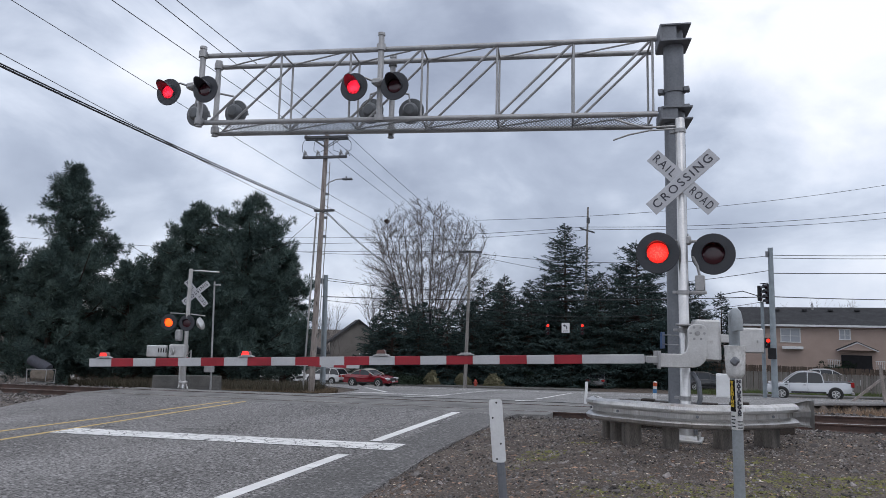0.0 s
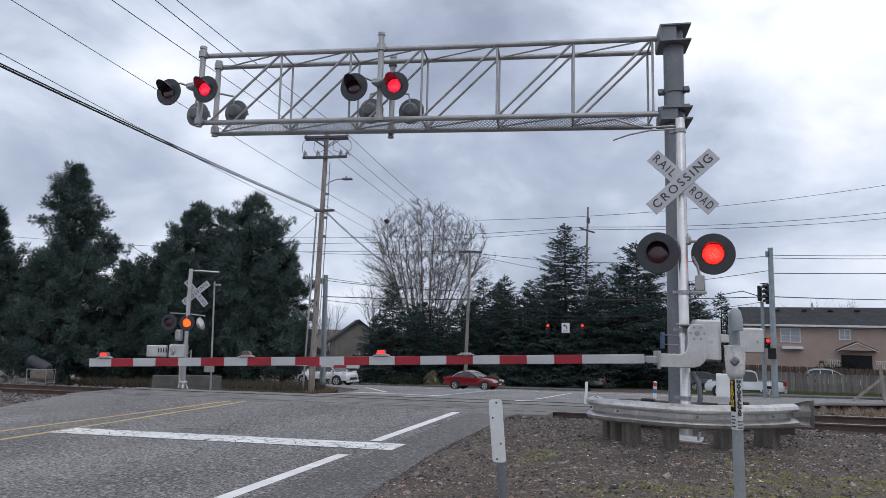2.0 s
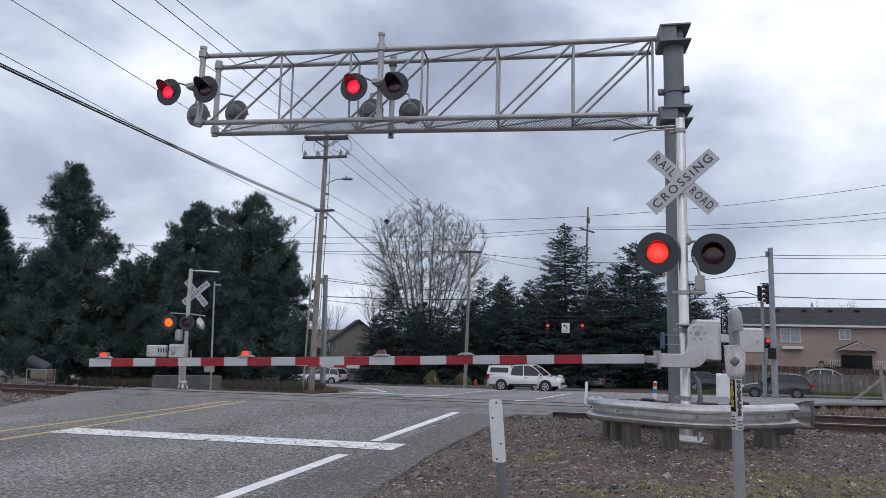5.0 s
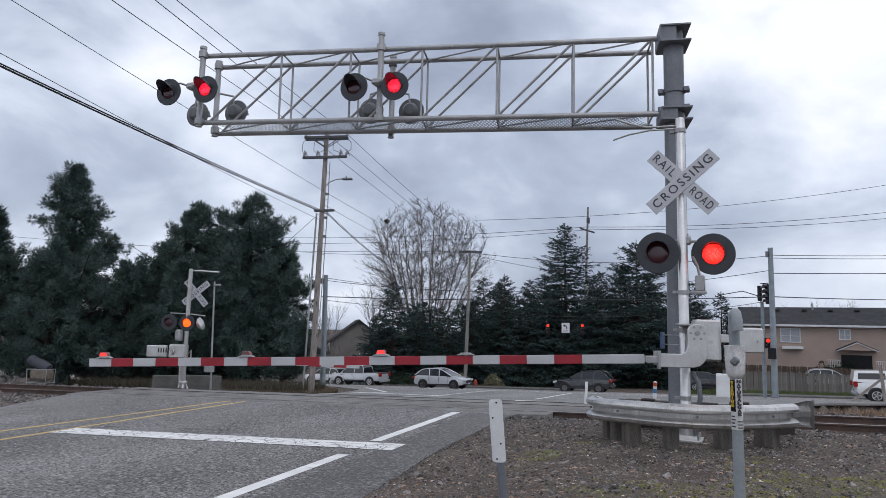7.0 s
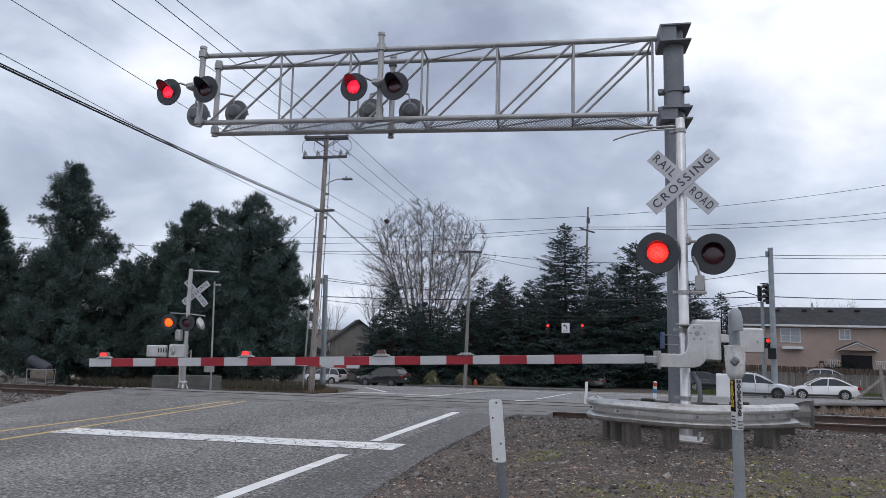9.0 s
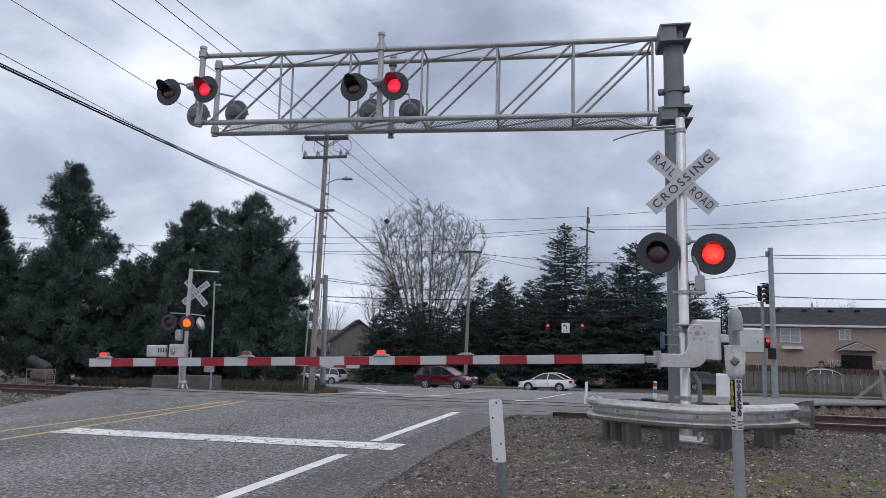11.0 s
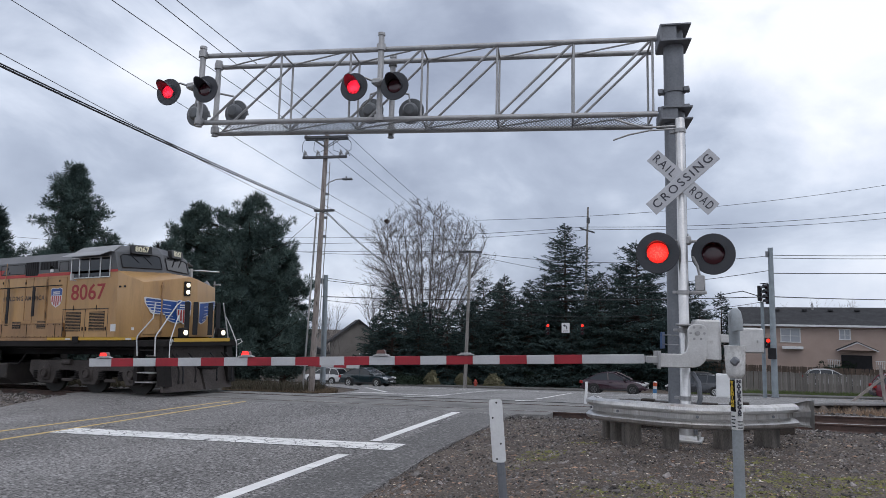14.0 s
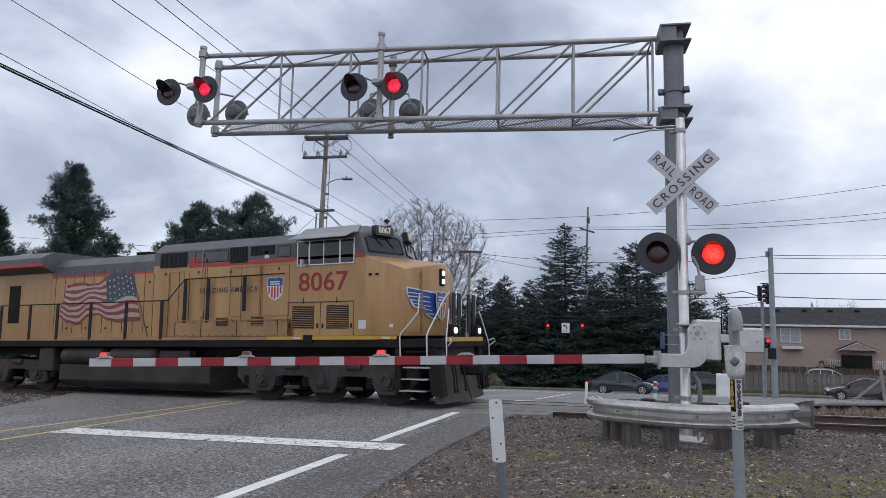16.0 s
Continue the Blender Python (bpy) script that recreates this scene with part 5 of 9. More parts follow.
def wire(p0, p1, sag, r=0.012, name="overhead_wire", n=18):
    p0, p1 = Vector(p0), Vector(p1)
    pts = []
    for i in range(n + 1):
        t = i / n
        p = p0.lerp(p1, t)
        p.z -= 4 * sag * t * (1 - t)
        pts.append(p)
    return tagged(part(name, pipe(B(), pts, r, seg=5), WIRE), "black overhead wire slung between poles", "overhead wire", "overhead wires")


# ---- guard rail and posts about the signal ----
def guard_rail():
    top = thing("guard_rail", pose(0, 0, 0), "curved galvanised guard rail on short wooden posts round the signal mast", "guard rail")
    ctrl = [(-2.42, 11.15), (-2.36, 10.75), (-2.12, 10.32), (-1.72, 9.98), (-1.2, 9.78), (-0.62, 9.86), (-0.12, 10.2), (0.22, 10.56), (0.42, 10.84)]
    path = []
    for i in range(len(ctrl) - 1):
        for k in range(4):
            t = k / 4
            p0, p1, p2, p3 = [Vector(ctrl[max(0, min(len(ctrl) - 1, i + o))]) for o in (-1, 0, 1, 2)]
            path.append(0.5 * ((2 * p1) + (p2 - p0) * t + (2 * p0 - 5 * p1 + 4 * p2 - p3) * t * t + (3 * p1 - p0 - 3 * p2 + p3) * t ** 3))
    path.append(Vector(ctrl[-1]))
    prof = [(0.02, 0.16), (-0.03, 0.158), (-0.085, 0.13), (-0.095, 0.09), (-0.06, 0.055), (0.015, 0.03), (0.015, -0.03), (-0.06, -0.055), (-0.095, -0.09), (-0.085, -0.13), (-0.03, -0.158), (0.02, -0.16)]

    def zc(i):
        f = i / (len(path) - 1)
        return 0.575 + 0.085 * smooth(0, 0.5, f) + 0.0 * f

    def sweep(bm, pts, zs, prof, th=0.006):
        rings = []
        n = len(pts)
        for i, p in enumerate(pts):
            d = (pts[min(i + 1, n - 1)] - pts[max(i - 1, 0)]).normalized()
            nr = Vector((d.y, -d.x))
            rings.append([bm.verts.new((p.x + nr.x * -o, p.y + nr.y * -o, zs[i] + h)) for o, h in prof] + [bm.verts.new((p.x + nr.x * (-o - th), p.y + nr.y * (-o - th), zs[i] + h)) for o, h in reversed(prof)])
        m = len(rings[0])
        for A, C in zip(rings, rings[1:]):
            for k in range(m):
                bm.faces.new((A[k], A[(k + 1) % m], C[(k + 1) % m], C[k]))
        bm.faces.new(rings[0])
        bm.faces.new(rings[-1][::-1])
        bmesh.ops.recalc_face_normals(bm, faces=bm.faces[:])
    bm = B()
    sweep(bm, path, [zc(i) for i in range(len(path))], prof)
    part("beam", bm, GUARD, top, "dented W-shaped steel beam", smooth=True)
    # flared end piece
    bm = B()
    end = [Vector((0.40, 10.82)), Vector((0.48, 10.96)), Vector((0.56, 11.10)), Vector((0.66, 11.16)), Vector((0.70, 11.10))]
    rings = []
    for i, (p, k) in enumerate(zip(end, (1.0, 1.04, 1.1, 1.2, 1.28))):
        rings.append([(p.x + o * (1 - 0.25 * i) * 0.7, p.y + o * (1 - 0.25 * i) * -0.7, 0.66 + h * k) for o, h in prof])
    vs = [[bm.verts.new(q) for q in r] for r in rings]
    for A, C in zip(vs, vs[1:]):
        for k in range(len(A) - 1):
            bm.faces.new((A[k], A[k + 1], C[k + 1], C[k]))
    bmesh.ops.solidify(bm, geom=bm.faces[:], thickness=0.006)
    part("end_terminal", bm, GUARD, top, "flared steel end piece", smooth=True)
    bm = B()
    sweep(bm, [Vector((-2.42, 11.15)), Vector((-2.43, 11.22)), Vector((-2.41, 11.30)), Vector((-2.36, 11.36))], [0.575, 0.57, 0.56, 0.545], prof)
    part("end_terminal", bm, GUARD, top, "dented steel end piece", smooth=True)
    for f in (0.12, 0.36, 0.62, 0.86):
        i = int(f * (len(path) - 1))
        bm = B()
        p = path[i]
        d = (path[i + 1] - path[i - 1]).normalized()
        nr = Vector((d.y, -d.x))
        q = p - nr * 0.0
        cyl(bm, (q.x + nr.x * 0.02, q.y + nr.y * 0.02, zc(i)), (q.x + nr.x * -0.04 + nr.x * 0.06, q.y + nr.y * 0.02 + nr.y * 0.01, zc(i) + 0.001), 0.02, seg=8)
        part("bolt", bm, GALV_DARK, top)
    for k, (x, y, w, a) in enumerate([(-1.70, 10.30, 0.25, 20), (-1.13, 10.10, 0.22, 5), (-0.46, 10.42, 0.24, -18), (0.08, 10.80, 0.27, -25), (-1.95, 10.52, 0.16, 35), (-2.12, 10.72, 0.14, 40)]):
        g = bare(x, y) - 0.25
        bm = B()
        box(bm, (0, 0, 0), (w, w * 0.9, 0.70 - g + 0.0), rot=Matrix.Rotation(radians(a), 3, "Z"), bevel=0.015)
        for v in bm.verts:
            v.co.x += 0.008 * noise.noise(v.co * 9)
        part("post", bm, POSTWOOD, top, "weathered wooden guard rail post", m=pose(x, y, g + (0.70 - g) / 2))
    # dark rear posts that stand up behind the beam
    for x, y, w, h in ((-2.05, 12.0, 0.30, 0.58), (-1.72, 12.15, 0.22, 0.60), (-0.30, 12.3, 0.30, 0.62), (-0.75, 12.25, 0.26, 0.58), (0.28, 12.2, 0.42, 0.62), (-1.5, 12.2, 0.3, 0.56)):
        bm = B()
        box(bm, (x, y, h / 2 + 0.0), (w, 0.18, h + 0.1), bevel=0.015)
        part("rear_post", bm, TIE, top, "dark creosoted rear post")
    bm = B()
    box(bm, (-0.9, 12.4, 0.60), (2.4, 0.04, 0.03))
    part("rear_rail", bm, GALV, top)


guard_rail()


def post_marker():
    """White reflector board on a channel post."""
    x, y = -2.228, 6.25
    top = thing("marker_post", pose(x + 0.025, y, bare(x, y) - 0.14, 0, -5.0, 0), "leaning scuffed white marker board on a steel channel post", "marker post")
    bm = B()
    prism(bm, [(-0.035, 0.0), (-0.04, 0.03), (-0.018, 0.03), (-0.012, -0.012), (0.012, -0.012), (0.018, 0.03), (0.04, 0.03), (0.035, 0.0), (0.02, -0.02), (-0.02, -0.02)], -0.4, 0.98, axis="z")
    part("channel_post", bm, GALV_DARK, top, "grey steel channel post")
    bm = B()
    w, h, c = 0.067, 0.292, 0.028
    pts = []
    for cx, cz, a0 in ((w - c, h - c, 0), (-w + c, h - c, 90), (-w + c, -h + c, 180), (w - c, -h + c, 270)):
        for k in range(5):
            a = radians(a0 + 22.5 * k)
            pts.append((cx + c * math.cos(a), cz + c * math.sin(a)))
    prism(bm, pts, -0.03, -0.022)
    bd = part("board", bm, WHITE, top, "scuffed white reflector board", m=pose(0.004, 0, 0.806 - bare(x, y) + 0.14))
    for hx, hz in ((0.01, 0.26), (-0.035, 0.12), (0.03, -0.12), (-0.02, -0.26)):
        bm = B()
        cyl(bm, (hx, -0.031, hz), (hx, -0.034, hz), 0.009, seg=8)
        part("bolt_hole", bm, BLACK, bd)


post_marker()


def vent_pipe():
    """Gas vent pipe with a hooked top, a clouded plastic collar and a warning sticker."""
    x, y = -0.145, 5.50
    g = bare(x, y)
    top = thing("vent_pipe", pose(x, y, g, 0, -0.4, 0), "grey gas vent pipe with a hooked top and warning sticker", "vent pipe")
    r = 0.041
    hz = 1.93 - g
    bm = B()
    pts = [(0, 0, -0.3), (0, 0, hz - 0.10)]
    for k in range(1, 9):
        a = math.pi * k / 8
        pts.append((0.30 * (0.042 - 0.042 * math.cos(a)), -0.95 * (0.042 - 0.042 * math.cos(a)), hz - 0.10 + 0.085 * math.sin(a)))
    pts.append((0.028, -0.082, hz - 0.145))
    pipe(bm, pts, r - 0.0025, seg=24)
    part("pipe", bm, mat("vent_pipe_grey", (0.27, 0.295, 0.31), (0.215, 0.237, 0.252), rough=0.5, scale=4, bscale=50, fine=0.1), top, smooth=True)
    bm = B()
    z1, z0 = 1.675 - g, 1.475 - g
    lathe(bm, [(0.040, z0 - 0.035), (0.047, z0 - 0.03), (0.058, z0 - 0.012), (0.064, z0), (0.067, z0 + 0.03), (0.072, z1 - 0.06), (0.070, z1 - 0.02), (0.075, z1), (0.070, z1 + 0.003), (0.062, z1 - 0.02), (0.058, z0 + 0.03), (0.045, z0 + 0.01)], Matrix.Translation((0, 0, 0.0)), seg=24)
    cl = part("collar", bm, mat("clouded_plastic", (0.66, 0.66, 0.65), (0.46, 0.46, 0.455), rough=0.3, scale=14, bscale=60, fine=0.15), top, "clouded white plastic collar", smooth=True)
    bm = B()
    box(bm, (0.0, -0.072, (z0 + z1) / 2 - 0.01), (0.055, 0.03, 0.06), rot=Matrix.Rotation(radians(40), 3, "Y"), bevel=0.012)
    part("bolt", bm, GALV_DARK, cl)
    # sticker wrapped on the pipe: a black and a white half
    zs1, zs0 = 1.438 - g, 1.072 - g

    def wrap(bm, a0, a1, za, zb, rr, mi=0):
        n = 8
        lo = [bm.verts.new((rr * math.sin(radians(a0 + (a1 - a0) * k / n)), -rr * math.cos(radians(a0 + (a1 - a0) * k / n)), za)) for k in range(n + 1)]
        hi = [bm.verts.new((v.co.x, v.co.y, zb)) for v in lo]
        for k in range(n):
            bm.faces.new((lo[k], lo[k + 1], hi[k + 1], hi[k])).material_index = mi
        bmesh.ops.solidify(bm, geom=bm.faces[:], thickness=-0.001)
    bm = B()
    wrap(bm, -75, -8, zs0 + 0.13, zs1 - 0.01, r + 0.0012)
    sb = part("warning_label", bm, BLACK, top, "black and yellow warning label")
    bm = B()
    wrap(bm, -8, 75, zs0, zs1, r + 0.0012)
    sw = part("white_label", bm, LABELWHITE, top, "white warning label with black letters")
    bm = B()
    wrap(bm, -75, -8, zs0, zs0 + 0.13, r + 0.0012)
    part("white_label", bm, LABELWHITE, top, "white label with small print")
    yl = mat("label_yellow", (0.62, 0.42, 0.03), rough=0.5, fine=0.05)
    # letters stacked upright, one below the other
    for word, material, holder, deg, z_hi, pitch, wid in (("WARNING", yl, sb, -38, zs1 - 0.030, 0.0272, 0.026), ("NATURALGAS", SIGNBLACK, sw, 26, zs1 - 0.020, 0.0262, 0.030)):
        rr = r + 0.0026
        for i, ch in enumerate(word):
            lettering(ch, 0.031, material, holder, Matrix.Translation((rr * math.sin(radians(deg)), -rr * math.cos(radians(deg)), z_hi - pitch * i)) @ Matrix.Rotation(radians(deg), 4, "Z") @ SIDE, width=wid if ch != "I" else 0.009, extra=0.0022, depth=0.001)
    for k in range(4):
        bm = B()
        wrap(bm, -60, -12 - 6 * (k % 2), zs0 + 0.02 + 0.024 * k, zs0 + 0.028 + 0.024 * k, r + 0.0024)
        part("small_print", bm, SIGNBLACK, sb)
    for k in range(3):
        bm = B()
        wrap(bm, 5, 62 - 8 * (k % 2), zs0 + 0.012 + 0.022 * k, zs0 + 0.019 + 0.022 * k, r + 0.0024)
        part("small_print", bm, SIGNBLACK, sw)


vent_pipe()


def small_posts():
    for x, y, h, r, mt, lab in ((-4.13, 17.95, 0.74, 0.038, WHITE, "short white delineator post beside the track"), (-2.9, 21.5, 0.32 - bare(-2.9, 21.5), 0.055, WHITE, "short white and orange marker post")):
        bm = B()
        lathe(bm, [(r, -0.2), (r, h - 0.02), (r * 0.6, h), (0, h)], seg=12)
        ob = tagged(part("delineator_post", bm, mt, m=pose(x, y, bare(x, y), 0, 3, 0), smooth=True), lab, "marker post")
        if y > 20:
            bm = B()
            lathe(bm, [(r + 0.002, h - 0.14), (r + 0.004, h - 0.14), (r + 0.004, h - 0.03), (r + 0.002, h - 0.03)], seg=12)
            part("band", bm, mat("orange_band", (0.55, 0.09, 0.03), rough=0.5, fine=0.05), ob, "orange band")
            bm = B()
            lathe(bm, [(r + 0.002, h - 0.34), (r + 0.004, h - 0.34), (r + 0.004, h - 0.22), (r + 0.002, h - 0.22)], seg=12)
            part("band", bm, mat("blue_band", (0.06, 0.18, 0.36), rough=0.5, fine=0.05), ob, "blue band")


small_posts()


# ---- the signal on the far side of the track ----
def far_signal():
    bx, by, bz = -19.62, 19.42, -0.98
    top = thing("crossing_signal", pose(bx, by, bz), "silver crossing signal mast beyond the track with crossbuck and flashers", "railway signal")
    o = Vector((bx, by, bz))
    tip = Vector((-19.36, 19.2, 3.80)) - o
    bm = B()
    cyl(bm, (0, 0, 0), tip, 0.085, 0.07, seg=14)
    part("mast", bm, SILVER, top, smooth=True)
    bm = B()
    for a in range(4):
        ang = radians(45 + 90 * a)
        cyl(bm, (0.26 * math.cos(ang), 0.26 * math.sin(ang), 0), (0.09 * math.cos(ang), 0.09 * math.sin(ang), 0.5), 0.035, seg=6)
    box(bm, (0, 0, 0.03), (0.6, 0.6, 0.06), bevel=0.01)
    lathe(bm, [(0.13, 0.45), (0.16, 0.5), (0.16, 0.56), (0.1, 0.6)], seg=14)
    part("base", bm, SILVER, top)
    bm = B()
    pipe(bm, [tip - Vector((0, 0, 0.06)), Vector((-18.95, 19.36, 3.72)) - o, Vector((-18.38, 19.64, 3.69)) - o], 0.03, seg=6)
    part("top_arm", bm, SILVER, top)
    rot = Matrix.Rotation(radians(20), 4, "Z")
    crossbuck(top, Matrix.Translation(Vector((-19.35, 19.52, 2.90)) - o) @ rot @ Matrix.Rotation(radians(2), 4, "Y"))
    flasher(top, Matrix.Translation(Vector((-20.05, 18.95, 1.77)) - o) @ rot, 0.30, 0.15, LENS_AMBER, True, visor=0.12)
    flasher(top, Matrix.Translation(Vector((-19.42, 19.22, 1.76)) - o) @ rot, 0.30, 0.15, LENS_AMBER, False, visor=0.12)
    bm = B()
    pipe(bm, [Vector((-20.15, 19.1, 2.12)) - o, Vector((-19.45, 19.3, 2.10)) - o, Vector((-18.9, 19.6, 2.04)) - o], 0.025, seg=6)
    part("crossarm", bm, GALV, top)
    bm = B()
    lathe(bm, [(0, -0.10), (0.14, -0.09), (0.22, -0.02), (0.24, 0.05), (0.10, 0.12), (0, 0.13)], Matrix.Translation(Vector((-18.98, 19.45, 1.74)) - o) @ rot @ Matrix.Rotation(radians(70), 4, "Y"), seg=18)
    part("bell", bm, SILVER, top, "silver crossing bell", smooth=True)
    bm = B()
    box(bm, Vector((-19.75, 19.2, 1.30)) - o, (0.26, 0.22, 0.42), bevel=0.05)
    part("lamp_housing", bm, GALV, top)


far_signal()


def far_gate():
    bx, by, bz = -19.9, 19.30, -0.82
    o = Vector((bx, by, bz))
    top = thing("crossing_gate", pose(bx, by, bz), "lowered striped crossing gate beyond the track with silver machine", "crossing gate")
    rot = Matrix.Rotation(radians(23), 3, "Z")
    bm = B()
    box(bm, Vector((-19.80, 19.28, 0.70)) - o, (0.62, 0.4, 0.52), rot=rot, bevel=0.05)
    cyl(bm, Vector((-19.85, 19.05, 0.70)) - o, Vector((-19.87, 19.0, 0.70)) - o, 0.12, seg=14)
    part("machine_case", bm, SILVER, top, "silver gate machine case")
    bm = B()
    box(bm, Vector((-20.55, 18.96, 0.68)) - o, (0.78, 0.12, 0.44), rot=rot, bevel=0.03)
    part("counterweight", bm, SILVER, top, "silver counterweight plate")
    for k in range(4):
        bm = B()
        box(bm, Vector((-20.45 + 0.09 * k, 18.93 + 0.035 * k, 0.72)) - o, (0.03, 0.02, 0.16), rot=rot)
        part("slot", bm, BLACK, top)
    root, tipv = Vector((-19.6, 19.3, 0.42)) - o, Vector((-13.36, 21.74, 0.29)) - o
    n = (tipv - root).normalized()
    L = (tipv - root).length
    yv = Vector((0, 0, 1)).cross(n).normalized()
    arot = Matrix((n, yv, n.cross(yv))).transposed()
    N = 14
    for i in range(N):
        s0, s1 = L * i / N, L * (i + 1) / N
        bm = box(B(), root + n * (s0 + s1) / 2, (s1 - s0, 0.045, 0.12), rot=arot, bevel=0.004)
        part("arm_length", bm, ARMRED if i % 2 == 0 and i != N - 1 else ARMWHITE, top, "red painted length" if i % 2 == 0 else "white painted length")
    bm = B()
    cyl(bm, (0.16, 0.08, 0.02), (0.16, 0.08, 1.3), 0.06, seg=8)
    part("machine_stand", bm, SILVER, top)
    bm = B()
    pipe(bm, [Vector((-19.35, 19.25, 0.55)) - o, Vector((-19.2, 19.3, 0.75)) - o, Vector((-19.2, 19.3, 0.30)) - o], 0.03, seg=6)
    part("cable_conduit", bm, GALV, top)


far_gate()


def barrier(p0, p1, name="concrete_barrier"):
    p0, p1 = Vector(p0), Vector(p1)
    L = (p1 - p0).length
    bm = B()
    prism(bm, [(-0.30, 0.0), (0.30, 0.0), (0.28, 0.08), (0.16, 0.28), (0.10, 0.74), (-0.10, 0.74), (-0.16, 0.28), (-0.28, 0.08)], 0, L, axis="x", bevel=0.02)
    ang = math.atan2(p1.y - p0.y, p1.x - p0.x)
    b = tagged(part(name, bm, CONCRETE, m=Matrix.Translation(p0) @ Matrix.Rotation(ang, 4, "Z")), "stained grey concrete traffic barrier at the foot of the far signal", "concrete barrier", "barriers by the far signal")
    return b


barrier((-21.78, 20.00, -1.06), (-20.88, 20.50, -1.04))
barrier((-20.61, 20.50, -1.03), (-19.34, 21.10, -1.00))


def cable_post():
    x, y = -18.75, 19.95
    g = -1.02
    top = thing("cable_post", pose(x, y, g), "thin pale steel post with a grey junction box", "post")
    bm = B()
    cyl(bm, (0, 0, 0), (0.16, -0.3, 4.36), 0.04, 0.03, seg=8)
    part("post", bm, GALV, top, smooth=True)
    bm = B()
    box(bm, (-0.02, -0.12, 1.11), (0.36, 0.2, 0.30), bevel=0.02)
    part("junction_box", bm, GALV, top)
    bm = B()
    box(bm, (0.3, -0.3, 4.23), (0.3, 0.1, 0.06), bevel=0.01)
    part("bracket", bm, GALV, top)


cable_post()


def cart():
    """A loaded hand cart left by the track under a dark roll of bedding."""
    x, y = -32.2, 22.6
    g = bare(x, y)
    top = thing("hand_cart", pose(x, y, g, 0, 0, 15), "abandoned cart with a dark rolled mattress on top", "cart")
    bm = B()
    for px in (-0.5, 0.5):
        for py in (-0.3, 0.3):
            cyl(bm, (px, py, 0.12), (px * 1.1, py, 0.95), 0.02, seg=6)
    box(bm, (0, 0, 0.30), (1.1, 0.65, 0.04))
    pipe(bm, [(-0.55, -0.3, 0.95), (0.55, -0.3, 0.95), (0.55, 0.3, 0.95), (-0.55, 0.3, 0.95), (-0.55, -0.3, 0.95)], 0.02, seg=6)
    part("frame", bm, GALV, top)
    for px in (-0.5, 0.5):
        for py in (-0.3, 0.3):
            bm = B()
            cyl(bm, (px, py - 0.03, 0.07), (px, py + 0.03, 0.07), 0.08, seg=12)
            part("wheel", bm, BLACK, top)
    bm = B()
    box(bm, (0.05, 0, 0.68), (1.0, 0.6, 0.55), bevel=0.12)
    part("load", bm, mat("cart_load_cloth", (0.20, 0.17, 0.14), (0.13, 0.11, 0.09), rough=0.9, scale=4, bscale=30, fine=0.3), top, "brownish bundled load", smooth=True)
    bm = B()
    lathe(bm, [(0, 0), (0.2, 0.02), (0.26, 0.08), (0.25, 0.5), (0.27, 0.9), (0.23, 1.22), (0, 1.25)], Matrix.Translation((-0.7, 0.0, 1.42)) @ Matrix.Rotation(radians(112), 4, "Y"), seg=14)
    part("rolled_mattress", bm, mat("dark_bedding", (0.065, 0.068, 0.085), (0.045, 0.047, 0.058), rough=0.85, scale=4, bscale=30, fine=0.25, c3=(0.30, 0.30, 0.32), spots=(0.66, 0.74), sscale=3), top, "dark grey rolled mattress", smooth=True)


cart()


def rubbish():
    rng = np.random.default_rng(21)
    for i, (x, y, r, col, lab) in enumerate([(-36.2, 22.6, 0.26, (0.30, 0.29, 0.27), "pale lump of rubble by the track"), (-32.0, 23.0, 0.20, (0.28, 0.27, 0.25), "pale lump of rubble by the track"), (-23.6, 19.9, 0.26, (0.02, 0.14, 0.06), "crumpled green plastic bag on the verge"), (-24.3, 20.1, 0.22, (0.16, 0.15, 0.05), "heap of wilted greenery on the verge"), (-35.2, 22.9, 0.15, (0.45, 0.45, 0.44), "white scrap of litter"), (-16.9, 20.4, 0.16, (0.05, 0.12, 0.03), "small green weed by the barrier")]):
        bm = B()
        bmesh.ops.create_icosphere(bm, subdivisions=2, radius=r)
        for v in bm.verts:
            v.co *= 1 + 0.5 * noise.noise(v.co * 6 + Vector((i * 7, 0, 0)))
            v.co.z *= 0.75
        tagged(part("litter" if i != 0 and i != 1 else "rubble", bm, mat("litter_%s" % "abcdef"[i], col, rough=0.7, scale=6, bscale=30, fine=0.3), m=pose(x, y, bare(x, y) + r * 0.35)), lab, "litter")


rubbish()


def grass(name, n, area, size, material, label, seed, keep=None, blades=7, lean=0.35):
    rng = np.random.default_rng(seed)
    P, D = [], []
    while len(P) < n:
        x, y = rng.uniform(area[0], area[1]), rng.uniform(area[2], area[3])
        if keep and not keep(x, y, rng):
            n -= 1
            continue
        P.append((x, y, bare(x, y) - 0.02))
        D.append((rng.normal(0, lean), rng.normal(0, lean), 1.3))
    holder = tufts_mesh(name, P, D, size, blades, rng, material, None, spread=0.35, width=0.035)
    return tagged(holder, label, "grass", kind="stuff")


grass("dry_grass", 5200, (-22.0, -17.9, 19.8, 31), 0.30, DRYGRASS, "dry straw-coloured grass and dead stems on the verge", 41, lambda x, y, r: x < left_edge(y) - 0.4 and r.random() < 0.9 and not (x < -18.3 and y < 20.9 and x > -22.2))
grass("bramble", 5000, (-34.0, -18.6, 24.6, 31), 0.62, BRAMBLE, "dark leafless bramble thicket under the pines", 42, lambda x, y, r: x < left_edge(y) - 1.2, lean=0.6)
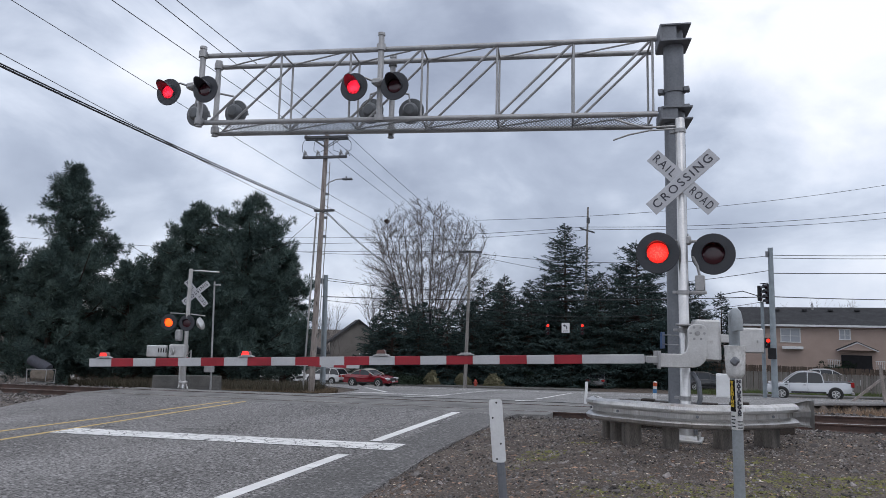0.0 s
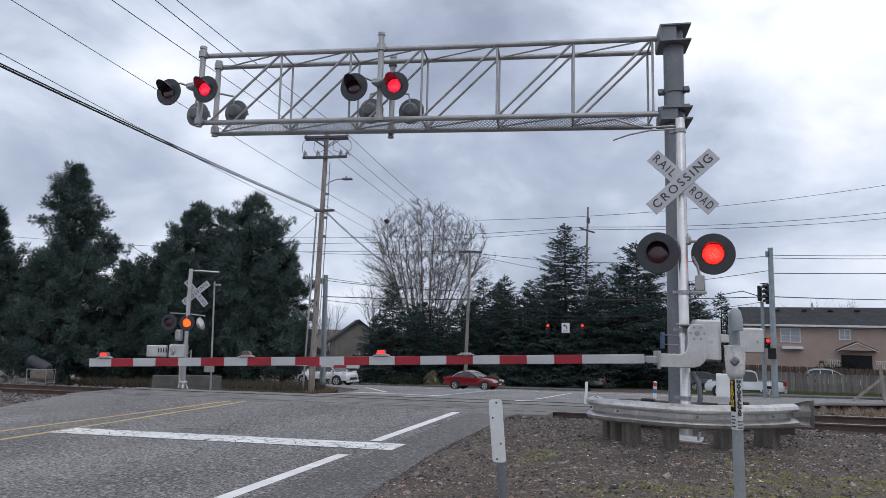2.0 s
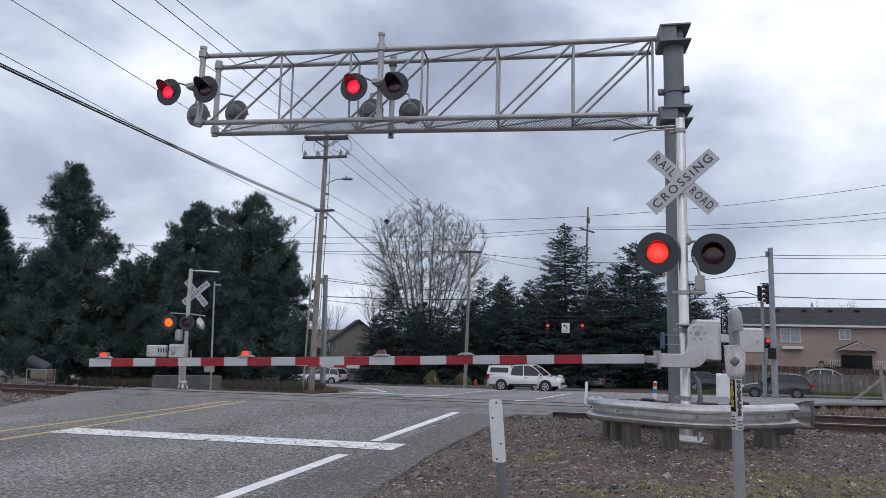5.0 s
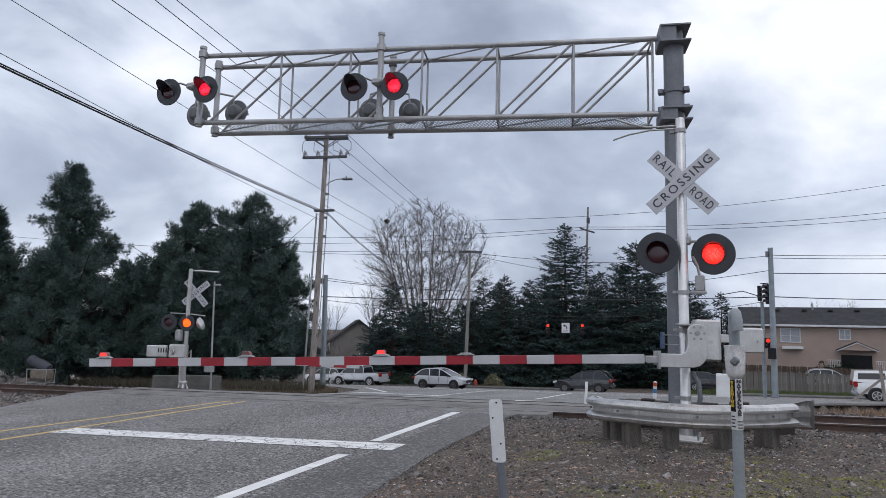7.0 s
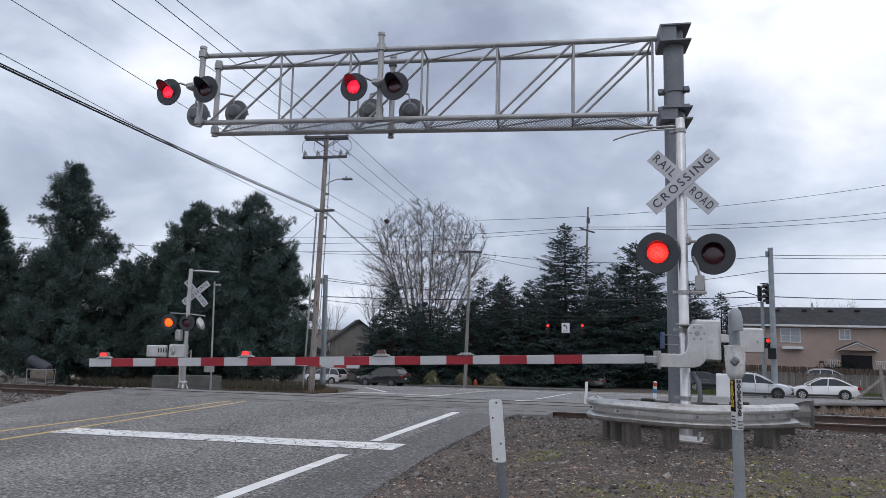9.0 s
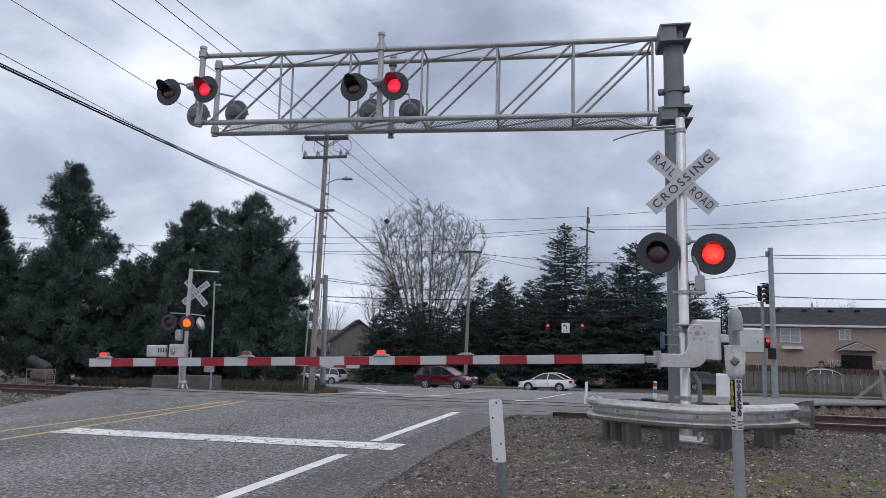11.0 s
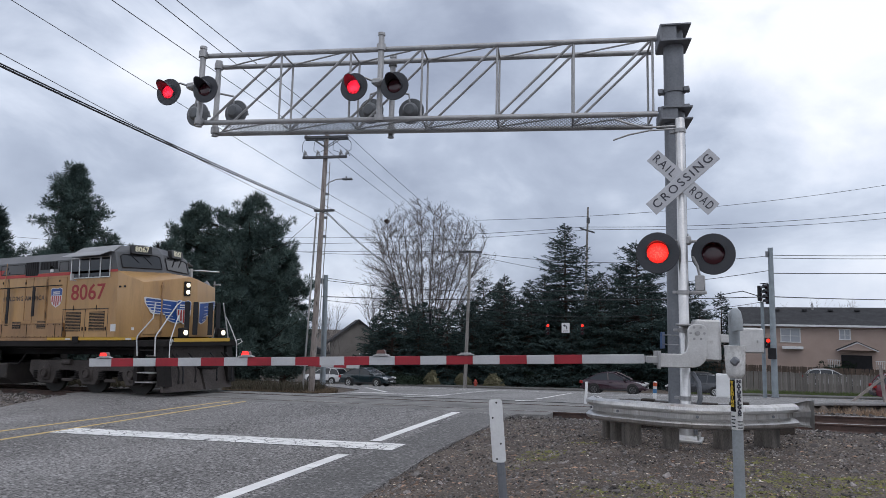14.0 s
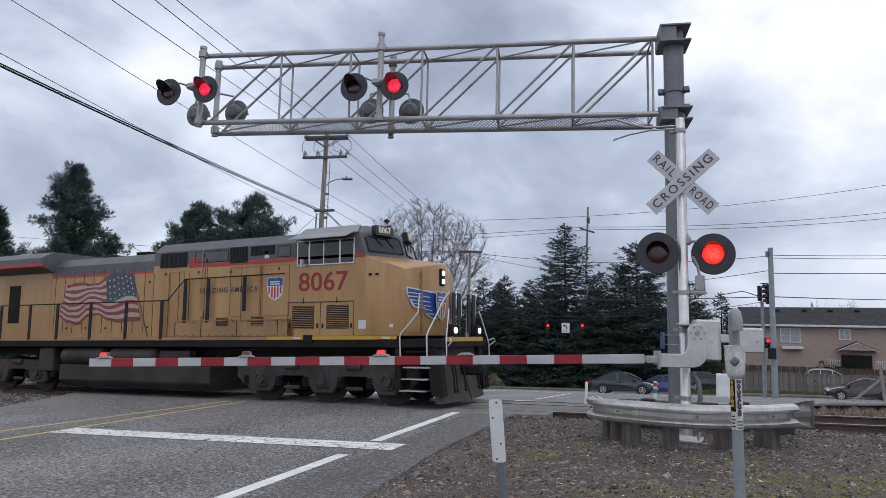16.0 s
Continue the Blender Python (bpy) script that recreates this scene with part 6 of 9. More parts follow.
grass("dry_grass", 2600, (-60, -21, 18.8, 23.5), 0.16, DRYGRASS, "thin dry grass along the track", 43, None)
grass("dry_grass", 7000, (-3.4, 16, 19.0, 44), 0.34, TANGRASS, "dry brown grass on the bank beyond the track", 44, lambda x, y, r: x > right_edge(y) + 0.3)
grass("dry_grass", 3200, (1.5, 16, 18.9, 25), 0.36, TANGRASS, "tan dead grass beside the track", 46, None)
grass("green_grass", 5000, (-6, 22, 62.5, 69.5), 0.28, GREENGRASS, "strip of mown green grass before the fence", 45, None)


def deposit(x, y, s, seed, label, green=BRAMBLE, name="bush", dense=900):
    rng = np.random.default_rng(seed)
    top = thing(name, pose(x, y, bare(x, y)), label, "bush", "bushes by the street")
    P, D = [], []
    for _ in range(dense):
        v = rng.normal(0, 1, 3)
        v /= np.linalg.norm(v)
        v[2] = abs(v[2])
        k = rng.uniform(0.75, 1.02) * (1 + 0.12 * math.sin(5 * v[0] + seed) + 0.1 * math.sin(7 * v[1]))
        P.append(v * k * np.array(s))
        D.append(v)
    bm = B()
    for k in range(5):
        cyl(bm, (0, 0, 0), (0.4 * s[0] * math.cos(k * 1.3), 0.4 * s[1] * math.sin(k * 1.3), 0.7 * s[2]), 0.03, 0.01, seg=5)
    part("stems", bm, BARK, top)
    bm = B()
    bmesh.ops.create_icosphere(bm, subdivisions=3, radius=1.0)
    for v in bm.verts:
        v.co = Vector((v.co.x * s[0], v.co.y * s[1], max(v.co.z, -0.1) * s[2])) * (0.86 + 0.1 * noise.noise(v.co * 3 + Vector((seed, 0, 0))))
    part("inner_foliage", bm, green, top)
    tufts_mesh("foliage", P, D, 0.16, 6, rng, green, top, spread=0.7, width=0.25)


HEDGE = mat("hedge_leaf", (0.15, 0.145, 0.085), (0.20, 0.185, 0.115), rough=0.8, scale=1.5, bscale=20, fine=0.3, island=0.4)
# near-black base colour; under the firs it stands in for canopy shade
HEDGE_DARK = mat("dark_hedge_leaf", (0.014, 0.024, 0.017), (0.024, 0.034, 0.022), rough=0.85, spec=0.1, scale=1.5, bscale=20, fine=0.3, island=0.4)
deposit(-30.3, 63.2, (0.85, 0.85, 1.35), 1, "clipped rounded olive-green bush", HEDGE)
deposit(-24.3, 65.2, (1.0, 0.95, 1.15), 2, "clipped rounded olive-green bush", HEDGE)
deposit(-27.6, 65.0, (0.8, 0.85, 1.1), 3, "clipped rounded olive-green bush", HEDGE)
deposit(-33.0, 62.5, (2.6, 1.2, 1.2), 4, "dark clipped hedge beside the street", HEDGE_DARK)
deposit(6.97, 77.1, (2.3, 0.8, 2.6), 5, "dark clipped hedge before a porch", HEDGE_DARK, dense=1500)
# added shrubs: dark masses in place of the shade below the firs
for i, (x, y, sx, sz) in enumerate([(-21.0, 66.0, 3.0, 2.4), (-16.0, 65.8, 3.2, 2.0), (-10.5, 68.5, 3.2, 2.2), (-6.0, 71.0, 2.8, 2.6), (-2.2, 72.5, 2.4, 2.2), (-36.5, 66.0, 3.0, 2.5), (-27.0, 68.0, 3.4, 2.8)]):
    deposit(x, y + 3.5, (sx, 1.5, sz * 0.75), 10 + i, "near-black shrubs standing in for the shade under the fir trees", HEDGE_DARK, dense=1100)


def hydrant():
    x, y = -24.9, 61.9
    top = thing("fire_hydrant", pose(x, y, bare(x, y)), "small red fire hydrant on the far verge", "fire hydrant")
    rd = mat("hydrant_red", (0.35, 0.05, 0.03), rough=0.5, fine=0.1)
    bm = B()
    lathe(bm, [(0.18, 0), (0.18, 0.06), (0.12, 0.08), (0.12, 0.6), (0.16, 0.62), (0.15, 0.72), (0.06, 0.82), (0, 0.84)], seg=14)
    part("barrel", bm, rd, top, smooth=True)
    for s in (-1, 1):
        part("outlet", cyl(B(), (s * 0.1, 0, 0.5), (s * 0.22, 0, 0.5), 0.06, seg=8), rd, top)


hydrant()


# ---- junction: poles, traffic lights and wires ----
POLESTEEL = mat("blue_grey_pole_steel", (0.30, 0.345, 0.375), (0.23, 0.265, 0.29), rough=0.5, metal=0.3, scale=2, bscale=30, fine=0.1)


def strain_pole(x, y, z0, z1, lean, label):
    top = thing("strain_pole", pose(x, y, z0), label, "signal pole", "signal poles of the junction")
    bm = B()
    cyl(bm, (0, 0, 0), (lean[0], lean[1], z1 - z0), 0.21, 0.16, seg=14)
    part("shaft", bm, POLESTEEL, top, smooth=True)
    bm = B()
    box(bm, (lean[0] - 0.22, lean[1] - 0.1, z1 - z0 - 0.45), (0.18, 0.2, 0.4), bevel=0.02)
    part("clamp", bm, GALV_DARK, top)
    bm = B()
    lathe(bm, [(0.28, 0.0), (0.28, 0.2), (0.2, 0.25)], seg=14)
    part("foot", bm, GALV_DARK, top)
    return top


sp = strain_pole(0.95, 50.5, -2.45, 7.60, (0.0, -0.6), "grey steel signal strain pole at the street corner")
bm = B()
box(bm, (-0.1, -0.35, 3.05), (0.50, 0.35, 0.72), bevel=0.03)
part("control_box", bm, BLACK, sp, "dark control box")
strain_pole(-28.2, 41.0, -2.60, 5.40, (0.3, -0.6), "teal-grey steel signal strain pole behind a utility pole")


def signal_head(parent, m, lit=True, n=3):
    h = part("signal_head", box(B(), (0, 0, 0), (0.34, 0.22, 0.34 * n), bevel=0.03), BLACK, parent, "black traffic signal head", m=m)
    for k in range(n):
        z = 0.34 * (n - 1) / 2 - 0.34 * k
        bm = B()
        lathe(bm, [(0.13, 0.0), (0.10, 0.02), (0, 0.03)], Matrix.Translation((0, -0.11, z)) @ Matrix.Rotation(radians(90), 4, "X"), seg=16)
        part("lens", bm, TRAFFIC_RED if (lit and k == 0) else LENS_OFF, h, "lit red lens" if (lit and k == 0) else "")
        bm = B()
        prism(bm, [(-0.15, 0.0), (-0.11, 0.11), (0, 0.16), (0.11, 0.11), (0.15, 0.0), (0.13, 0.0), (0.1, 0.1), (0, 0.145), (-0.1, 0.1), (-0.13, 0.0)], -0.32, -0.11)
        bm.transform(Matrix.Translation((0, 0, z)))
        part("visor", bm, BLACKVISOR, h)
    return h


def corner_signal():
    x, y, z0 = 0.35, 51.2, -2.45
    top = thing("traffic_signal", pose(x, y, z0), "grey pole with dark traffic signal heads at the corner", "traffic light")
    part("pole", cyl(B(), (0, 0, 0), (0.0, -0.4, 6.5), 0.14, 0.11, seg=10), POLESTEEL, top, smooth=True)
    signal_head(top, pose(-0.12, -0.5, 7.05, 0, 0, 70), lit=False, n=3)
    signal_head(top, pose(0.38, -0.55, 7.0, 0, 0, -60), lit=False, n=4)
    signal_head(top, pose(0.28, -0.3, 3.72, 0, 0, 8), lit=True, n=2)
    bm = B()
    pipe(bm, [(0, -0.4, 6.4), (-0.3, -0.45, 6.9), (-1.2, -0.6, 7.2), (-2.5, -0.6, 6.95)], 0.03, seg=6)
    pipe(bm, [(-0.1, -0.4, 7.7), (0.5, -0.5, 7.75)], 0.03, seg=6)
    part("bracket", bm, BLACK, top)


corner_signal()


def span_signals():
    for x, y, z in ((-17.4, 60.68, 2.12), (-14.54, 61.99, 2.19)):
        top = thing("traffic_signal", pose(x, y, z), "black traffic signal hung on a span wire showing red", "traffic light", "signals on the span wire")
        signal_head(top, pose(0, 0, -0.22, 0, 0, 24), n=3)
        part("hanger", cyl(B(), (0, 0, 0.25), (0, 0, 0.62), 0.025, seg=6), BLACK, top)
    top = thing("turn_sign", pose(-15.91, 61.39, 2.08, 0, 0, 24), "white left-turn-only sign hung on a span wire", "traffic sign")
    bm = B()
    box(bm, (0, 0, 0), (0.72, 0.02, 0.90), bevel=0.005)
    part("plate", bm, WHITE, top)
    bm = B()
    pipe(bm, [(0.10, -0.014, -0.12), (0.10, -0.014, 0.08), (0.04, -0.014, 0.18), (-0.10, -0.014, 0.20)], 0.045, seg=6)
    prism(bm, [(-0.08, 0.32), (-0.08, 0.08), (-0.27, 0.20)], -0.03, -0.012)
    part("arrow", bm, SIGNBLACK, top, "black left-turn arrow")
    lettering("ONLY", 0.2, SIGNBLACK, top, Matrix.Translation((0, -0.013, -0.30)) @ SIDE, width=0.5)
    part("hanger", cyl(B(), (0, 0, 0.44), (0, 0, 0.72), 0.02, seg=6), BLACK, top)
    top = thing("traffic_signal", pose(-26.37, 54.6, 2.60), "black traffic signal hung on a span wire, seen from the side", "traffic light", "signals on the span wire")
    signal_head(top, pose(0, 0, 0, 0, 0, -70), lit=False, n=3)
    part("hanger", cyl(B(), (0, 0, 0.4), (0, 0, 0.8), 0.025, seg=6), BLACK, top)


span_signals()


def street_pole(x, y, h, arm, label, tilt=(0.4, -0.8), side_arm=0.0):
    g = bare(x, y)
    top = thing("utility_pole", pose(x, y, g), label, "utility pole", "utility poles along the street")
    part("pole", cyl(B(), (0, 0, 0), (tilt[0], tilt[1], h), 0.19, 0.11, seg=10), mat("grey_pole_wood", (0.26, 0.25, 0.235), (0.18, 0.17, 0.16), rough=0.9, scale=2, bscale=20, fine=0.3, stretch=(4, 4, 0.5)), top, smooth=True)
    if side_arm:
        bm = B()
        c = Vector((tilt[0], tilt[1], h)) * ((h - 2.8) / h)
        box(bm, c, (2 * side_arm, 0.14, 0.18), rot=Matrix.Rotation(radians(24), 3, "Z") @ Matrix.Rotation(radians(16), 3, "Y"), bevel=0.01)
        box(bm, c + Vector((0.1, 0, 1.2)), (0.35, 0.3, 0.7), bevel=0.05)
        part("crossarm", bm, ARMWOOD, top)
    if arm:
        bm = B()
        ax = Vector((0.91, 0.41, 0))
        box(bm, Vector((tilt[0], tilt[1], h - 0.15)), (2.3, 0.14, 0.20), rot=Matrix.Rotation(radians(24), 3, "Z"), bevel=0.01)
        for s in (-1, 1):
            cyl(bm, Vector((tilt[0], tilt[1], h - 0.7)), Vector((tilt[0], tilt[1], h - 0.2)) + ax * s * 0.7, 0.02, seg=5)
        part("crossarm", bm, ARMWOOD, top)
        for s in (-1.05, -0.4, 0.4, 1.05):
            bm = B()
            lathe(bm, [(0.03, 0), (0.07, 0.05), (0.05, 0.12), (0, 0.16)], Matrix.Translation(Vector((tilt[0], tilt[1], h - 0.08)) + ax * s), seg=8)
            part("insulator", bm, PORCELAIN, top)


street_pole(-25.8, 61.4, 13.4, True, "grey wooden utility pole with a crossarm beyond the street", (0.60, -0.6))
street_pole(-18.6, 80.0, 20.6, False, "tall grey utility pole behind the fir trees", (0.7, -0.5), 0.9)

for s, q in zip((-1.0, 0.0, 1.0), ((-14.04, 11.0, 9.62), (-13.74, 12.0, 10.03), (-13.54, 12.5, 10.23))):
    p = Vector((-18.87 + 0.9 * s, 26.91 + 0.42 * s, 11.13))
    wire(p, p + (Vector(q) - p) * 1.9, 0.12, 0.012)
    wire(p, (-25.25 + 0.88 * s, 60.8 + 0.38 * s, 9.62), 0.25, 0.013)
# neutral and service lines lower on the pole
p = Vector((-18.95, 26.95, 8.27))
wire(p, p + (Vector((-14.85, 9.0, 8.84)) - p) * 1.6, 0.05, 0.009)
wire(p, (-25.3, 60.8, 7.7), 0.2, 0.010)
p = Vector((-19.1, 27.0, 6.86))
wire(p, p + (Vector((-15.2, 9.0, 7.87)) - p) * 1.6, 0.22, 0.009)
wire((-18.9, 26.95, 7.6), (-25.3, 60.8, 6.6), 0.2, 0.010)
for dz, r in ((0.0, 0.026), (0.075, 0.020)):
    p = Vector((-18.75, 27.1, 7.14 + dz))
    wire(p, p + (Vector((-15.15, 9.0, 7.56 + dz * 0.75)) - p) * 1.6, 0.22, r)
    wire(p, (-29.6, 56.0, 6.5 + dz), 0.3, r * 0.8)
wire((-18.9, 27.0, 7.4), (-29.0, 33.0, 4.6), 0.1, 0.012)
wire((-70.0, 45.0, 10.3), (-24.9, 60.8, 9.35), 0.6, 0.02)
for a, b, sag, r in (((-24.7, 60.4, 12.3), (14.5, 82.5, 17.9), 0.8, 0.022), ((-60, 70.0, 13.2), (-17.9, 78.9, 14.05), 0.5, 0.028), ((-17.9, 78.9, 14.05), (22, 92, 17.0), 0.8, 0.028), ((-17.9, 78.9, 13.8), (22, 92, 16.2), 0.8, 0.028), ((-60, 72, 12.6), (-17.9, 78.9, 13.7), 0.5, 0.024),
                     ((-55, 70.0, 11.3), (-24.9, 60.0, 9.2), 0.4, 0.02), ((-24.9, 60.0, 9.1), (1.2, 66.4, 8.8), 0.8, 0.024), ((1.5, 66.4, 8.85), (30, 98, 11.9), 0.2, 0.028), ((1.5, 66.4, 8.6), (30, 98, 11.5), 0.2, 0.028),
                     ((-27.9, 40.4, 5.0), (0.95, 50.0, 6.1), 1.1, 0.02), ((1.0, 50.0, 5.9), (24, 100, 9.9), 0.1, 0.03), ((-28.2, 40.4, 3.85), (0.95, 50.2, 4.35), 0.25, 0.03), ((0.95, 50.2, 4.35), (24, 96, 6.4), 0.15, 0.034),
                     ((-26.0, 59.4, 4.2), (0.9, 50.4, 4.1), 1.2, 0.018), ((-25.98, 56.75, 2.53), (-1.96, 67.75, 3.12), 0.0, 0.018), ((-28.0, 40.5, 3.6), (-25.6, 61.2, 3.4), 0.1, 0.018), ((-24.8, 60.5, 6.5), (-6.0, 82.0, 5.0), 0.5, 0.018), ((-28.0, 40.5, 5.2), (-25.4, 60.9, 6.0), 0.4, 0.018), ((-25.2, 60.9, 9.0), (-8, 80, 7.0), 0.4, 0.02)):
    wire(a, b, sag, r)


# ---- houses, fences and street edges ----
SIDING = mat("tan_siding", (0.36, 0.275, 0.235), (0.32, 0.245, 0.21), rough=0.75, scale=1, bscale=20, fine=0.08)
TRIM = mat("white_trim", (0.60, 0.61, 0.62), (0.52, 0.53, 0.54), rough=0.6, fine=0.05)
ROOFC = mat("asphalt_shingles", (0.055, 0.056, 0.06), (0.038, 0.039, 0.042), spec=0.12, rough=0.9, scale=1.5, bscale=12, fine=0.3)
# pale tint paints in the reflected sky, and white blinds behind the panes
HGLASS = glass("house_glass_sky_pale", (0.30, 0.32, 0.35), 0.08)
FENCEW = mat("grey_fence_boards", (0.19, 0.178, 0.165), (0.125, 0.117, 0.108), rough=0.9, scale=2, bscale=20, fine=0.3, stretch=(4, 4, 0.6), objvar=0.25)
FENCEB = mat("brown_fence_boards", (0.085, 0.062, 0.048), (0.06, 0.044, 0.034), rough=0.9, scale=2, bscale=20, fine=0.3, objvar=0.2)


def window(parent, x, z, w, h, y, mull=1):
    bm = B()
    for c, d in (((x, y, z + h / 2), (w + 0.16, 0.08, 0.09)), ((x, y, z - h / 2), (w + 0.16, 0.10, 0.09)), ((x - w / 2, y, z), (0.09, 0.08, h)), ((x + w / 2, y, z), (0.09, 0.08, h))):
        box(bm, c, d, bevel=0.008)
    wf = part("window", bm, TRIM, parent, "white window frame")
    for k in range(mull):
        bm = B()
        xx = x - w / 2 + w * (k + 1) / (mull + 1)
        box(bm, (xx, y, z), (0.06, 0.07, h))
        part("mullion", bm, TRIM, wf)
    bm = B()
    box(bm, (x, y, z - 0.05), (w, 0.06, 0.05))
    part("transom", bm, TRIM, wf)
    bm = B()
    box(bm, (x, y + 0.03, z), (w, 0.02, h))
    part("pane", bm, HGLASS, wf)


def house():
    Y = 78.0
    x0, x1 = -1.5, 34.0
    zb, ze = -4.2, 2.80
    top = thing("house", pose(0, 0, 0), "two-storey tan clapboard house with a dark shingle roof", "house")
    bm = B()
    box(bm, ((x0 + x1) / 2, Y + 5, (zb + ze) / 2), (x1 - x0, 10, ze - zb))
    wall = part("wall", bm, SIDING, top)
    for k in range(38):
        z = zb + 0.1 + 0.185 * k
        bm = B()
        prism(bm, [(Y - 0.03, 0.0), (Y + 0.0, 0.0), (Y + 0.0, 0.183), (Y - 0.008, 0.183)], x0, x1, axis="x")
        bm.transform(Matrix.Translation((0, 0, z)))
        part("clapboard", bm, SIDING, wall)
    bm = B()
    prism(bm, [(Y - 0.5, ze), (Y - 0.5, ze + 0.12), (Y + 5.0, ze + 2.1), (Y + 10.5, ze + 0.12), (Y + 10.5, ze)], x0 - 0.4, 24.0, axis="x")
    prism(bm, [(Y - 0.45, ze), (Y - 0.45, ze + 0.10), (Y + 5.0, ze + 1.55), (Y + 10.4, ze + 0.10), (Y + 10.4, ze)], 24.0, x1, axis="x")
    roof = part("roof", bm, ROOFC, top, "dark grey shingle roof")
    bm = B()
    box(bm, ((x0 + x1) / 2 - 0.2, Y - 0.53, ze + 0.05), (x1 - x0 + 0.5, 0.09, 0.20), bevel=0.01)
    part("gutter", bm, TRIM, roof, "white gutter")
    for x in (2.0, 4.6, 7.0, 9.4, 14.0):
        bm = B()
        box(bm, (x, Y + 3.6, ze + 1.75), (0.5, 0.3, 0.22), bevel=0.03)
        part("roof_vent", bm, ROOFC, roof)
    bm = B()
    cyl(bm, (5.4, Y + 4.2, ze + 1.7), (5.4, Y + 4.2, ze + 2.5), 0.09)
    part("vent_pipe", bm, GALV, roof)
    window(top, 3.05, 1.85, 1.75, 1.35, Y - 0.05, 1)
    window(top, 7.85, 2.05, 0.9, 1.0, Y - 0.05, 1)
    window(top, -0.7, 1.9, 1.3, 1.3, Y - 0.05, 1)
    window(top, 14.5, 1.9, 1.7, 1.35, Y - 0.05, 1)
    # porch gable with white rake boards
    gx, gz = 8.75, 1.25
    bm = B()
    prism(bm, [(gx - 1.55, gz - 0.72), (gx + 1.55, gz - 0.72), (gx, gz)], Y - 1.2, Y)
    gb = part("porch_gable", bm, SIDING, top)
    for s in (-1, 1):
        bm = B()
        a, b = Vector((gx, Y - 1.25, gz + 0.05)), Vector((gx + s * 1.75, Y - 1.25, gz - 0.78))
        box(bm, (a + b) / 2, ((b - a).length, 0.08, 0.14), rot=Matrix.Rotation(-math.atan2(b.z - a.z, b.x - a.x), 3, "Y"), bevel=0.01)
        part("rake_board", bm, TRIM, gb, "white rake board")
        bm = B()
        box(bm, (a + b) / 2 + Vector((0, 0.6, 0.06)), ((b - a).length, 1.3, 0.06), rot=Matrix.Rotation(-math.atan2(b.z - a.z, b.x - a.x), 3, "Y"))
        part("porch_roof", bm, ROOFC, gb)
    for s in (-1, 1):
        bm = B()
        for k in range(7):
            box(bm, (gx + s * 2.0 + 0.15 * (k - 3), Y - 0.9, -0.95), (0.035, 0.03, 1.0))
        box(bm, (gx + s * 2.0, Y - 0.9, -0.45), (1.1, 0.05, 0.05))
        box(bm, (gx + s * 2.0, Y - 0.9, -1.42), (1.1, 0.05, 0.05))
        part("balcony_rail", bm, TRIM, top, "white balcony railing")
    # flat black panel on the wall, painted shade instead of a hollow porch
    bm = B()
    box(bm, (gx, Y - 0.05, -0.8), (2.6, 0.06, 1.7))
    part("porch_recess", bm, BLACK, top)
    bm = B()
    box(bm, (3.2, Y - 0.35, 0.62), (1.9, 0.5, 0.28), bevel=0.02)
    part("sign_board", bm, TRIM, top, "pale board under a window")


house()


def small_house():
    """Grey-brown house with a steep roof behind the junction."""
    top = thing("house", pose(-45.4, 73.0, -4.6, 0, 0, 35), "grey-brown house with a dark gabled roof behind trees", "house")
    wall_m = mat("grey_siding", (0.205, 0.19, 0.175), (0.165, 0.153, 0.14), rough=0.8, scale=1, bscale=15, fine=0.1)
    bm = B()
    prism(bm, [(-3.2, 0), (3.2, 0), (3.2, 4.6), (0, 7.0), (-3.2, 4.6)], -4, 4)
    part("wall", bm, wall_m, top)
    bm = B()
    for s in (-1, 1):
        prism(bm, [(0, 7.05), (0, 7.25), (s * 3.7, 4.45), (s * 3.7, 4.25)], -4.4, 4.4)
    part("roof", bm, ROOFC, top, "dark gabled roof")
    window(top, 0.8, 2.6, 1.2, 1.2, -4.03, 1)
    bm = B()
    box(bm, (-6.5, -2, 1.6), (6, 5, 3.2))
    part("garage", bm, wall_m, top)
    bm = B()
    prism(bm, [(-9.9, 3.1), (-3.1, 3.1), (-6.5, 4.6)], -5, 1)
    part("garage_roof", bm, ROOFC, top)


small_house()


def fence(x0, x1, y, z0, h, material, label, gap, w, name="board_fence", slope=0.0):
    top = thing(name, pose(0, 0, 0), label, "fence")
    n = int((x1 - x0) / (w + gap))
    bm0 = B()
    prism(bm0, [(-w / 2, 0), (w / 2, 0), (w / 2, h - 0.06), (w * 0.2, h), (-w * 0.2, h), (-w / 2, h - 0.06)], -0.012, 0.012)
    first = part("board", bm0, material, top, m=pose(x0, y, z0))
    for i in range(1, n):
        b = first.copy()
        scene.collection.objects.link(b)
        b.matrix_basis = pose(x0 + (w + gap) * i, y + random.uniform(-0.01, 0.01), z0 + slope * (w + gap) * i + random.uniform(-0.03, 0.03), 0, random.uniform(-1, 1), 0)
    for z in (0.35, h - 0.4):
        bm = B()
        box(bm, ((x0 + x1) / 2, y + 0.05, z0 + z + slope * (x1 - x0) / 2), (x1 - x0, 0.06, 0.09), rot=Matrix.Rotation(-math.atan(slope), 3, "Y"))
        part("stringer", bm, material, top)
    return top


fence(-3.0, 26.0, 70.6, -3.55, 2.0, FENCEW, "weathered grey board fence along the street", 0.014, 0.19, slope=0.006)
fence(-6.0, 30.0, 75.6, -3.5, 2.35, FENCEB, "dark brown board fence before the house", 0.01, 0.18)
fence(-48.0, -31.0, 36.5, -2.6, 1.9, FENCEB, "dark board fence under the pines", 0.02, 0.16)


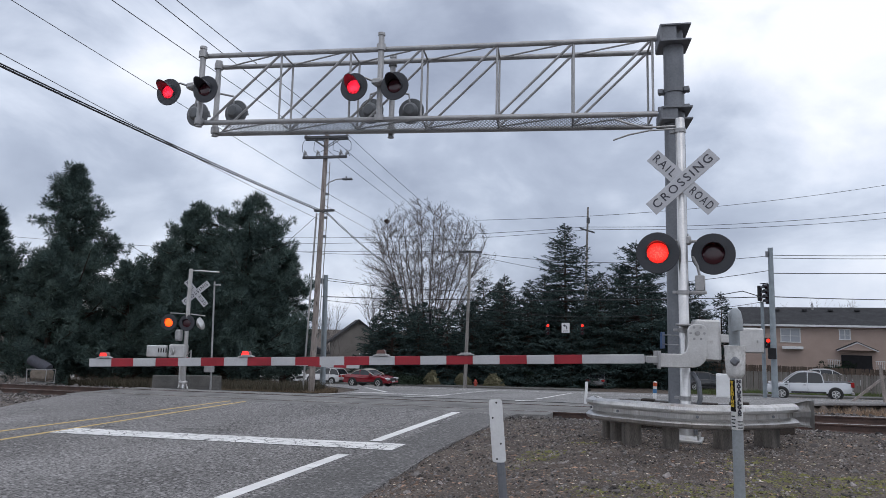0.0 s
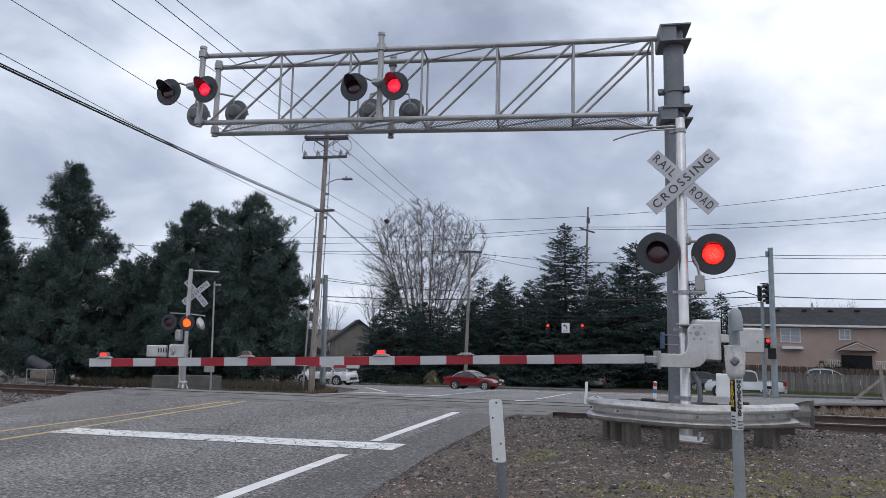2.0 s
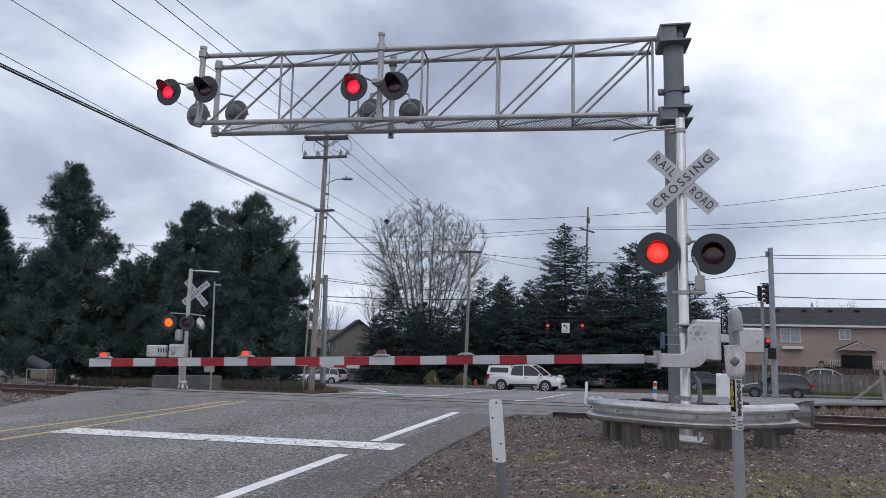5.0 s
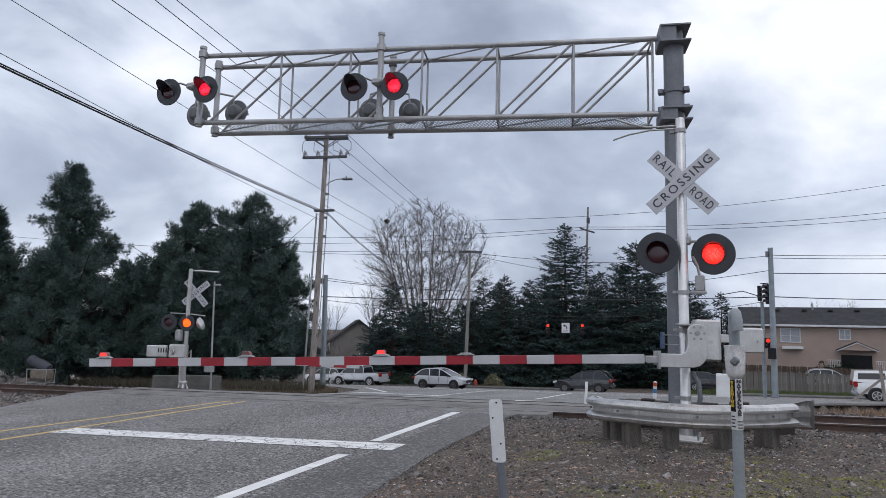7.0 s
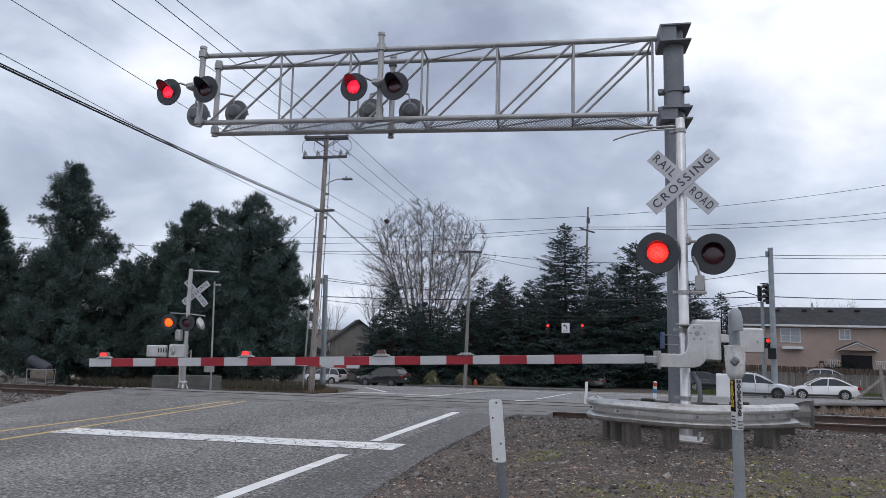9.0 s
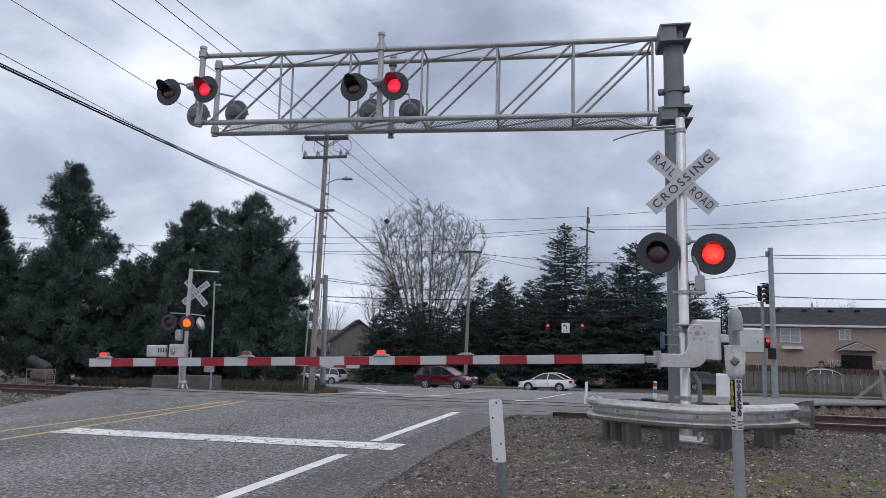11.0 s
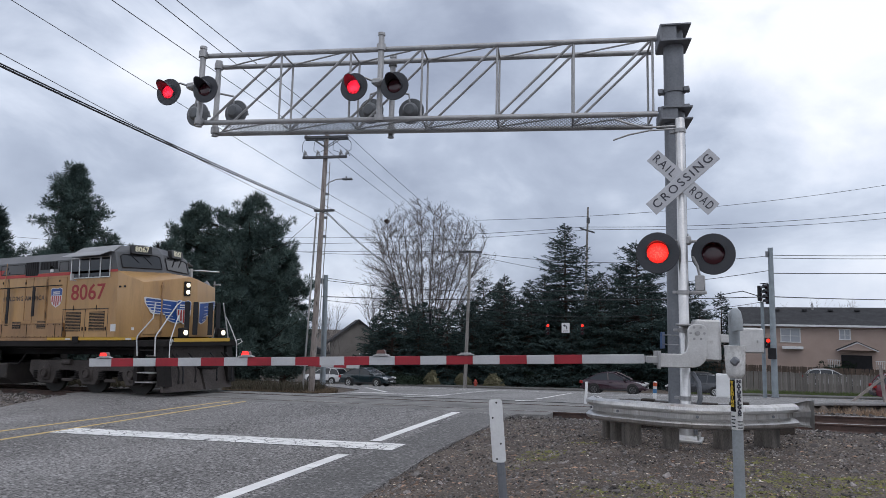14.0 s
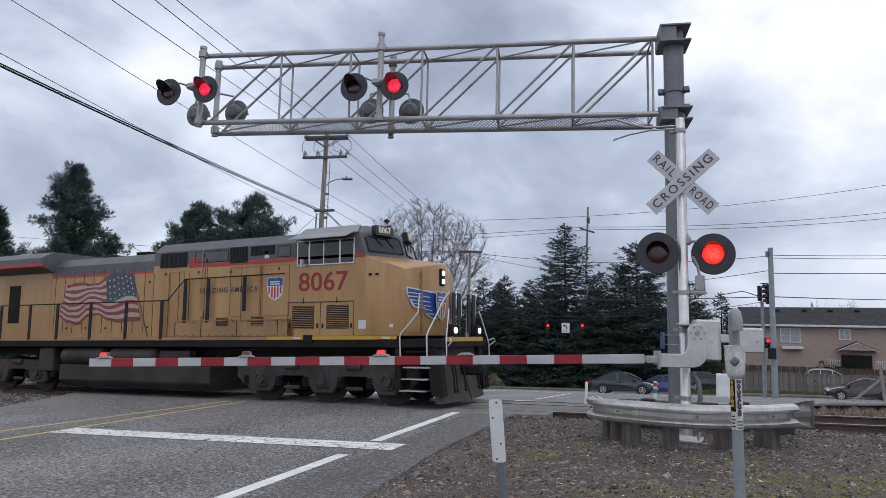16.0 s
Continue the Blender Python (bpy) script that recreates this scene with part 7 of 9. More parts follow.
def kerb(x0, x1, y, label):
    verts, faces = [], []
    n = 30
    for i in range(n + 1):
        x = x0 + (x1 - x0) * i / n
        g = land(x, y)
        for yy, zz in ((y - 0.09, g - 0.1), (y - 0.08, g + 0.13), (y + 0.08, g + 0.15), (y + 1.6, g + 0.12), (y + 1.6, g - 0.1)):
            verts.append((x, yy, zz))
    for i in range(n):
        for k in range(4):
            faces.append((i * 5 + k, i * 5 + k + 1, (i + 1) * 5 + k + 1, (i + 1) * 5 + k))
    tagged(mesh_np("pavement", verts, faces, CONCRETE), label, "kerb", kind="structure")


kerb(-3.0, 60.0, 61.5, "pale concrete kerb and footway along the street")
kerb(-120.0, -14.0, 61.5, "pale concrete kerb and footway along the street")


def brace_barrier():
    top = thing("timber_barricade", pose(6.3, 43.6, bare(6.3, 43.6)), "weathered timber posts with diagonal braces beside the street", "barricade")
    g = 0.0
    for x, h, a in ((-0.25, 2.1, -4), (0.12, 1.95, 3)):
        bm = B()
        box(bm, (x, 0, h / 2), (0.16, 0.16, h), rot=Matrix.Rotation(radians(a), 3, "Y"), bevel=0.015)
        part("post", bm, POLEWOOD, top)
    for s in (-1, 1):
        bm = B()
        a, b = Vector((s * 0.1, 0.1, 1.5)), Vector((s * 1.75, 0.15, 0.0))
        box(bm, (a + b) / 2, ((b - a).length, 0.09, 0.13), rot=Matrix.Rotation(-math.atan2(b.z - a.z, b.x - a.x), 3, "Y"), bevel=0.01)
        part("brace", bm, POLEWOOD, top)
    bm = B()
    box(bm, (0.02, -0.1, 1.3), (0.12, 0.02, 1.3))
    part("marker_board", bm, mat("faded_orange", (0.46, 0.33, 0.29), rough=0.7, fine=0.1), top, "faded orange marker board")


brace_barrier()


def cabinet():
    x, y = -1.95, 44.4
    top = thing("utility_cabinet", pose(x, y, bare(x, y)), "pale grey utility cabinet at the street corner", "utility cabinet")
    bm = B()
    box(bm, (0, 0, 0.75), (0.75, 0.55, 1.5), bevel=0.03)
    part("body", bm, WHITE, top)
    bm = B()
    box(bm, (0, -0.29, 0.78), (0.62, 0.03, 1.25), bevel=0.01)
    part("door", bm, WHITE, top)


cabinet()


# ---- the locomotive; its own space: x forward from the ditch lights, z up from the rail head ----
YELLOW = mat("loco_yellow", (0.44, 0.265, 0.112), (0.35, 0.20, 0.082), rough=0.36, scale=0.9, bscale=30, fine=0.06, c3=(0.27, 0.165, 0.08), spots=(0.52, 0.78), sscale=2.4, stretch=(1.6, 1.6, 0.22))
YELLOW_LOW = mat("loco_yellow_grimy", (0.37, 0.215, 0.10), (0.27, 0.155, 0.075), rough=0.5, scale=1.2, bscale=30, fine=0.08, c3=(0.19, 0.11, 0.05), spots=(0.52, 0.76), sscale=1.8, stretch=(1, 1, 0.4))
LGREY = mat("loco_grey", (0.10, 0.104, 0.112), (0.072, 0.075, 0.08), rough=0.5, scale=1.1, bscale=30, fine=0.08, c3=(0.06, 0.055, 0.05), spots=(0.58, 0.8), sscale=1.8)
# paler than LGREY: the roof's sky sheen is put into the colour
LROOF = mat("loco_roof_sky_grey", (0.26, 0.265, 0.275), (0.20, 0.205, 0.21), rough=0.5, scale=1.1, bscale=30, fine=0.08)
LRED = mat("loco_red", (0.42, 0.035, 0.03), (0.34, 0.03, 0.028), rough=0.45, scale=2, bscale=40, fine=0.08)
LNUM = mat("loco_number_red", (0.30, 0.018, 0.022), (0.25, 0.016, 0.02), rough=0.45, scale=2, bscale=40, fine=0.08)
LBLUE = mat("loco_emblem_blue", (0.02, 0.085, 0.33), (0.015, 0.05, 0.19), rough=0.4, scale=2, bscale=40, fine=0.05)
LWHITE = mat("loco_emblem_white", (0.62, 0.62, 0.63), (0.54, 0.54, 0.55), rough=0.4, scale=2, bscale=40, fine=0.05)
LSILL = mat("loco_sill_yellow", (0.54, 0.33, 0.03), (0.46, 0.27, 0.03), rough=0.35, scale=2, bscale=40, fine=0.08)
UNDER = mat("loco_underframe", (0.018, 0.016, 0.016), (0.010, 0.009, 0.009), rough=0.75, spec=0.2, scale=1.5, bscale=25, fine=0.25, c3=(0.05, 0.042, 0.036), spots=(0.60, 0.80), sscale=3)
TRUCKC = mat("loco_truck_grime", (0.078, 0.068, 0.065), (0.046, 0.040, 0.038), rough=0.8, spec=0.2, scale=1.5, bscale=25, fine=0.3, c3=(0.06, 0.053, 0.048), spots=(0.5, 0.72), sscale=3)
TANKC = mat("loco_tank_grime", (0.048, 0.042, 0.040), (0.027, 0.024, 0.023), rough=0.65, spec=0.25, scale=1.2, bscale=25, fine=0.15, c3=(0.085, 0.07, 0.058), spots=(0.58, 0.8), sscale=2)
LGLASS = glass("loco_glass", (0.015, 0.018, 0.022), 0.05)
NUMBOARD = mat("number_board_black", (0.012, 0.012, 0.013), rough=0.35, fine=0.1)
NUMLIT = mat("number_board_digits", (0.85, 0.80, 0.58), rough=0.5, fine=0.05)
WHEELSTEEL = mat("wheel_steel", (0.022, 0.020, 0.019), (0.014, 0.013, 0.012), rough=0.7, metal=0.1, scale=3, bscale=30, fine=0.2)


def loft(bm, rings, mi=0, cap=True):
    vs = [[bm.verts.new(p) for p in r] for r in rings]
    n = len(vs[0])
    for A, C in zip(vs, vs[1:]):
        for k in range(n):
            bm.faces.new((A[k], A[(k + 1) % n], C[(k + 1) % n], C[k])).material_index = mi
    if cap:
        bm.faces.new(vs[0][::-1]).material_index = mi
        bm.faces.new(vs[-1]).material_index = mi
    bmesh.ops.recalc_face_normals(bm, faces=bm.faces[:])
    return bm




def shield_part(parent, m, w, h, name="emblem"):
    """A shield with a blue chief over red and white pales, facing -y of m; plain shapes only."""
    def outline(k):
        return [(-0.5 * k, 0.44 * k), (-0.3 * k, 0.5 * k), (0, 0.45 * k), (0.3 * k, 0.5 * k), (0.5 * k, 0.44 * k), (0.47 * k, -0.1 * k), (0.36 * k, -0.34 * k), (0, -0.5 * k), (-0.36 * k, -0.34 * k), (-0.47 * k, -0.1 * k)]
    bm = B()
    prism(bm, [(x * w * 1.08, z * h * 1.06) for x, z in outline(1)], -0.004, 0.0)
    e = part(name, bm, LWHITE, parent, "red, white and blue shield emblem", m=m)
    bm = B()
    prism(bm, [(x * w, max(z, 0.13) * h) for x, z in outline(1)[:5]] + [(0.49 * w, 0.12 * h), (-0.49 * w, 0.12 * h)], -0.007, -0.004)
    part("chief", bm, LBLUE, e)
    for i in range(5):
        x0 = (-0.43 + 0.19 * i) * w
        mid = abs(-0.43 + 0.19 * i + 0.05)
        low = -0.46 + 0.32 * (mid / 0.45) ** 1.6
        bm = B()
        prism(bm, [(x0, 0.09 * h), (x0 + 0.10 * w, 0.09 * h), (x0 + 0.10 * w, low * h), (x0, low * h)], -0.007, -0.004)
        part("pale", bm, LRED, e)
    for z in (0.30, 0.20):
        bm = B()
        box(bm, (0, -0.0085, z * h), (0.62 * w, 0.003, 0.055 * h))
        part("bar", bm, LWHITE, e)
    return e


def louvres(parent, x0, x1, z0, z1, y, n, material):
    bm = B()
    box(bm, ((x0 + x1) / 2, y - 0.001, (z0 + z1) / 2), (x1 - x0, 0.01, z1 - z0))
    v = part("louvre_panel", bm, BLACK, parent)
    for i in range(n):
        z = z0 + (z1 - z0) * (i + 0.5) / n
        bm = B()
        prism(bm, [(y - 0.014, -0.004), (y + 0.004, 0.007), (y + 0.004, 0.0), (y - 0.014, -0.011)], x0, x1, axis="x")
        bm.transform(Matrix.Translation((0, 0, z)))
        part("slat", bm, material, v)
    return v


def wheelset(parent, x):
    ws = part("wheelset", cyl(B(), (x, -0.6, 0.533), (x, 0.6, 0.533), 0.10, seg=10), WHEELSTEEL, parent)
    for s in (-1, 1):
        bm = B()
        lathe(bm, [(0, 0.05), (0.12, 0.05), (0.14, 0.02), (0.42, 0.02), (0.45, 0.055), (0.533, 0.055), (0.533, -0.06), (0.56, -0.065), (0.56, -0.085), (0.40, -0.085), (0.12, -0.04), (0, -0.04)], Matrix.Translation((x, s * 0.75, 0.533)) @ Matrix.Rotation(radians(90 * s), 4, "X"), seg=36)
        part("wheel", bm, WHEELSTEEL, ws, smooth=True)


def truck(loco, xs):
    top = part("truck_frame", B(), TRUCKC, loco)
    bm = bmesh.new()
    x0, x1 = xs[0] + 0.75, xs[-1] - 0.75
    for s in (-1, 1):
        y = s * 1.06
        prof = [(x0 + 0.1, 1.02), (x0 + 0.14, 0.66), (xs[0] + 0.62, 0.42), (xs[0] + 0.30, 0.27), (xs[0] - 0.30, 0.27), (xs[0] - 0.46, 0.50), (xs[0] - 0.62, 0.70), (xs[1] + 0.62, 0.70), (xs[1] + 0.46, 0.50), (xs[1] + 0.30, 0.27), (xs[1] - 0.30, 0.27), (xs[1] - 0.46, 0.50), (xs[1] - 0.62, 0.70), (xs[2] + 0.62, 0.70), (xs[2] + 0.46, 0.50), (xs[2] + 0.30, 0.27), (xs[2] - 0.30, 0.27), (xs[2] - 0.62, 0.42), (x1 - 0.14, 0.66), (x1 - 0.1, 1.02)]
        prism(bm, prof, y - 0.09, y + 0.09, bevel=0.02)
    box(bm, ((x0 + x1) / 2, 0, 0.85), (x0 - x1 - 0.6, 1.9, 0.18))
    bm.normal_update()
    bm.to_mesh(top.data)
    bm.free()
    for x in xs:
        for s in (-1, 1):
            bm = B()
            box(bm, (x, s * 1.13, 0.60), (0.40, 0.16, 0.46), bevel=0.05)
            lathe(bm, [(0, 0.10), (0.10, 0.10), (0.115, 0.13), (0.15, 0.12), (0.16, 0.0)], Matrix.Translation((x, s * 1.17, 0.62)) @ Matrix.Rotation(radians(90 if s < 0 else -90), 4, "X"), seg=16)
            part("axle_box", bm, TRUCKC, top, smooth=True)
            for dx in (-0.55, 0.55):
                bm = B()
                for k in range(5):
                    z = 0.44 + 0.055 * k
                    lathe(bm, [(0.10, z - 0.022), (0.115, z), (0.10, z + 0.022)], Matrix.Translation((x + dx, s * 1.1, 0)), seg=12)
                part("coil_spring", bm, UNDER, top, smooth=True)
        wheelset(top, x)
    for s in (-1, 1):
        for x in (xs[0] - 0.99, xs[1] - 0.99):
            bm = B()
            cyl(bm, (x - 0.22, s * 1.17, 0.96), (x + 0.22, s * 1.17, 0.96), 0.09, seg=12)
            part("brake_cylinder", bm, TRUCKC, top, smooth=True)
            part("brake_beam", box(B(), (x, s * 1.14, 0.40), (0.5, 0.06, 0.10), bevel=0.02), TRUCKC, top)


def locomotive():
    loco = thing("locomotive", pose(-60, TRACK_Y, -1), "yellow and grey diesel freight locomotive rolling along the track", "locomotive")
    # frame and deck
    bm = B()
    box(bm, (-11.15, 0, 1.56), (21.6, 2.96, 0.20), bevel=0.015)
    box(bm, (-11.15, 0, 1.35), (20.8, 1.6, 0.30))
    part("underframe", bm, UNDER, loco)
    for s in (-1, 1):
        bm = B()
        box(bm, (-12.0, s * 1.485, 1.70), (19.7, 0.02, 0.09))
        part("sill", bm, YELLOW_LOW, loco)
        bm = B()
        box(bm, (-3.55, s * 1.497, 1.705), (4.0, 0.016, 0.085))
        part("sill_stripe", bm, LSILL, loco, "bright yellow reflective sill stripe")
    # nose
    bm = B()
    foot = [(-2.47, -1.5), (-1.33, -1.5), (-0.92, -0.31), (-0.92, 0.31), (-1.33, 1.5), (-2.47, 1.5)]
    hi = [3.80, 3.40, 3.60, 3.60, 3.40, 3.80]
    lo = [bm.verts.new((x, y, 1.75)) for x, y in foot]
    up = [bm.verts.new((x - (0.05 if x > -1.2 else 0), y, z)) for (x, y), z in zip(foot, hi)]
    for k in range(6):
        bm.faces.new((lo[k], lo[(k + 1) % 6], up[(k + 1) % 6], up[k]))
    ridge = bm.verts.new((-2.15, 0, 3.86))
    fr = bm.verts.new((-0.97, 0, 3.66))
    bm.faces.new((up[0], up[1], up[2], fr, ridge))
    bm.faces.new((ridge, fr, up[3], up[4], up[5]))
    bm.faces.new((up[2], up[3], fr))
    bm.faces.new((up[0], ridge, up[5]))
    bm.faces.new(lo[::-1])
    bmesh.ops.recalc_face_normals(bm, faces=bm.faces[:])
    bmesh.ops.bevel(bm, geom=[e for e in bm.edges if e.calc_length() > 0.3], offset=0.018, segments=2, affect="EDGES", profile=0.5)
    nose = part("nose", bm, YELLOW, loco, smooth=True)
    # cab
    bm = B()
    prism(bm, [(-4.82, -1.5), (-2.60, -1.5), (-2.2, 0), (-2.60, 1.5), (-4.82, 1.5)], 1.75, 3.80, axis="z", bevel=0.012)
    cab = part("cab", bm, YELLOW, loco)
    ring = lambda x0, x1, x2, w, z: [(x0, -w, z), (x1, -w, z), (x2, 0, z + (0.03 if z > 3.9 else 0)), (x1, w, z), (x0, w, z)]
    bm = B()
    loft(bm, [ring(-4.82, -2.61, -2.21, 1.502, 3.78), ring(-4.82, -2.68, -2.28, 1.498, 4.02), ring(-4.82, -2.82, -2.42, 1.47, 4.42), ring(-4.82, -3.02, -2.66, 1.05, 4.66), ring(-4.82, -3.1, -2.85, 0.6, 4.70)])
    bmesh.ops.bevel(bm, geom=[e for e in bm.edges if e.calc_length() > 0.3], offset=0.015, segments=1, affect="EDGES", profile=0.5)
    part("cab_upper", bm, LGREY, loco, "dark grey upper cab and roof")
    for s in (-1, 1):
        # roof slope, its sky reflection painted as a lighter grey
        bm = B()
        loft(bm, [[(-4.80, s * 1.50, 4.40), (-2.86, s * 1.50, 4.41), (-3.03, s * 1.06, 4.675), (-4.80, s * 1.06, 4.67)], [(-4.80, s * 1.51, 4.42), (-2.86, s * 1.51, 4.43), (-3.03, s * 1.06, 4.695), (-4.80, s * 1.06, 4.69)]])
        part("roof_panel", bm, LROOF, loco, "sloping roof panel, grey paled for sky sheen")
        bm = B()
        box(bm, (-3.72, s * 1.508, 3.815), (2.2, 0.012, 0.075))
        part("cab_stripe", bm, LRED, loco, "thin red stripe")
        # side window with silver frame, sliding panes and an awning
        bm = B()
        for c, d in (((-3.855, s * 1.512, 4.27), (1.80, 0.035, 0.035)), ((-3.855, s * 1.512, 3.63), (1.80, 0.035, 0.035)), ((-4.74, s * 1.512, 3.95), (0.035, 0.035, 0.64)), ((-2.97, s * 1.512, 3.95), (0.035, 0.035, 0.64)), ((-4.36, s * 1.512, 3.95), (0.05, 0.035, 0.62)), ((-3.40, s * 1.512, 3.95), (0.05, 0.035, 0.62)), ((-3.90, s * 1.518, 3.95), (0.03, 0.03, 0.62))):
            box(bm, c, d, bevel=0.006)
        fr_ = part("window_frame", bm, SILVER, loco, "silver window frame")
        for x0, x1 in ((-4.73, -4.38), (-4.34, -3.91), (-3.89, -3.42), (-3.38, -2.98)):
            bm = B()
            box(bm, ((x0 + x1) / 2, s * 1.506, 3.95), (x1 - x0, 0.016, 0.62))
            part("pane", bm, LGLASS, fr_)
        bm = B()
        prism(bm, [(s * 1.50, 4.44), (s * 1.50, 4.46), (s * 1.92, 4.28), (s * 1.92, 4.26)], -4.78, -2.98, axis="x")
        part("sunshade", bm, LROOF, loco, "pale grey window awning")
        bm = B()
        box(bm, (-4.50, s * 1.66, 3.66), (0.05, 0.12, 0.22), bevel=0.015)
        cyl(bm, (-4.50, s * 1.5, 3.55), (-4.50, s * 1.66, 3.58), 0.012)
        part("mirror", bm, LWHITE, loco, "white wing mirror")
        # lower cab hatches with louvres
        for x0, x1 in ((-4.72, -4.01), (-3.63, -2.94)):
            louvres(loco, x0, x1, 1.94, 2.55, s * 1.50 if s < 0 else 1.50, 13, YELLOW)
        bm = B()
        for x in (-4.86, -3.82, -2.80):
            box(bm, (x, s * 1.503, 2.2), (0.012, 0.012, 0.86))
        box(bm, (-3.83, s * 1.505, 2.64), (2.08, 0.02, 0.022))
        part("hatch_edge", bm, TRUCKC, loco)
        for x in (-4.35, -3.30):
            bm = B()
            cyl(bm, (x, s * 1.53, 2.60), (x, s * 1.53, 2.76), 0.012, seg=6)
            part("handle", bm, BLACK, loco)
        for x in (-4.80, -3.9, -3.74, -2.86):
            bm = B()
            cyl(bm, (x, s * 1.52, 1.96), (x, s * 1.52, 2.08), 0.02, seg=6)
            part("latch", bm, BLACK, loco)
        bm = B()
        box(bm, (-2.54, s * 1.504, 2.04), (0.22, 0.01, 0.22))
        part("notice", bm, LWHITE, loco, "small pale notice plate")
        bm = B()
        box(bm, (-1.70, s * 1.504, 2.0), (0.10, 0.01, 0.08))
        part("notice", bm, LWHITE, loco)
        for x in (-2.42, -2.22):
            bm = B()
            box(bm, (x, s * 1.508, 3.30), (0.09, 0.03, 0.06), bevel=0.01)
            part("side_vent", bm, BLACK, loco)
        for x in (-4.2,):
            bm = B()
            box(bm, (x, s * 1.50, 1.68), (0.28, 0.06, 0.20), bevel=0.01)
            part("jacking_pad", bm, UNDER, loco)
        for x in (-4.75, -2.05):
            bm = B()
            box(bm, (x + 0.2, s * 1.508, 1.70), (0.24, 0.006, 0.05))
            part("reflector", bm, LWHITE, loco)
    # windscreens on the angled front, number boards above
    for s in (-1, 1):
        a, b = Vector((-2.655, s * 1.5, 3.92)), Vector((-2.255, 0, 3.95))
        dirv = (b - a).normalized()
        nrm = Vector((dirv.y, -dirv.x, 0)) * (-1 if s > 0 else 1)
        if nrm.x < 0:
            nrm = -nrm
        lean = Vector((-0.33, 0, 1)).normalized()
        L = (b - a).length

        def q(u, v, o):
            return a + dirv * u * L + lean * v + nrm * o
        bm = B()
        cs = [(0.10, 0.0), (0.93, 0.0), (0.93, 0.40), (0.86, 0.46), (0.16, 0.44), (0.10, 0.38)]
        loft(bm, [[q(u, v, 0.004) for u, v in cs], [q(u, v, 0.022) for u, v in cs]])
        part("windscreen", bm, LGLASS, loco)
        bm = B()
        pipe(bm, [q(u, v, 0.026) for u, v in cs + cs[:1]], 0.016, seg=6)
        part("windscreen_gasket", bm, BLACK, loco)
        bm = B()
        pipe(bm, [q(0.55, 0.46, 0.035), q(0.72, 0.14, 0.035)], 0.010, seg=5)
        pipe(bm, [q(0.30, 0.45, 0.035), q(0.46, 0.18, 0.035)], 0.010, seg=5)
        part("wiper", bm, BLACK, loco)
        # number board
        c = q(0.52, 0.61, -0.02)
        rot = Matrix((dirv, nrm.cross(dirv) * -1 if False else (-nrm), Vector((0, 0, 1)))).transposed()
        ang = math.atan2(nrm.y, nrm.x) + math.pi / 2
        m = Matrix.Translation(c) @ Matrix.Rotation(ang, 4, "Z") @ Matrix.Rotation(radians(-10), 4, "X")
        bm = B()
        box(bm, (0, 0.0, 0), (0.68, 0.16, 0.27), bevel=0.015)
        nb = part("number_board", bm, NUMBOARD, loco, "black number board", m=m)
        lettering("8067", 0.25, NUMLIT, nb, Matrix.Translation((0, -0.082, 0)) @ SIDE, width=0.46, extra=0.004)
        bm = B()
        pipe(bm, [(-0.36, -0.09, -0.14), (0.36, -0.09, -0.14)], 0.012, seg=6)
        part("grab_iron", bm, LGREY, nb)
    # headlights in the nose
    bm = B()
    box(bm, (-0.935, -0.15, 3.27), (0.06, 0.26, 0.46), bevel=0.02)
    hl = part("headlight_box", bm, UNDER, loco)
    for z in (3.38, 3.16):
        bm = B()
        lathe(bm, [(0.068, 0.0), (0.068, 0.03), (0.06, 0.028), (0, 0.018)], Matrix.Translation((-0.91, -0.15, z)) @ Matrix.Rotation(radians(90), 4, "Y"), seg=20)
        part("headlight", bm, HEADLIGHT, hl, "lit round headlight", smooth=True)
    # winged emblem wrapped round the nose
    def wing(s):
        a, b = Vector((-1.33, s * 1.5, 0)), Vector((-0.92, s * 0.31, 0))
        dirv = (b - a).normalized()
        nrm = Vector((-dirv.y * s * -1, 0, 0))
        nrm = Vector((abs(dirv.y), s * abs(dirv.x), 0)).normalized()
        ang = math.atan2(nrm.y, nrm.x) + math.pi / 2
        L = (b - a).length
        # local: x along the panel, -y outwards
        M = Matrix.Translation((a + b) / 2) @ Matrix.Rotation(ang, 4, "Z")
        sg = 1 if s < 0 else -1
        ed = part("wing_emblem", B(), LWHITE, loco, "blue wing emblem with thin white feather lines", m=M)
        out = [(-0.66, 2.93), (-0.62, 2.96), (0.30, 2.88), (0.62, 2.86), (0.62, 2.20), (0.45, 2.15), (0.30, 2.20), (0.18, 2.24), (0.10, 2.29), (0.06, 2.42), (-0.15, 2.44), (-0.36, 2.45), (-0.44, 2.50), (-0.50, 2.60), (-0.58, 2.70), (-0.63, 2.80)]
        out = [(x * 0.92, z) for x, z in out]
        cx, cz = 0.05, 2.60
        bm = bmesh.new()
        prism(bm, [(sg * x, z) for x, z in out], -0.026, -0.018)
        bm.normal_update()
        bm.to_mesh(ed.data)
        bm.free()
        bm = B()
        prism(bm, [(sg * (x + (0.045 if x < cx else -0.03) * min(1, abs(x - cx) * 3)), z + (-0.038 if z > cz else 0.038)) for x, z in out], -0.030, -0.027)
        part("feathers", bm, LBLUE, ed)
        for x0, x1, z in ((-0.60, -0.06, 2.82), (-0.55, -0.06, 2.73), (-0.48, -0.06, 2.64), (-0.42, -0.06, 2.55), (-0.02, 0.22, 2.74), (-0.02, 0.24, 2.62), (0.0, 0.26, 2.51), (0.08, 0.30, 2.41), (0.16, 0.36, 2.31)):
            bm = B()
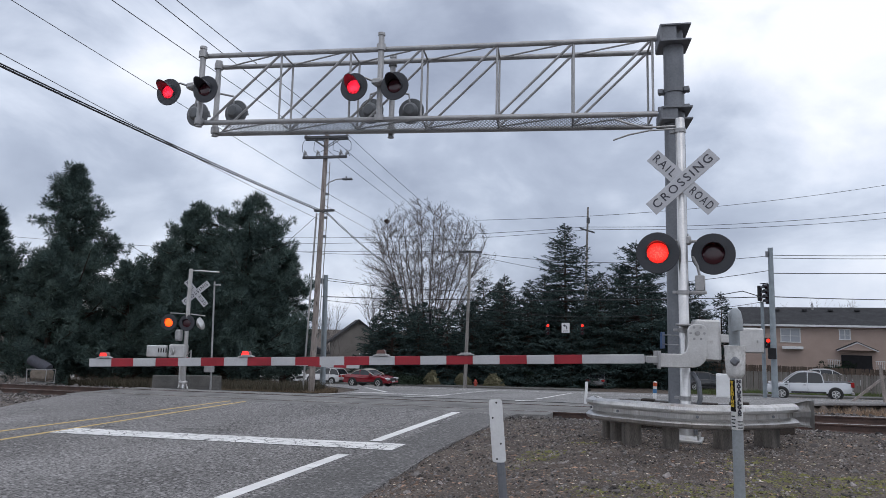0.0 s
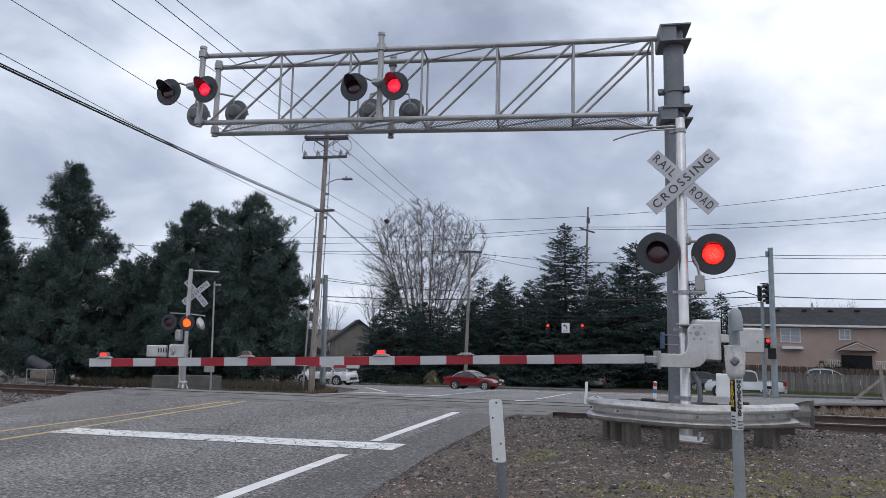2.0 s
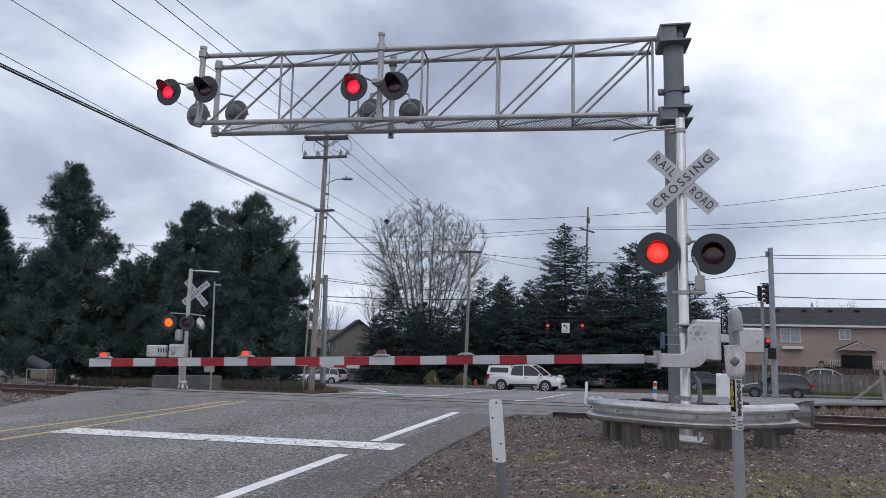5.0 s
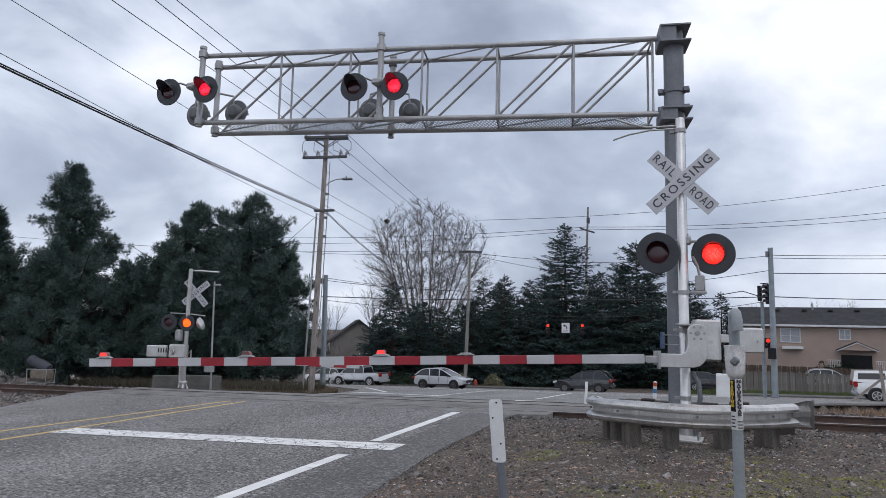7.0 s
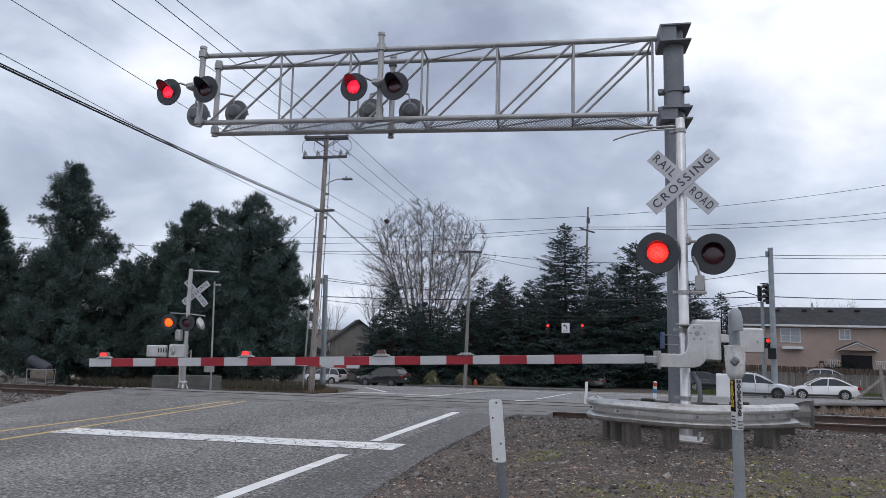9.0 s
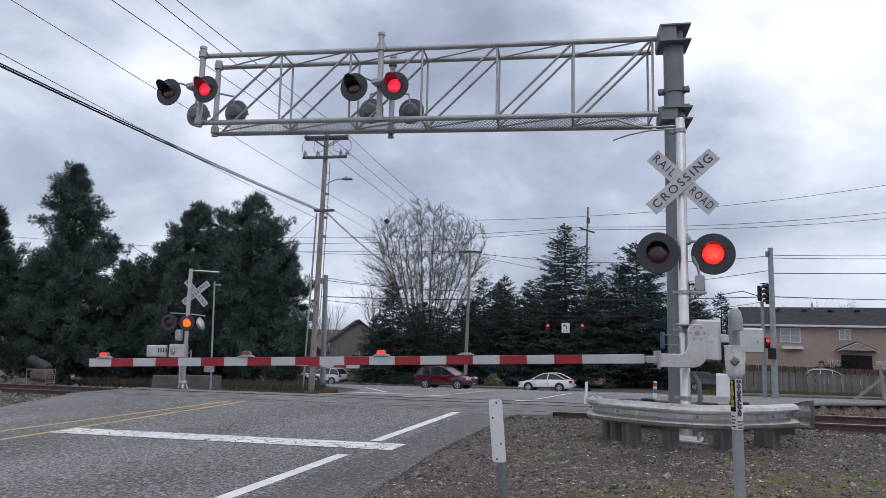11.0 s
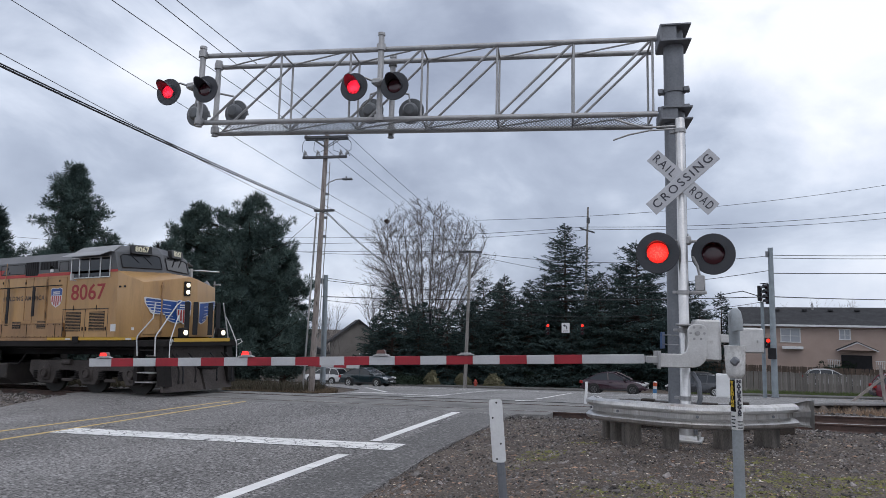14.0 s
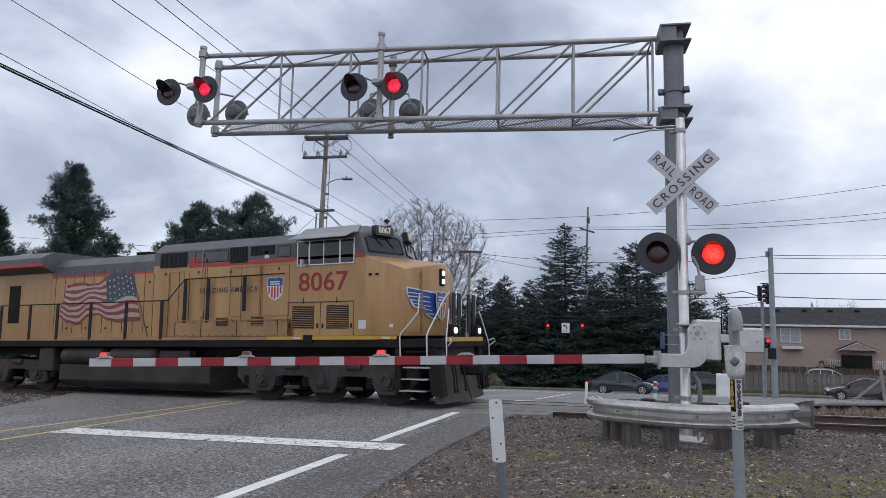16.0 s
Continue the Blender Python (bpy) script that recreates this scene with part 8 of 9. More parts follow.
            prism(bm, [(sg * x, z_) for x, z_ in ((x0, z + 0.012), (x1, z - 0.012), (x1, z - 0.032), (x0, z - 0.012))], -0.033, -0.031)
            part("feather_line", bm, LWHITE, ed)
    wing(-1)
    wing(1)
    FRONT = Matrix.Translation((-0.915, -0.30, 2.52)) @ Matrix.Rotation(radians(90), 4, "Z")
    shield_part(loco, FRONT @ Matrix.Translation((0, -0.02, 0)), 0.56, 0.72)
    # nose door, hinges and marks
    bm = B()
    a, b = Vector((-1.33, -1.5, 0)), Vector((-0.92, -0.31, 0))
    p = a.lerp(b, 0.46)
    cyl(bm, (p.x + 0.02, p.y - 0.02, 1.80), (p.x + 0.02, p.y - 0.02, 3.44), 0.022, seg=8)
    for z in (1.95, 2.45, 2.95, 3.30):
        box(bm, (p.x + 0.02, p.y - 0.02, z), (0.07, 0.07, 0.12), rot=Matrix.Rotation(radians(71), 3, "Z"), bevel=0.01)
    part("door_hinge", bm, YELLOW_LOW, loco)
    bm = B()
    box(bm, a.lerp(b, 0.22) + Vector((0.012, -0.01, 2.05)), (0.50, 0.02, 0.42), rot=Matrix.Rotation(radians(71), 3, "Z"), bevel=0.006)
    part("battery_hatch", bm, YELLOW, loco)
    # front platform, ditch lights, end rails, plow
    bm = B()
    box(bm, (-0.80, 0, 1.60), (0.9, 2.5, 0.16), bevel=0.01)
    part("front_platform", bm, UNDER, loco)
    bm = B()
    box(bm, (-0.34, 0, 1.66), (0.02, 2.35, 0.11))
    part("front_stripe", bm, LSILL, loco, "bright yellow reflective sill stripe")
    for s in (-1, 1):
        bm = B()
        box(bm, (-0.38, s * 0.78, 1.88), (0.20, 0.30, 0.30), bevel=0.03)
        d = part("ditch_light", bm, UNDER, loco)
        bm = B()
        lathe(bm, [(0.075, 0.0), (0.075, 0.03), (0.065, 0.028), (0, 0.016)], Matrix.Translation((-0.28, s * 0.80, 1.88)) @ Matrix.Rotation(radians(90), 4, "Y"), seg=20)
        part("lens", bm, HEADLIGHT, d, "lit round lamp lens", smooth=True)
        # dark end gate panels
        for y0 in (0.28, 0.62):
            bm = B()
            box(bm, (-0.38, s * (y0 + 0.04), 2.32), (0.03, 0.20, 1.02), bevel=0.01)
            part("end_gate", bm, BLACK, loco, "black walkway end panel")
        # white handrails at the steps
        bm = B()
        pipe(bm, [(-1.02, s * 1.30, 2.78), (-1.03, s * 1.36, 2.32), (-1.40, s * 1.56, 1.80), (-1.43, s * 1.57, 1.70), (-1.43, s * 1.52, 1.2)], 0.020, seg=8)
        part("step_rail", bm, LWHITE, loco, "white steel handrail", smooth=True)
        bm = B()
        pipe(bm, [(-0.38, s * 0.88, 2.84), (-0.46, s * 1.0, 2.70), (-0.70, s * 1.48, 1.84), (-0.72, s * 1.52, 1.74), (-0.71, s * 1.52, 1.2)], 0.020, seg=8)
        part("step_rail", bm, LWHITE, loco, "white steel handrail", smooth=True)
        bm = B()
        pipe(bm, [(-0.36, s * 1.0, 2.40), (-0.33, s * 1.12, 2.2), (-0.26, s * 1.40, 1.62), (-0.24, s * 1.42, 1.5), (-0.24, s * 1.42, 1.1)], 0.016, seg=8)
        pipe(bm, [(-0.22, s * 1.30, 1.62), (-0.12, s * 1.45, 1.68), (-0.08, s * 1.50, 1.60), (-0.20, s * 1.42, 1.50)], 0.014, seg=6)
        part("front_rail", bm, LWHITE, loco, "white steel handrail", smooth=True)
        # step well: side plates and treads
        bm = B()
        prism(bm, [(-1.62, 1.60), (-1.46, 1.60), (-1.46, 0.42), (-1.62, 0.30)], s * 1.20, s * 1.46)
        prism(bm, [(-0.80, 1.60), (-0.50, 1.60), (-0.30, 0.30), (-0.62, 0.34)], s * 1.20, s * 1.46)
        part("step_well", bm, UNDER, loco)
        for x, z in ((-0.98, 1.36), (-1.0, 0.98), (-1.05, 0.70), (-1.10, 0.42)):
            bm = B()
            box(bm, (x, s * 1.36, z), (0.72, 0.30, 0.035), bevel=0.006)
            box(bm, (x, s * 1.515, z + 0.004), (0.72, 0.012, 0.03))
            part("step_tread", bm, SILVER if z < 1.1 else UNDER, loco, "step tread with a pale worn edge")
    # pilot: plow, couplers, hoses
    bm = B()
    for s in (-1, 1):
        loft(bm, [[(-0.30, s * 0.05, 1.10), (-0.18, s * 0.05, 0.70), (0.02, s * 0.05, 0.13), (-0.12, s * 0.05, 0.13), (-0.42, s * 0.05, 1.10)], [(-0.42, s * 1.42, 1.10), (-0.36, s * 1.42, 0.70), (-0.20, s * 1.42, 0.13), (-0.32, s * 1.42, 0.13), (-0.54, s * 1.42, 1.10)]])
    box(bm, (-0.45, 0, 1.30), (0.12, 2.6, 0.50), bevel=0.02)
    bm.transform(Matrix.Translation((-0.2, 0, 0)))
    part("snow_plow", bm, TRUCKC, loco, "dark grime-covered pilot plow")
    bm = B()
    box(bm, (-0.10, 0, 0.88), (0.55, 0.26, 0.26), bevel=0.05)
    box(bm, (0.22, 0.06, 0.90), (0.30, 0.34, 0.30), bevel=0.06)
    bm.transform(Matrix.Translation((-0.2, 0, 0)))
    part("coupler", bm, UNDER, loco)
    for i, y in enumerate((-1.12, -0.95, -0.45, 0.45, 0.95, 1.12)):
        bm = B()
        pipe(bm, [(-0.25, y, 1.25), (-0.05, y + 0.02, 1.05), (0.0, y + 0.06, 0.70), (0.03, y + 0.02, 0.45)], 0.026, seg=7)
        box(bm, (0.04, y + 0.02, 0.42), (0.06, 0.06, 0.09), bevel=0.012)
        bm.transform(Matrix.Translation((-0.2, 0, 0)))
        part("air_hose", bm, BLACK if i % 2 else UNDER, loco, smooth=True)
    # auxiliary cab behind the driver's cab, raised side walk with boxes
    bm = B()
    prism(bm, [(-1.36, 1.75), (-1.36, 4.28), (-1.02, 4.56), (1.02, 4.56), (1.36, 4.28), (1.36, 1.75)], -10.02, -4.60, axis="x", bevel=0.012)
    aux = part("auxiliary_cab", bm, YELLOW, loco)
    bm = B()
    prism(bm, [(-1.366, 3.88), (-1.366, 4.285), (-1.022, 4.568), (1.022, 4.568), (1.366, 4.285), (1.366, 3.88)], -10.0, -4.60, axis="x")
    part("upper_band", bm, LGREY, loco, "dark grey upper body band")
    for s in (-1, 1):
        bm = B()
        box(bm, (-6.70, s * 1.368, 3.82), (3.8, 0.012, 0.10))
        prism(bm, [(-8.6, 3.77), (-8.42, 3.77), (-8.16, 4.06), (-8.48, 4.06)], s * 1.362 - 0.006, s * 1.362 + 0.010 * s)
        part("body_stripe", bm, LRED, loco, "thin red stripe")
        for x0, x1, z0, z1 in ((-9.74, -8.66, 3.80, 4.24), (-7.05, -6.40, 3.82, 4.28), (-6.30, -5.45, 4.0, 4.26)):
            bm = B()
            box(bm, ((x0 + x1) / 2, s * 1.37, (z0 + z1) / 2), (x1 - x0, 0.02, z1 - z0), bevel=0.004)
            g = part("grille", bm, BLACK, loco, "dark intake grille")
            for k in range(6):
                bm = B()
                box(bm, (x0 + (x1 - x0) * (k + 0.5) / 6, s * 1.382, (z0 + z1) / 2), (0.018, 0.012, z1 - z0))
                part("grille_bar", bm, UNDER, g)
        for x in (-9.98, -9.35, -8.95, -8.55, -7.95, -7.88, -6.6, -5.9):
            bm = B()
            box(bm, (x, s * 1.366, 2.95 if x > -8.5 else 2.7), (0.010, 0.010, 1.60 if x > -8.5 else 1.9))
            part("panel_seam", bm, TRUCKC, loco)
        for x, z in ((-9.5, 3.62), (-8.2, 3.62), (-7.0, 3.58), (-5.3, 3.6), (-8.0, 4.1), (-7.9, 3.95), (-5.6, 4.12)):
            bm = B()
            box(bm, (x, s * 1.372, z), (0.05, 0.02, 0.08), bevel=0.008)
            part("latch", bm, BLACK, loco)
        # boxes under the raised walk
        bm = B()
        box(bm, (-6.88, s * 1.43, 1.98), (4.05, 0.14, 0.46), bevel=0.01)
        part("equipment_box", bm, YELLOW_LOW, loco, "grimy yellow equipment box")
        for x in (-7.35, -6.1):
            louvres(loco, x, x + 0.42, 2.05, 2.28, s * 1.505 if s < 0 else 1.505, 4, YELLOW_LOW)
        for x in (-8.9, -7.9, -6.6, -5.2):
            bm = B()
            box(bm, (x, s * 1.504, 1.97), (0.014, 0.012, 0.46))
            part("panel_seam", bm, UNDER, loco)
        bm = B()
        box(bm, (-6.88, s * 1.47, 2.21), (4.06, 0.10, 0.025))
        part("walkway_edge", bm, YELLOW_LOW, loco)
        for k in range(14):
            for z in (1.79, 2.17):
                bm = B()
                cyl(bm, (-8.78 + 0.292 * k, s * 1.498, z), (-8.78 + 0.292 * k, s * 1.512, z), 0.014, seg=6)
                part("bolt", bm, UNDER, loco)
        for x0, x1, z0, z1 in ((-8.35, -7.10, 3.90, 4.22), (-5.35, -4.92, 3.92, 4.22), (-7.0, -5.95, 2.32, 3.70), (-5.85, -4.95, 2.32, 3.70), (-9.30, -8.75, 2.30, 3.66)):
            bm = B()
            for c, d in ((((x0 + x1) / 2, z0), (x1 - x0, 0.014)), (((x0 + x1) / 2, z1), (x1 - x0, 0.014)), ((x0, (z0 + z1) / 2), (0.014, z1 - z0)), ((x1, (z0 + z1) / 2), (0.014, z1 - z0))):
                box(bm, (c[0], s * 1.369, c[1]), (d[0], 0.012, d[1]))
            part("door_outline", bm, YELLOW_LOW if z1 < 3.8 else UNDER, loco)
        bm = B()
        box(bm, (-5.72, s * 1.374, 4.00), (0.16, 0.012, 0.20), bevel=0.004)
        part("notice", bm, LWHITE, loco, "small white notice plate")
        bm = B()
        pipe(bm, [(-8.05, s * 1.40, 2.25), (-8.05, s * 1.40, 3.6), (-8.05, s * 1.38, 4.3)], 0.012, seg=6)
        box(bm, (-8.0, s * 1.40, 2.42), (0.10, 0.05, 0.22), bevel=0.015)
        part("conduit", bm, YELLOW, loco)
        # handrails with dark posts
        bm = B()
        pipe(bm, [(-21.0, s * 1.49, 2.84), (-9.25, s * 1.49, 2.82), (-8.60, s * 1.49, 3.42), (-5.0, s * 1.49, 3.44)], 0.018, seg=7)
        part("handrail", bm, UNDER, loco, smooth=True)
        for x, z0, z1 in ((-8.57, 2.15, 3.42), (-7.70, 2.15, 3.42), (-6.38, 2.45, 3.44)):
            bm = B()
            box(bm, (x, s * 1.49, (z0 + z1) / 2), (0.13, 0.035, z1 - z0), bevel=0.012)
            part("handrail_post", bm, BLACK, loco, "dark handrail post")
        for x in (-9.47, -10.94, -12.5, -14.05, -15.4, -16.9, -18.4, -19.9):
            bm = B()
            box(bm, (x, s * 1.49, 2.26), (0.13, 0.035, 1.15), bevel=0.012)
            part("handrail_post", bm, BLACK, loco, "dark handrail post")
    # engine hood
    bm = B()
    prism(bm, [(-1.0, 1.66), (-1.0, 4.10), (-0.72, 4.36), (0.72, 4.36), (1.0, 4.10), (1.0, 1.66)], -15.1, -10.02, axis="x", bevel=0.012)
    part("engine_hood", bm, YELLOW, loco)
    bm = B()
    prism(bm, [(-1.006, 3.80), (-1.006, 4.105), (-0.724, 4.368), (0.724, 4.368), (1.006, 4.105), (1.006, 3.80)], -15.1, -10.03, axis="x")
    part("upper_band", bm, LGREY, loco, "dark grey upper body band")
    for s in (-1, 1):
        bm = B()
        box(bm, (-12.5, s * 1.004, 3.765), (5.1, 0.012, 0.07))
        part("body_stripe", bm, LRED, loco, "thin red stripe")
        bm = B()
        box(bm, (-12.5, s * 1.2, 1.69), (5.2, 0.55, 0.03))
        part("walkway", bm, UNDER, loco)
        for i in range(11):
            x = -14.9 + 0.46 * i
            bm = B()
            box(bm, (x, s * 1.004, 2.92), (0.012, 0.012, 2.05))
            part("door_seam", bm, TRUCKC, loco)
            if i % 2:
                bm = B()
                box(bm, (x + 0.2, s * 1.01, 2.05), (0.06, 0.02, 0.07), bevel=0.008)
                box(bm, (x + 0.2, s * 1.01, 3.45), (0.06, 0.02, 0.07), bevel=0.008)
                part("latch", bm, BLACK, loco)
        # waving flag panel: stripes and canton bent along a wave
        flag = part("flag_panel", B(), mat("flag_white", (0.42, 0.36, 0.31), (0.34, 0.29, 0.25), rough=0.5, fine=0.1), loco, "painted waving flag of red and white stripes")
        bm = bmesh.new()

        def wave(u, vals):
            """Smooth curve through evenly spaced heights."""
            t = max(0.0, min(0.9999, u)) * (len(vals) - 1)
            i = int(t)
            f = (t - i) ** 2 * (3 - 2 * (t - i))
            return vals[i] * (1 - f) + vals[i + 1] * f

        def fl(u, v, o):
            """u 0 at the hoist to 1 at the fly, v 0 at the foot to 1 at the head."""
            x = -11.35 - 2.95 * u + (1 - v) * (0.5 * (1 - u) - 0.37 * u)
            hi = 3.76 + wave(u, (0.0, 0.04, 0.06, -0.06, -0.26, -0.28, -0.20, -0.22, -0.30))
            lo = 2.26 + wave(u, (0.0, -0.02, -0.06, 0.02, 0.20, 0.16, -0.12, -0.02, 0.20))
            z = lo + (hi - lo) * v + 0.09 * math.sin(2 * math.pi * (1.9 * u + 0.15 * v)) * math.sin(math.pi * v)
            return Vector((x, s * (1.003 + o), z))
        N = 26
        for j in range(13):
            for i in range(N):
                u0, u1 = i / N, (i + 1) / N
                if j >= 6 and i < 10:
                    continue
                c = [fl(u0, j / 13, 0.008), fl(u1, j / 13, 0.008), fl(u1, (j + 1) / 13, 0.008), fl(u0, (j + 1) / 13, 0.008)]
                f = bm.faces.new([bm.verts.new(p) for p in c])
                f.material_index = 1 if j % 2 == 0 else 0
        for i in range(10):
            u0, u1 = i / 26, (i + 1) / 26
            for j in range(4):
                v0, v1 = 6 / 13 + 7 / 13 * j / 4, 6 / 13 + 7 / 13 * (j + 1) / 4
                f = bm.faces.new([bm.verts.new(fl(u, v, 0.008)) for u, v in ((u0, v0), (u1, v0), (u1, v1), (u0, v1))])
                f.material_index = 2
        bmesh.ops.remove_doubles(bm, verts=bm.verts[:], dist=0.0005)
        bmesh.ops.solidify(bm, geom=bm.faces[:], thickness=0.005)
        bm.normal_update()
        bm.to_mesh(flag.data)
        bm.free()
        flag.data.materials.append(mat("flag_red", (0.26, 0.045, 0.04), (0.20, 0.04, 0.036), rough=0.5, fine=0.1))
        flag.data.materials.append(mat("flag_blue", (0.055, 0.075, 0.10), (0.045, 0.06, 0.08), rough=0.5, fine=0.1))
        bm = B()
        for i in range(6):
            for j in range(4):
                p = fl(0.03 + 0.06 * i, 0.51 + 0.12 * j + (0.03 if i % 2 else 0), 0.016)
                cyl(bm, p, p + Vector((0, s * 0.004, 0)), 0.028, seg=5)
        st = part("star", bm, LWHITE, flag, "pale stars")
        st["kind"] = "stuff"
        bm = B()
        cyl(bm, fl(-0.01, 1.06, 0.01), fl(-0.01, -0.35, 0.01) + Vector((0.1, 0, 0)), 0.018, seg=6)
        part("flag_staff", bm, LGREY, flag)
    # exhaust and roof clutter
    for x, w, h in ((-10.7, 0.5, 0.20), (-11.3, 0.35, 0.16), (-13.2, 0.6, 0.14)):
        bm = B()
        box(bm, (x, 0, 4.36 + h / 2), (w, 0.7, h), bevel=0.04)
        part("roof_fitting", bm, UNDER, loco)
    for i in range(4):
        bm = B()
        lathe(bm, [(0.05, 0), (0.07, 0.12), (0.09, 0.16), (0, 0.18)], Matrix.Translation((-11.9 + 0.16 * i, -0.3, 4.36)), seg=10)
        part("air_horn", bm, UNDER, loco, smooth=True)
    bm = B()
    box(bm, (-3.6, -0.2, 4.73), (0.9, 0.5, 0.07), bevel=0.02)
    cyl(bm, (-2.95, 0.35, 4.7), (-2.95, 0.35, 4.86), 0.05)
    part("roof_antenna", bm, UNDER, loco)
    # radiator section with overhanging wings
    bm = B()
    prism(bm, [(-1.0, 1.66), (-1.0, 4.05), (1.0, 4.05), (1.0, 1.66)], -21.2, -15.1, axis="x")
    part("rear_hood", bm, YELLOW, loco)
    bm = B()
    prism(bm, [(-1.0, 3.92), (-1.5, 4.12), (-1.5, 4.40), (-1.1, 4.62), (1.1, 4.62), (1.5, 4.40), (1.5, 4.12), (1.0, 3.92)], -20.6, -15.0, axis="x", bevel=0.015)
    part("radiator", bm, LGREY, loco, "dark grey overhanging radiator section")
    for s in (-1, 1):
        bm = B()
        prism(bm, [(s * 1.44, 4.085), (s * 1.506, 4.115), (s * 1.506, 4.20), (s * 1.44, 4.16)], -20.6, -14.98, axis="x")
        part("body_stripe", bm, LRED, loco, "thin red stripe")
        for k in range(2):
            bm = B()
            box(bm, (-17.0 - 1.5 * k, s * 1.006, 2.9), (0.6, 0.02, 1.3), bevel=0.01)
            part("vent_door", bm, UNDER, loco)
    # tank, air reservoirs
    bm = B()
    prism(bm, [(-1.42, 0.90), (-1.42, 0.42), (-1.15, 0.20), (1.15, 0.20), (1.42, 0.42), (1.42, 0.90)], -13.9, -7.6, axis="x", bevel=0.03)
    part("fuel_tank", bm, TANKC, loco, "grimy dark fuel tank")
    for s in (-1, 1):
        for x0, x1 in ((-13.95, -11.95), (-11.75, -9.75)):
            bm = B()
            lathe(bm, [(0, 0), (0.18, 0.02), (0.27, 0.10), (0.29, 0.2), (0.29, x1 - x0 - 0.2), (0.27, x1 - x0 - 0.1), (0.18, x1 - x0 - 0.02), (0, x1 - x0)], Matrix.Translation((x0, s * 1.17, 1.16)) @ Matrix.Rotation(radians(90), 4, "Y"), seg=22)
            part("air_reservoir", bm, TANKC, loco, "dark grey air reservoir cylinder", smooth=True)
        bm = B()
        box(bm, (-9.0, s * 1.25, 1.13), (1.2, 0.3, 0.44), bevel=0.03)
        part("equipment_case", bm, TANKC, loco)
        bm = B()
        box(bm, (-14.6, s * 1.2, 1.05), (0.7, 0.4, 0.75), bevel=0.03)
        part("equipment_case", bm, TANKC, loco)
        bm = B()
        pipe(bm, [(-14.0, s * 1.3, 0.86), (-7.2, s * 1.3, 0.88), (-6.9, s * 1.25, 1.2)], 0.03, seg=6)
        pipe(bm, [(-7.4, s * 1.2, 1.40), (-1.8, s * 1.2, 1.40)], 0.035, seg=6)
        part("brake_pipe", bm, UNDER, loco, smooth=True)
    truck(loco, (-1.98, -3.95, -5.95))
    truck(loco, (-15.3, -17.3, -19.3))
    # lettering
    lettering("8067", 0.70, LNUM, loco, Matrix.Translation((-3.76, -1.504, 3.15)) @ SIDE, "dark red road number", width=1.56, extra=0.008)
    lettering("BUILDING AMERICA", 0.215, SIGNBLACK, loco, Matrix.Translation((-7.08, -1.368, 3.06)) @ SIDE, "black lettering", width=2.12, extra=0.002, space=1.2)
    shield_part(loco, Matrix.Translation((-5.42, -1.364, 3.05)), 0.52, 0.62)
    ahead = {"cab": 0.15, "cab_upper": 0.15, "roof_panel": 0.15, "cab_stripe": 0.15, "window_frame": 0.17, "sunshade": 0.17, "mirror": 0.17, "windscreen": 0.15, "windscreen_gasket": 0.15, "wiper": 0.15, "number_board": 0.24, "roof_antenna": 0.1, "side_vent": 0.1}
    for ob in loco.children:
        k = ahead.get(ob.name.split(".")[0], 0.0)
        if k:
            ob.matrix_basis = Matrix.Translation((k, 0, 0)) @ ob.matrix_basis
    return loco


LOCO = locomotive()


# ---- vehicles on the cross street ----
TYRE = mat("tyre_rubber", (0.018, 0.018, 0.018), rough=0.85, fine=0.2)
RIM = mat("alloy_rim", (0.62, 0.63, 0.64), (0.52, 0.53, 0.54), rough=0.4, metal=0.2, fine=0.1)
RIM_DARK = mat("dark_rim", (0.16, 0.16, 0.165), rough=0.4, metal=0.5, fine=0.1)
CARGLASS = glass("car_glass", (0.018, 0.021, 0.025), 0.04)
LAMP_CLEAR = mat("clear_lamp", (0.55, 0.56, 0.58), rough=0.15, fine=0.05)
LAMP_RED = mat("tail_lamp", (0.30, 0.012, 0.012), rough=0.2, fine=0.05)
TRIMBLACK = mat("black_plastic_trim", (0.022, 0.022, 0.024), rough=0.6, fine=0.15)
PLATE = mat("plate_grey", (0.45, 0.46, 0.47), rough=0.5, fine=0.05)

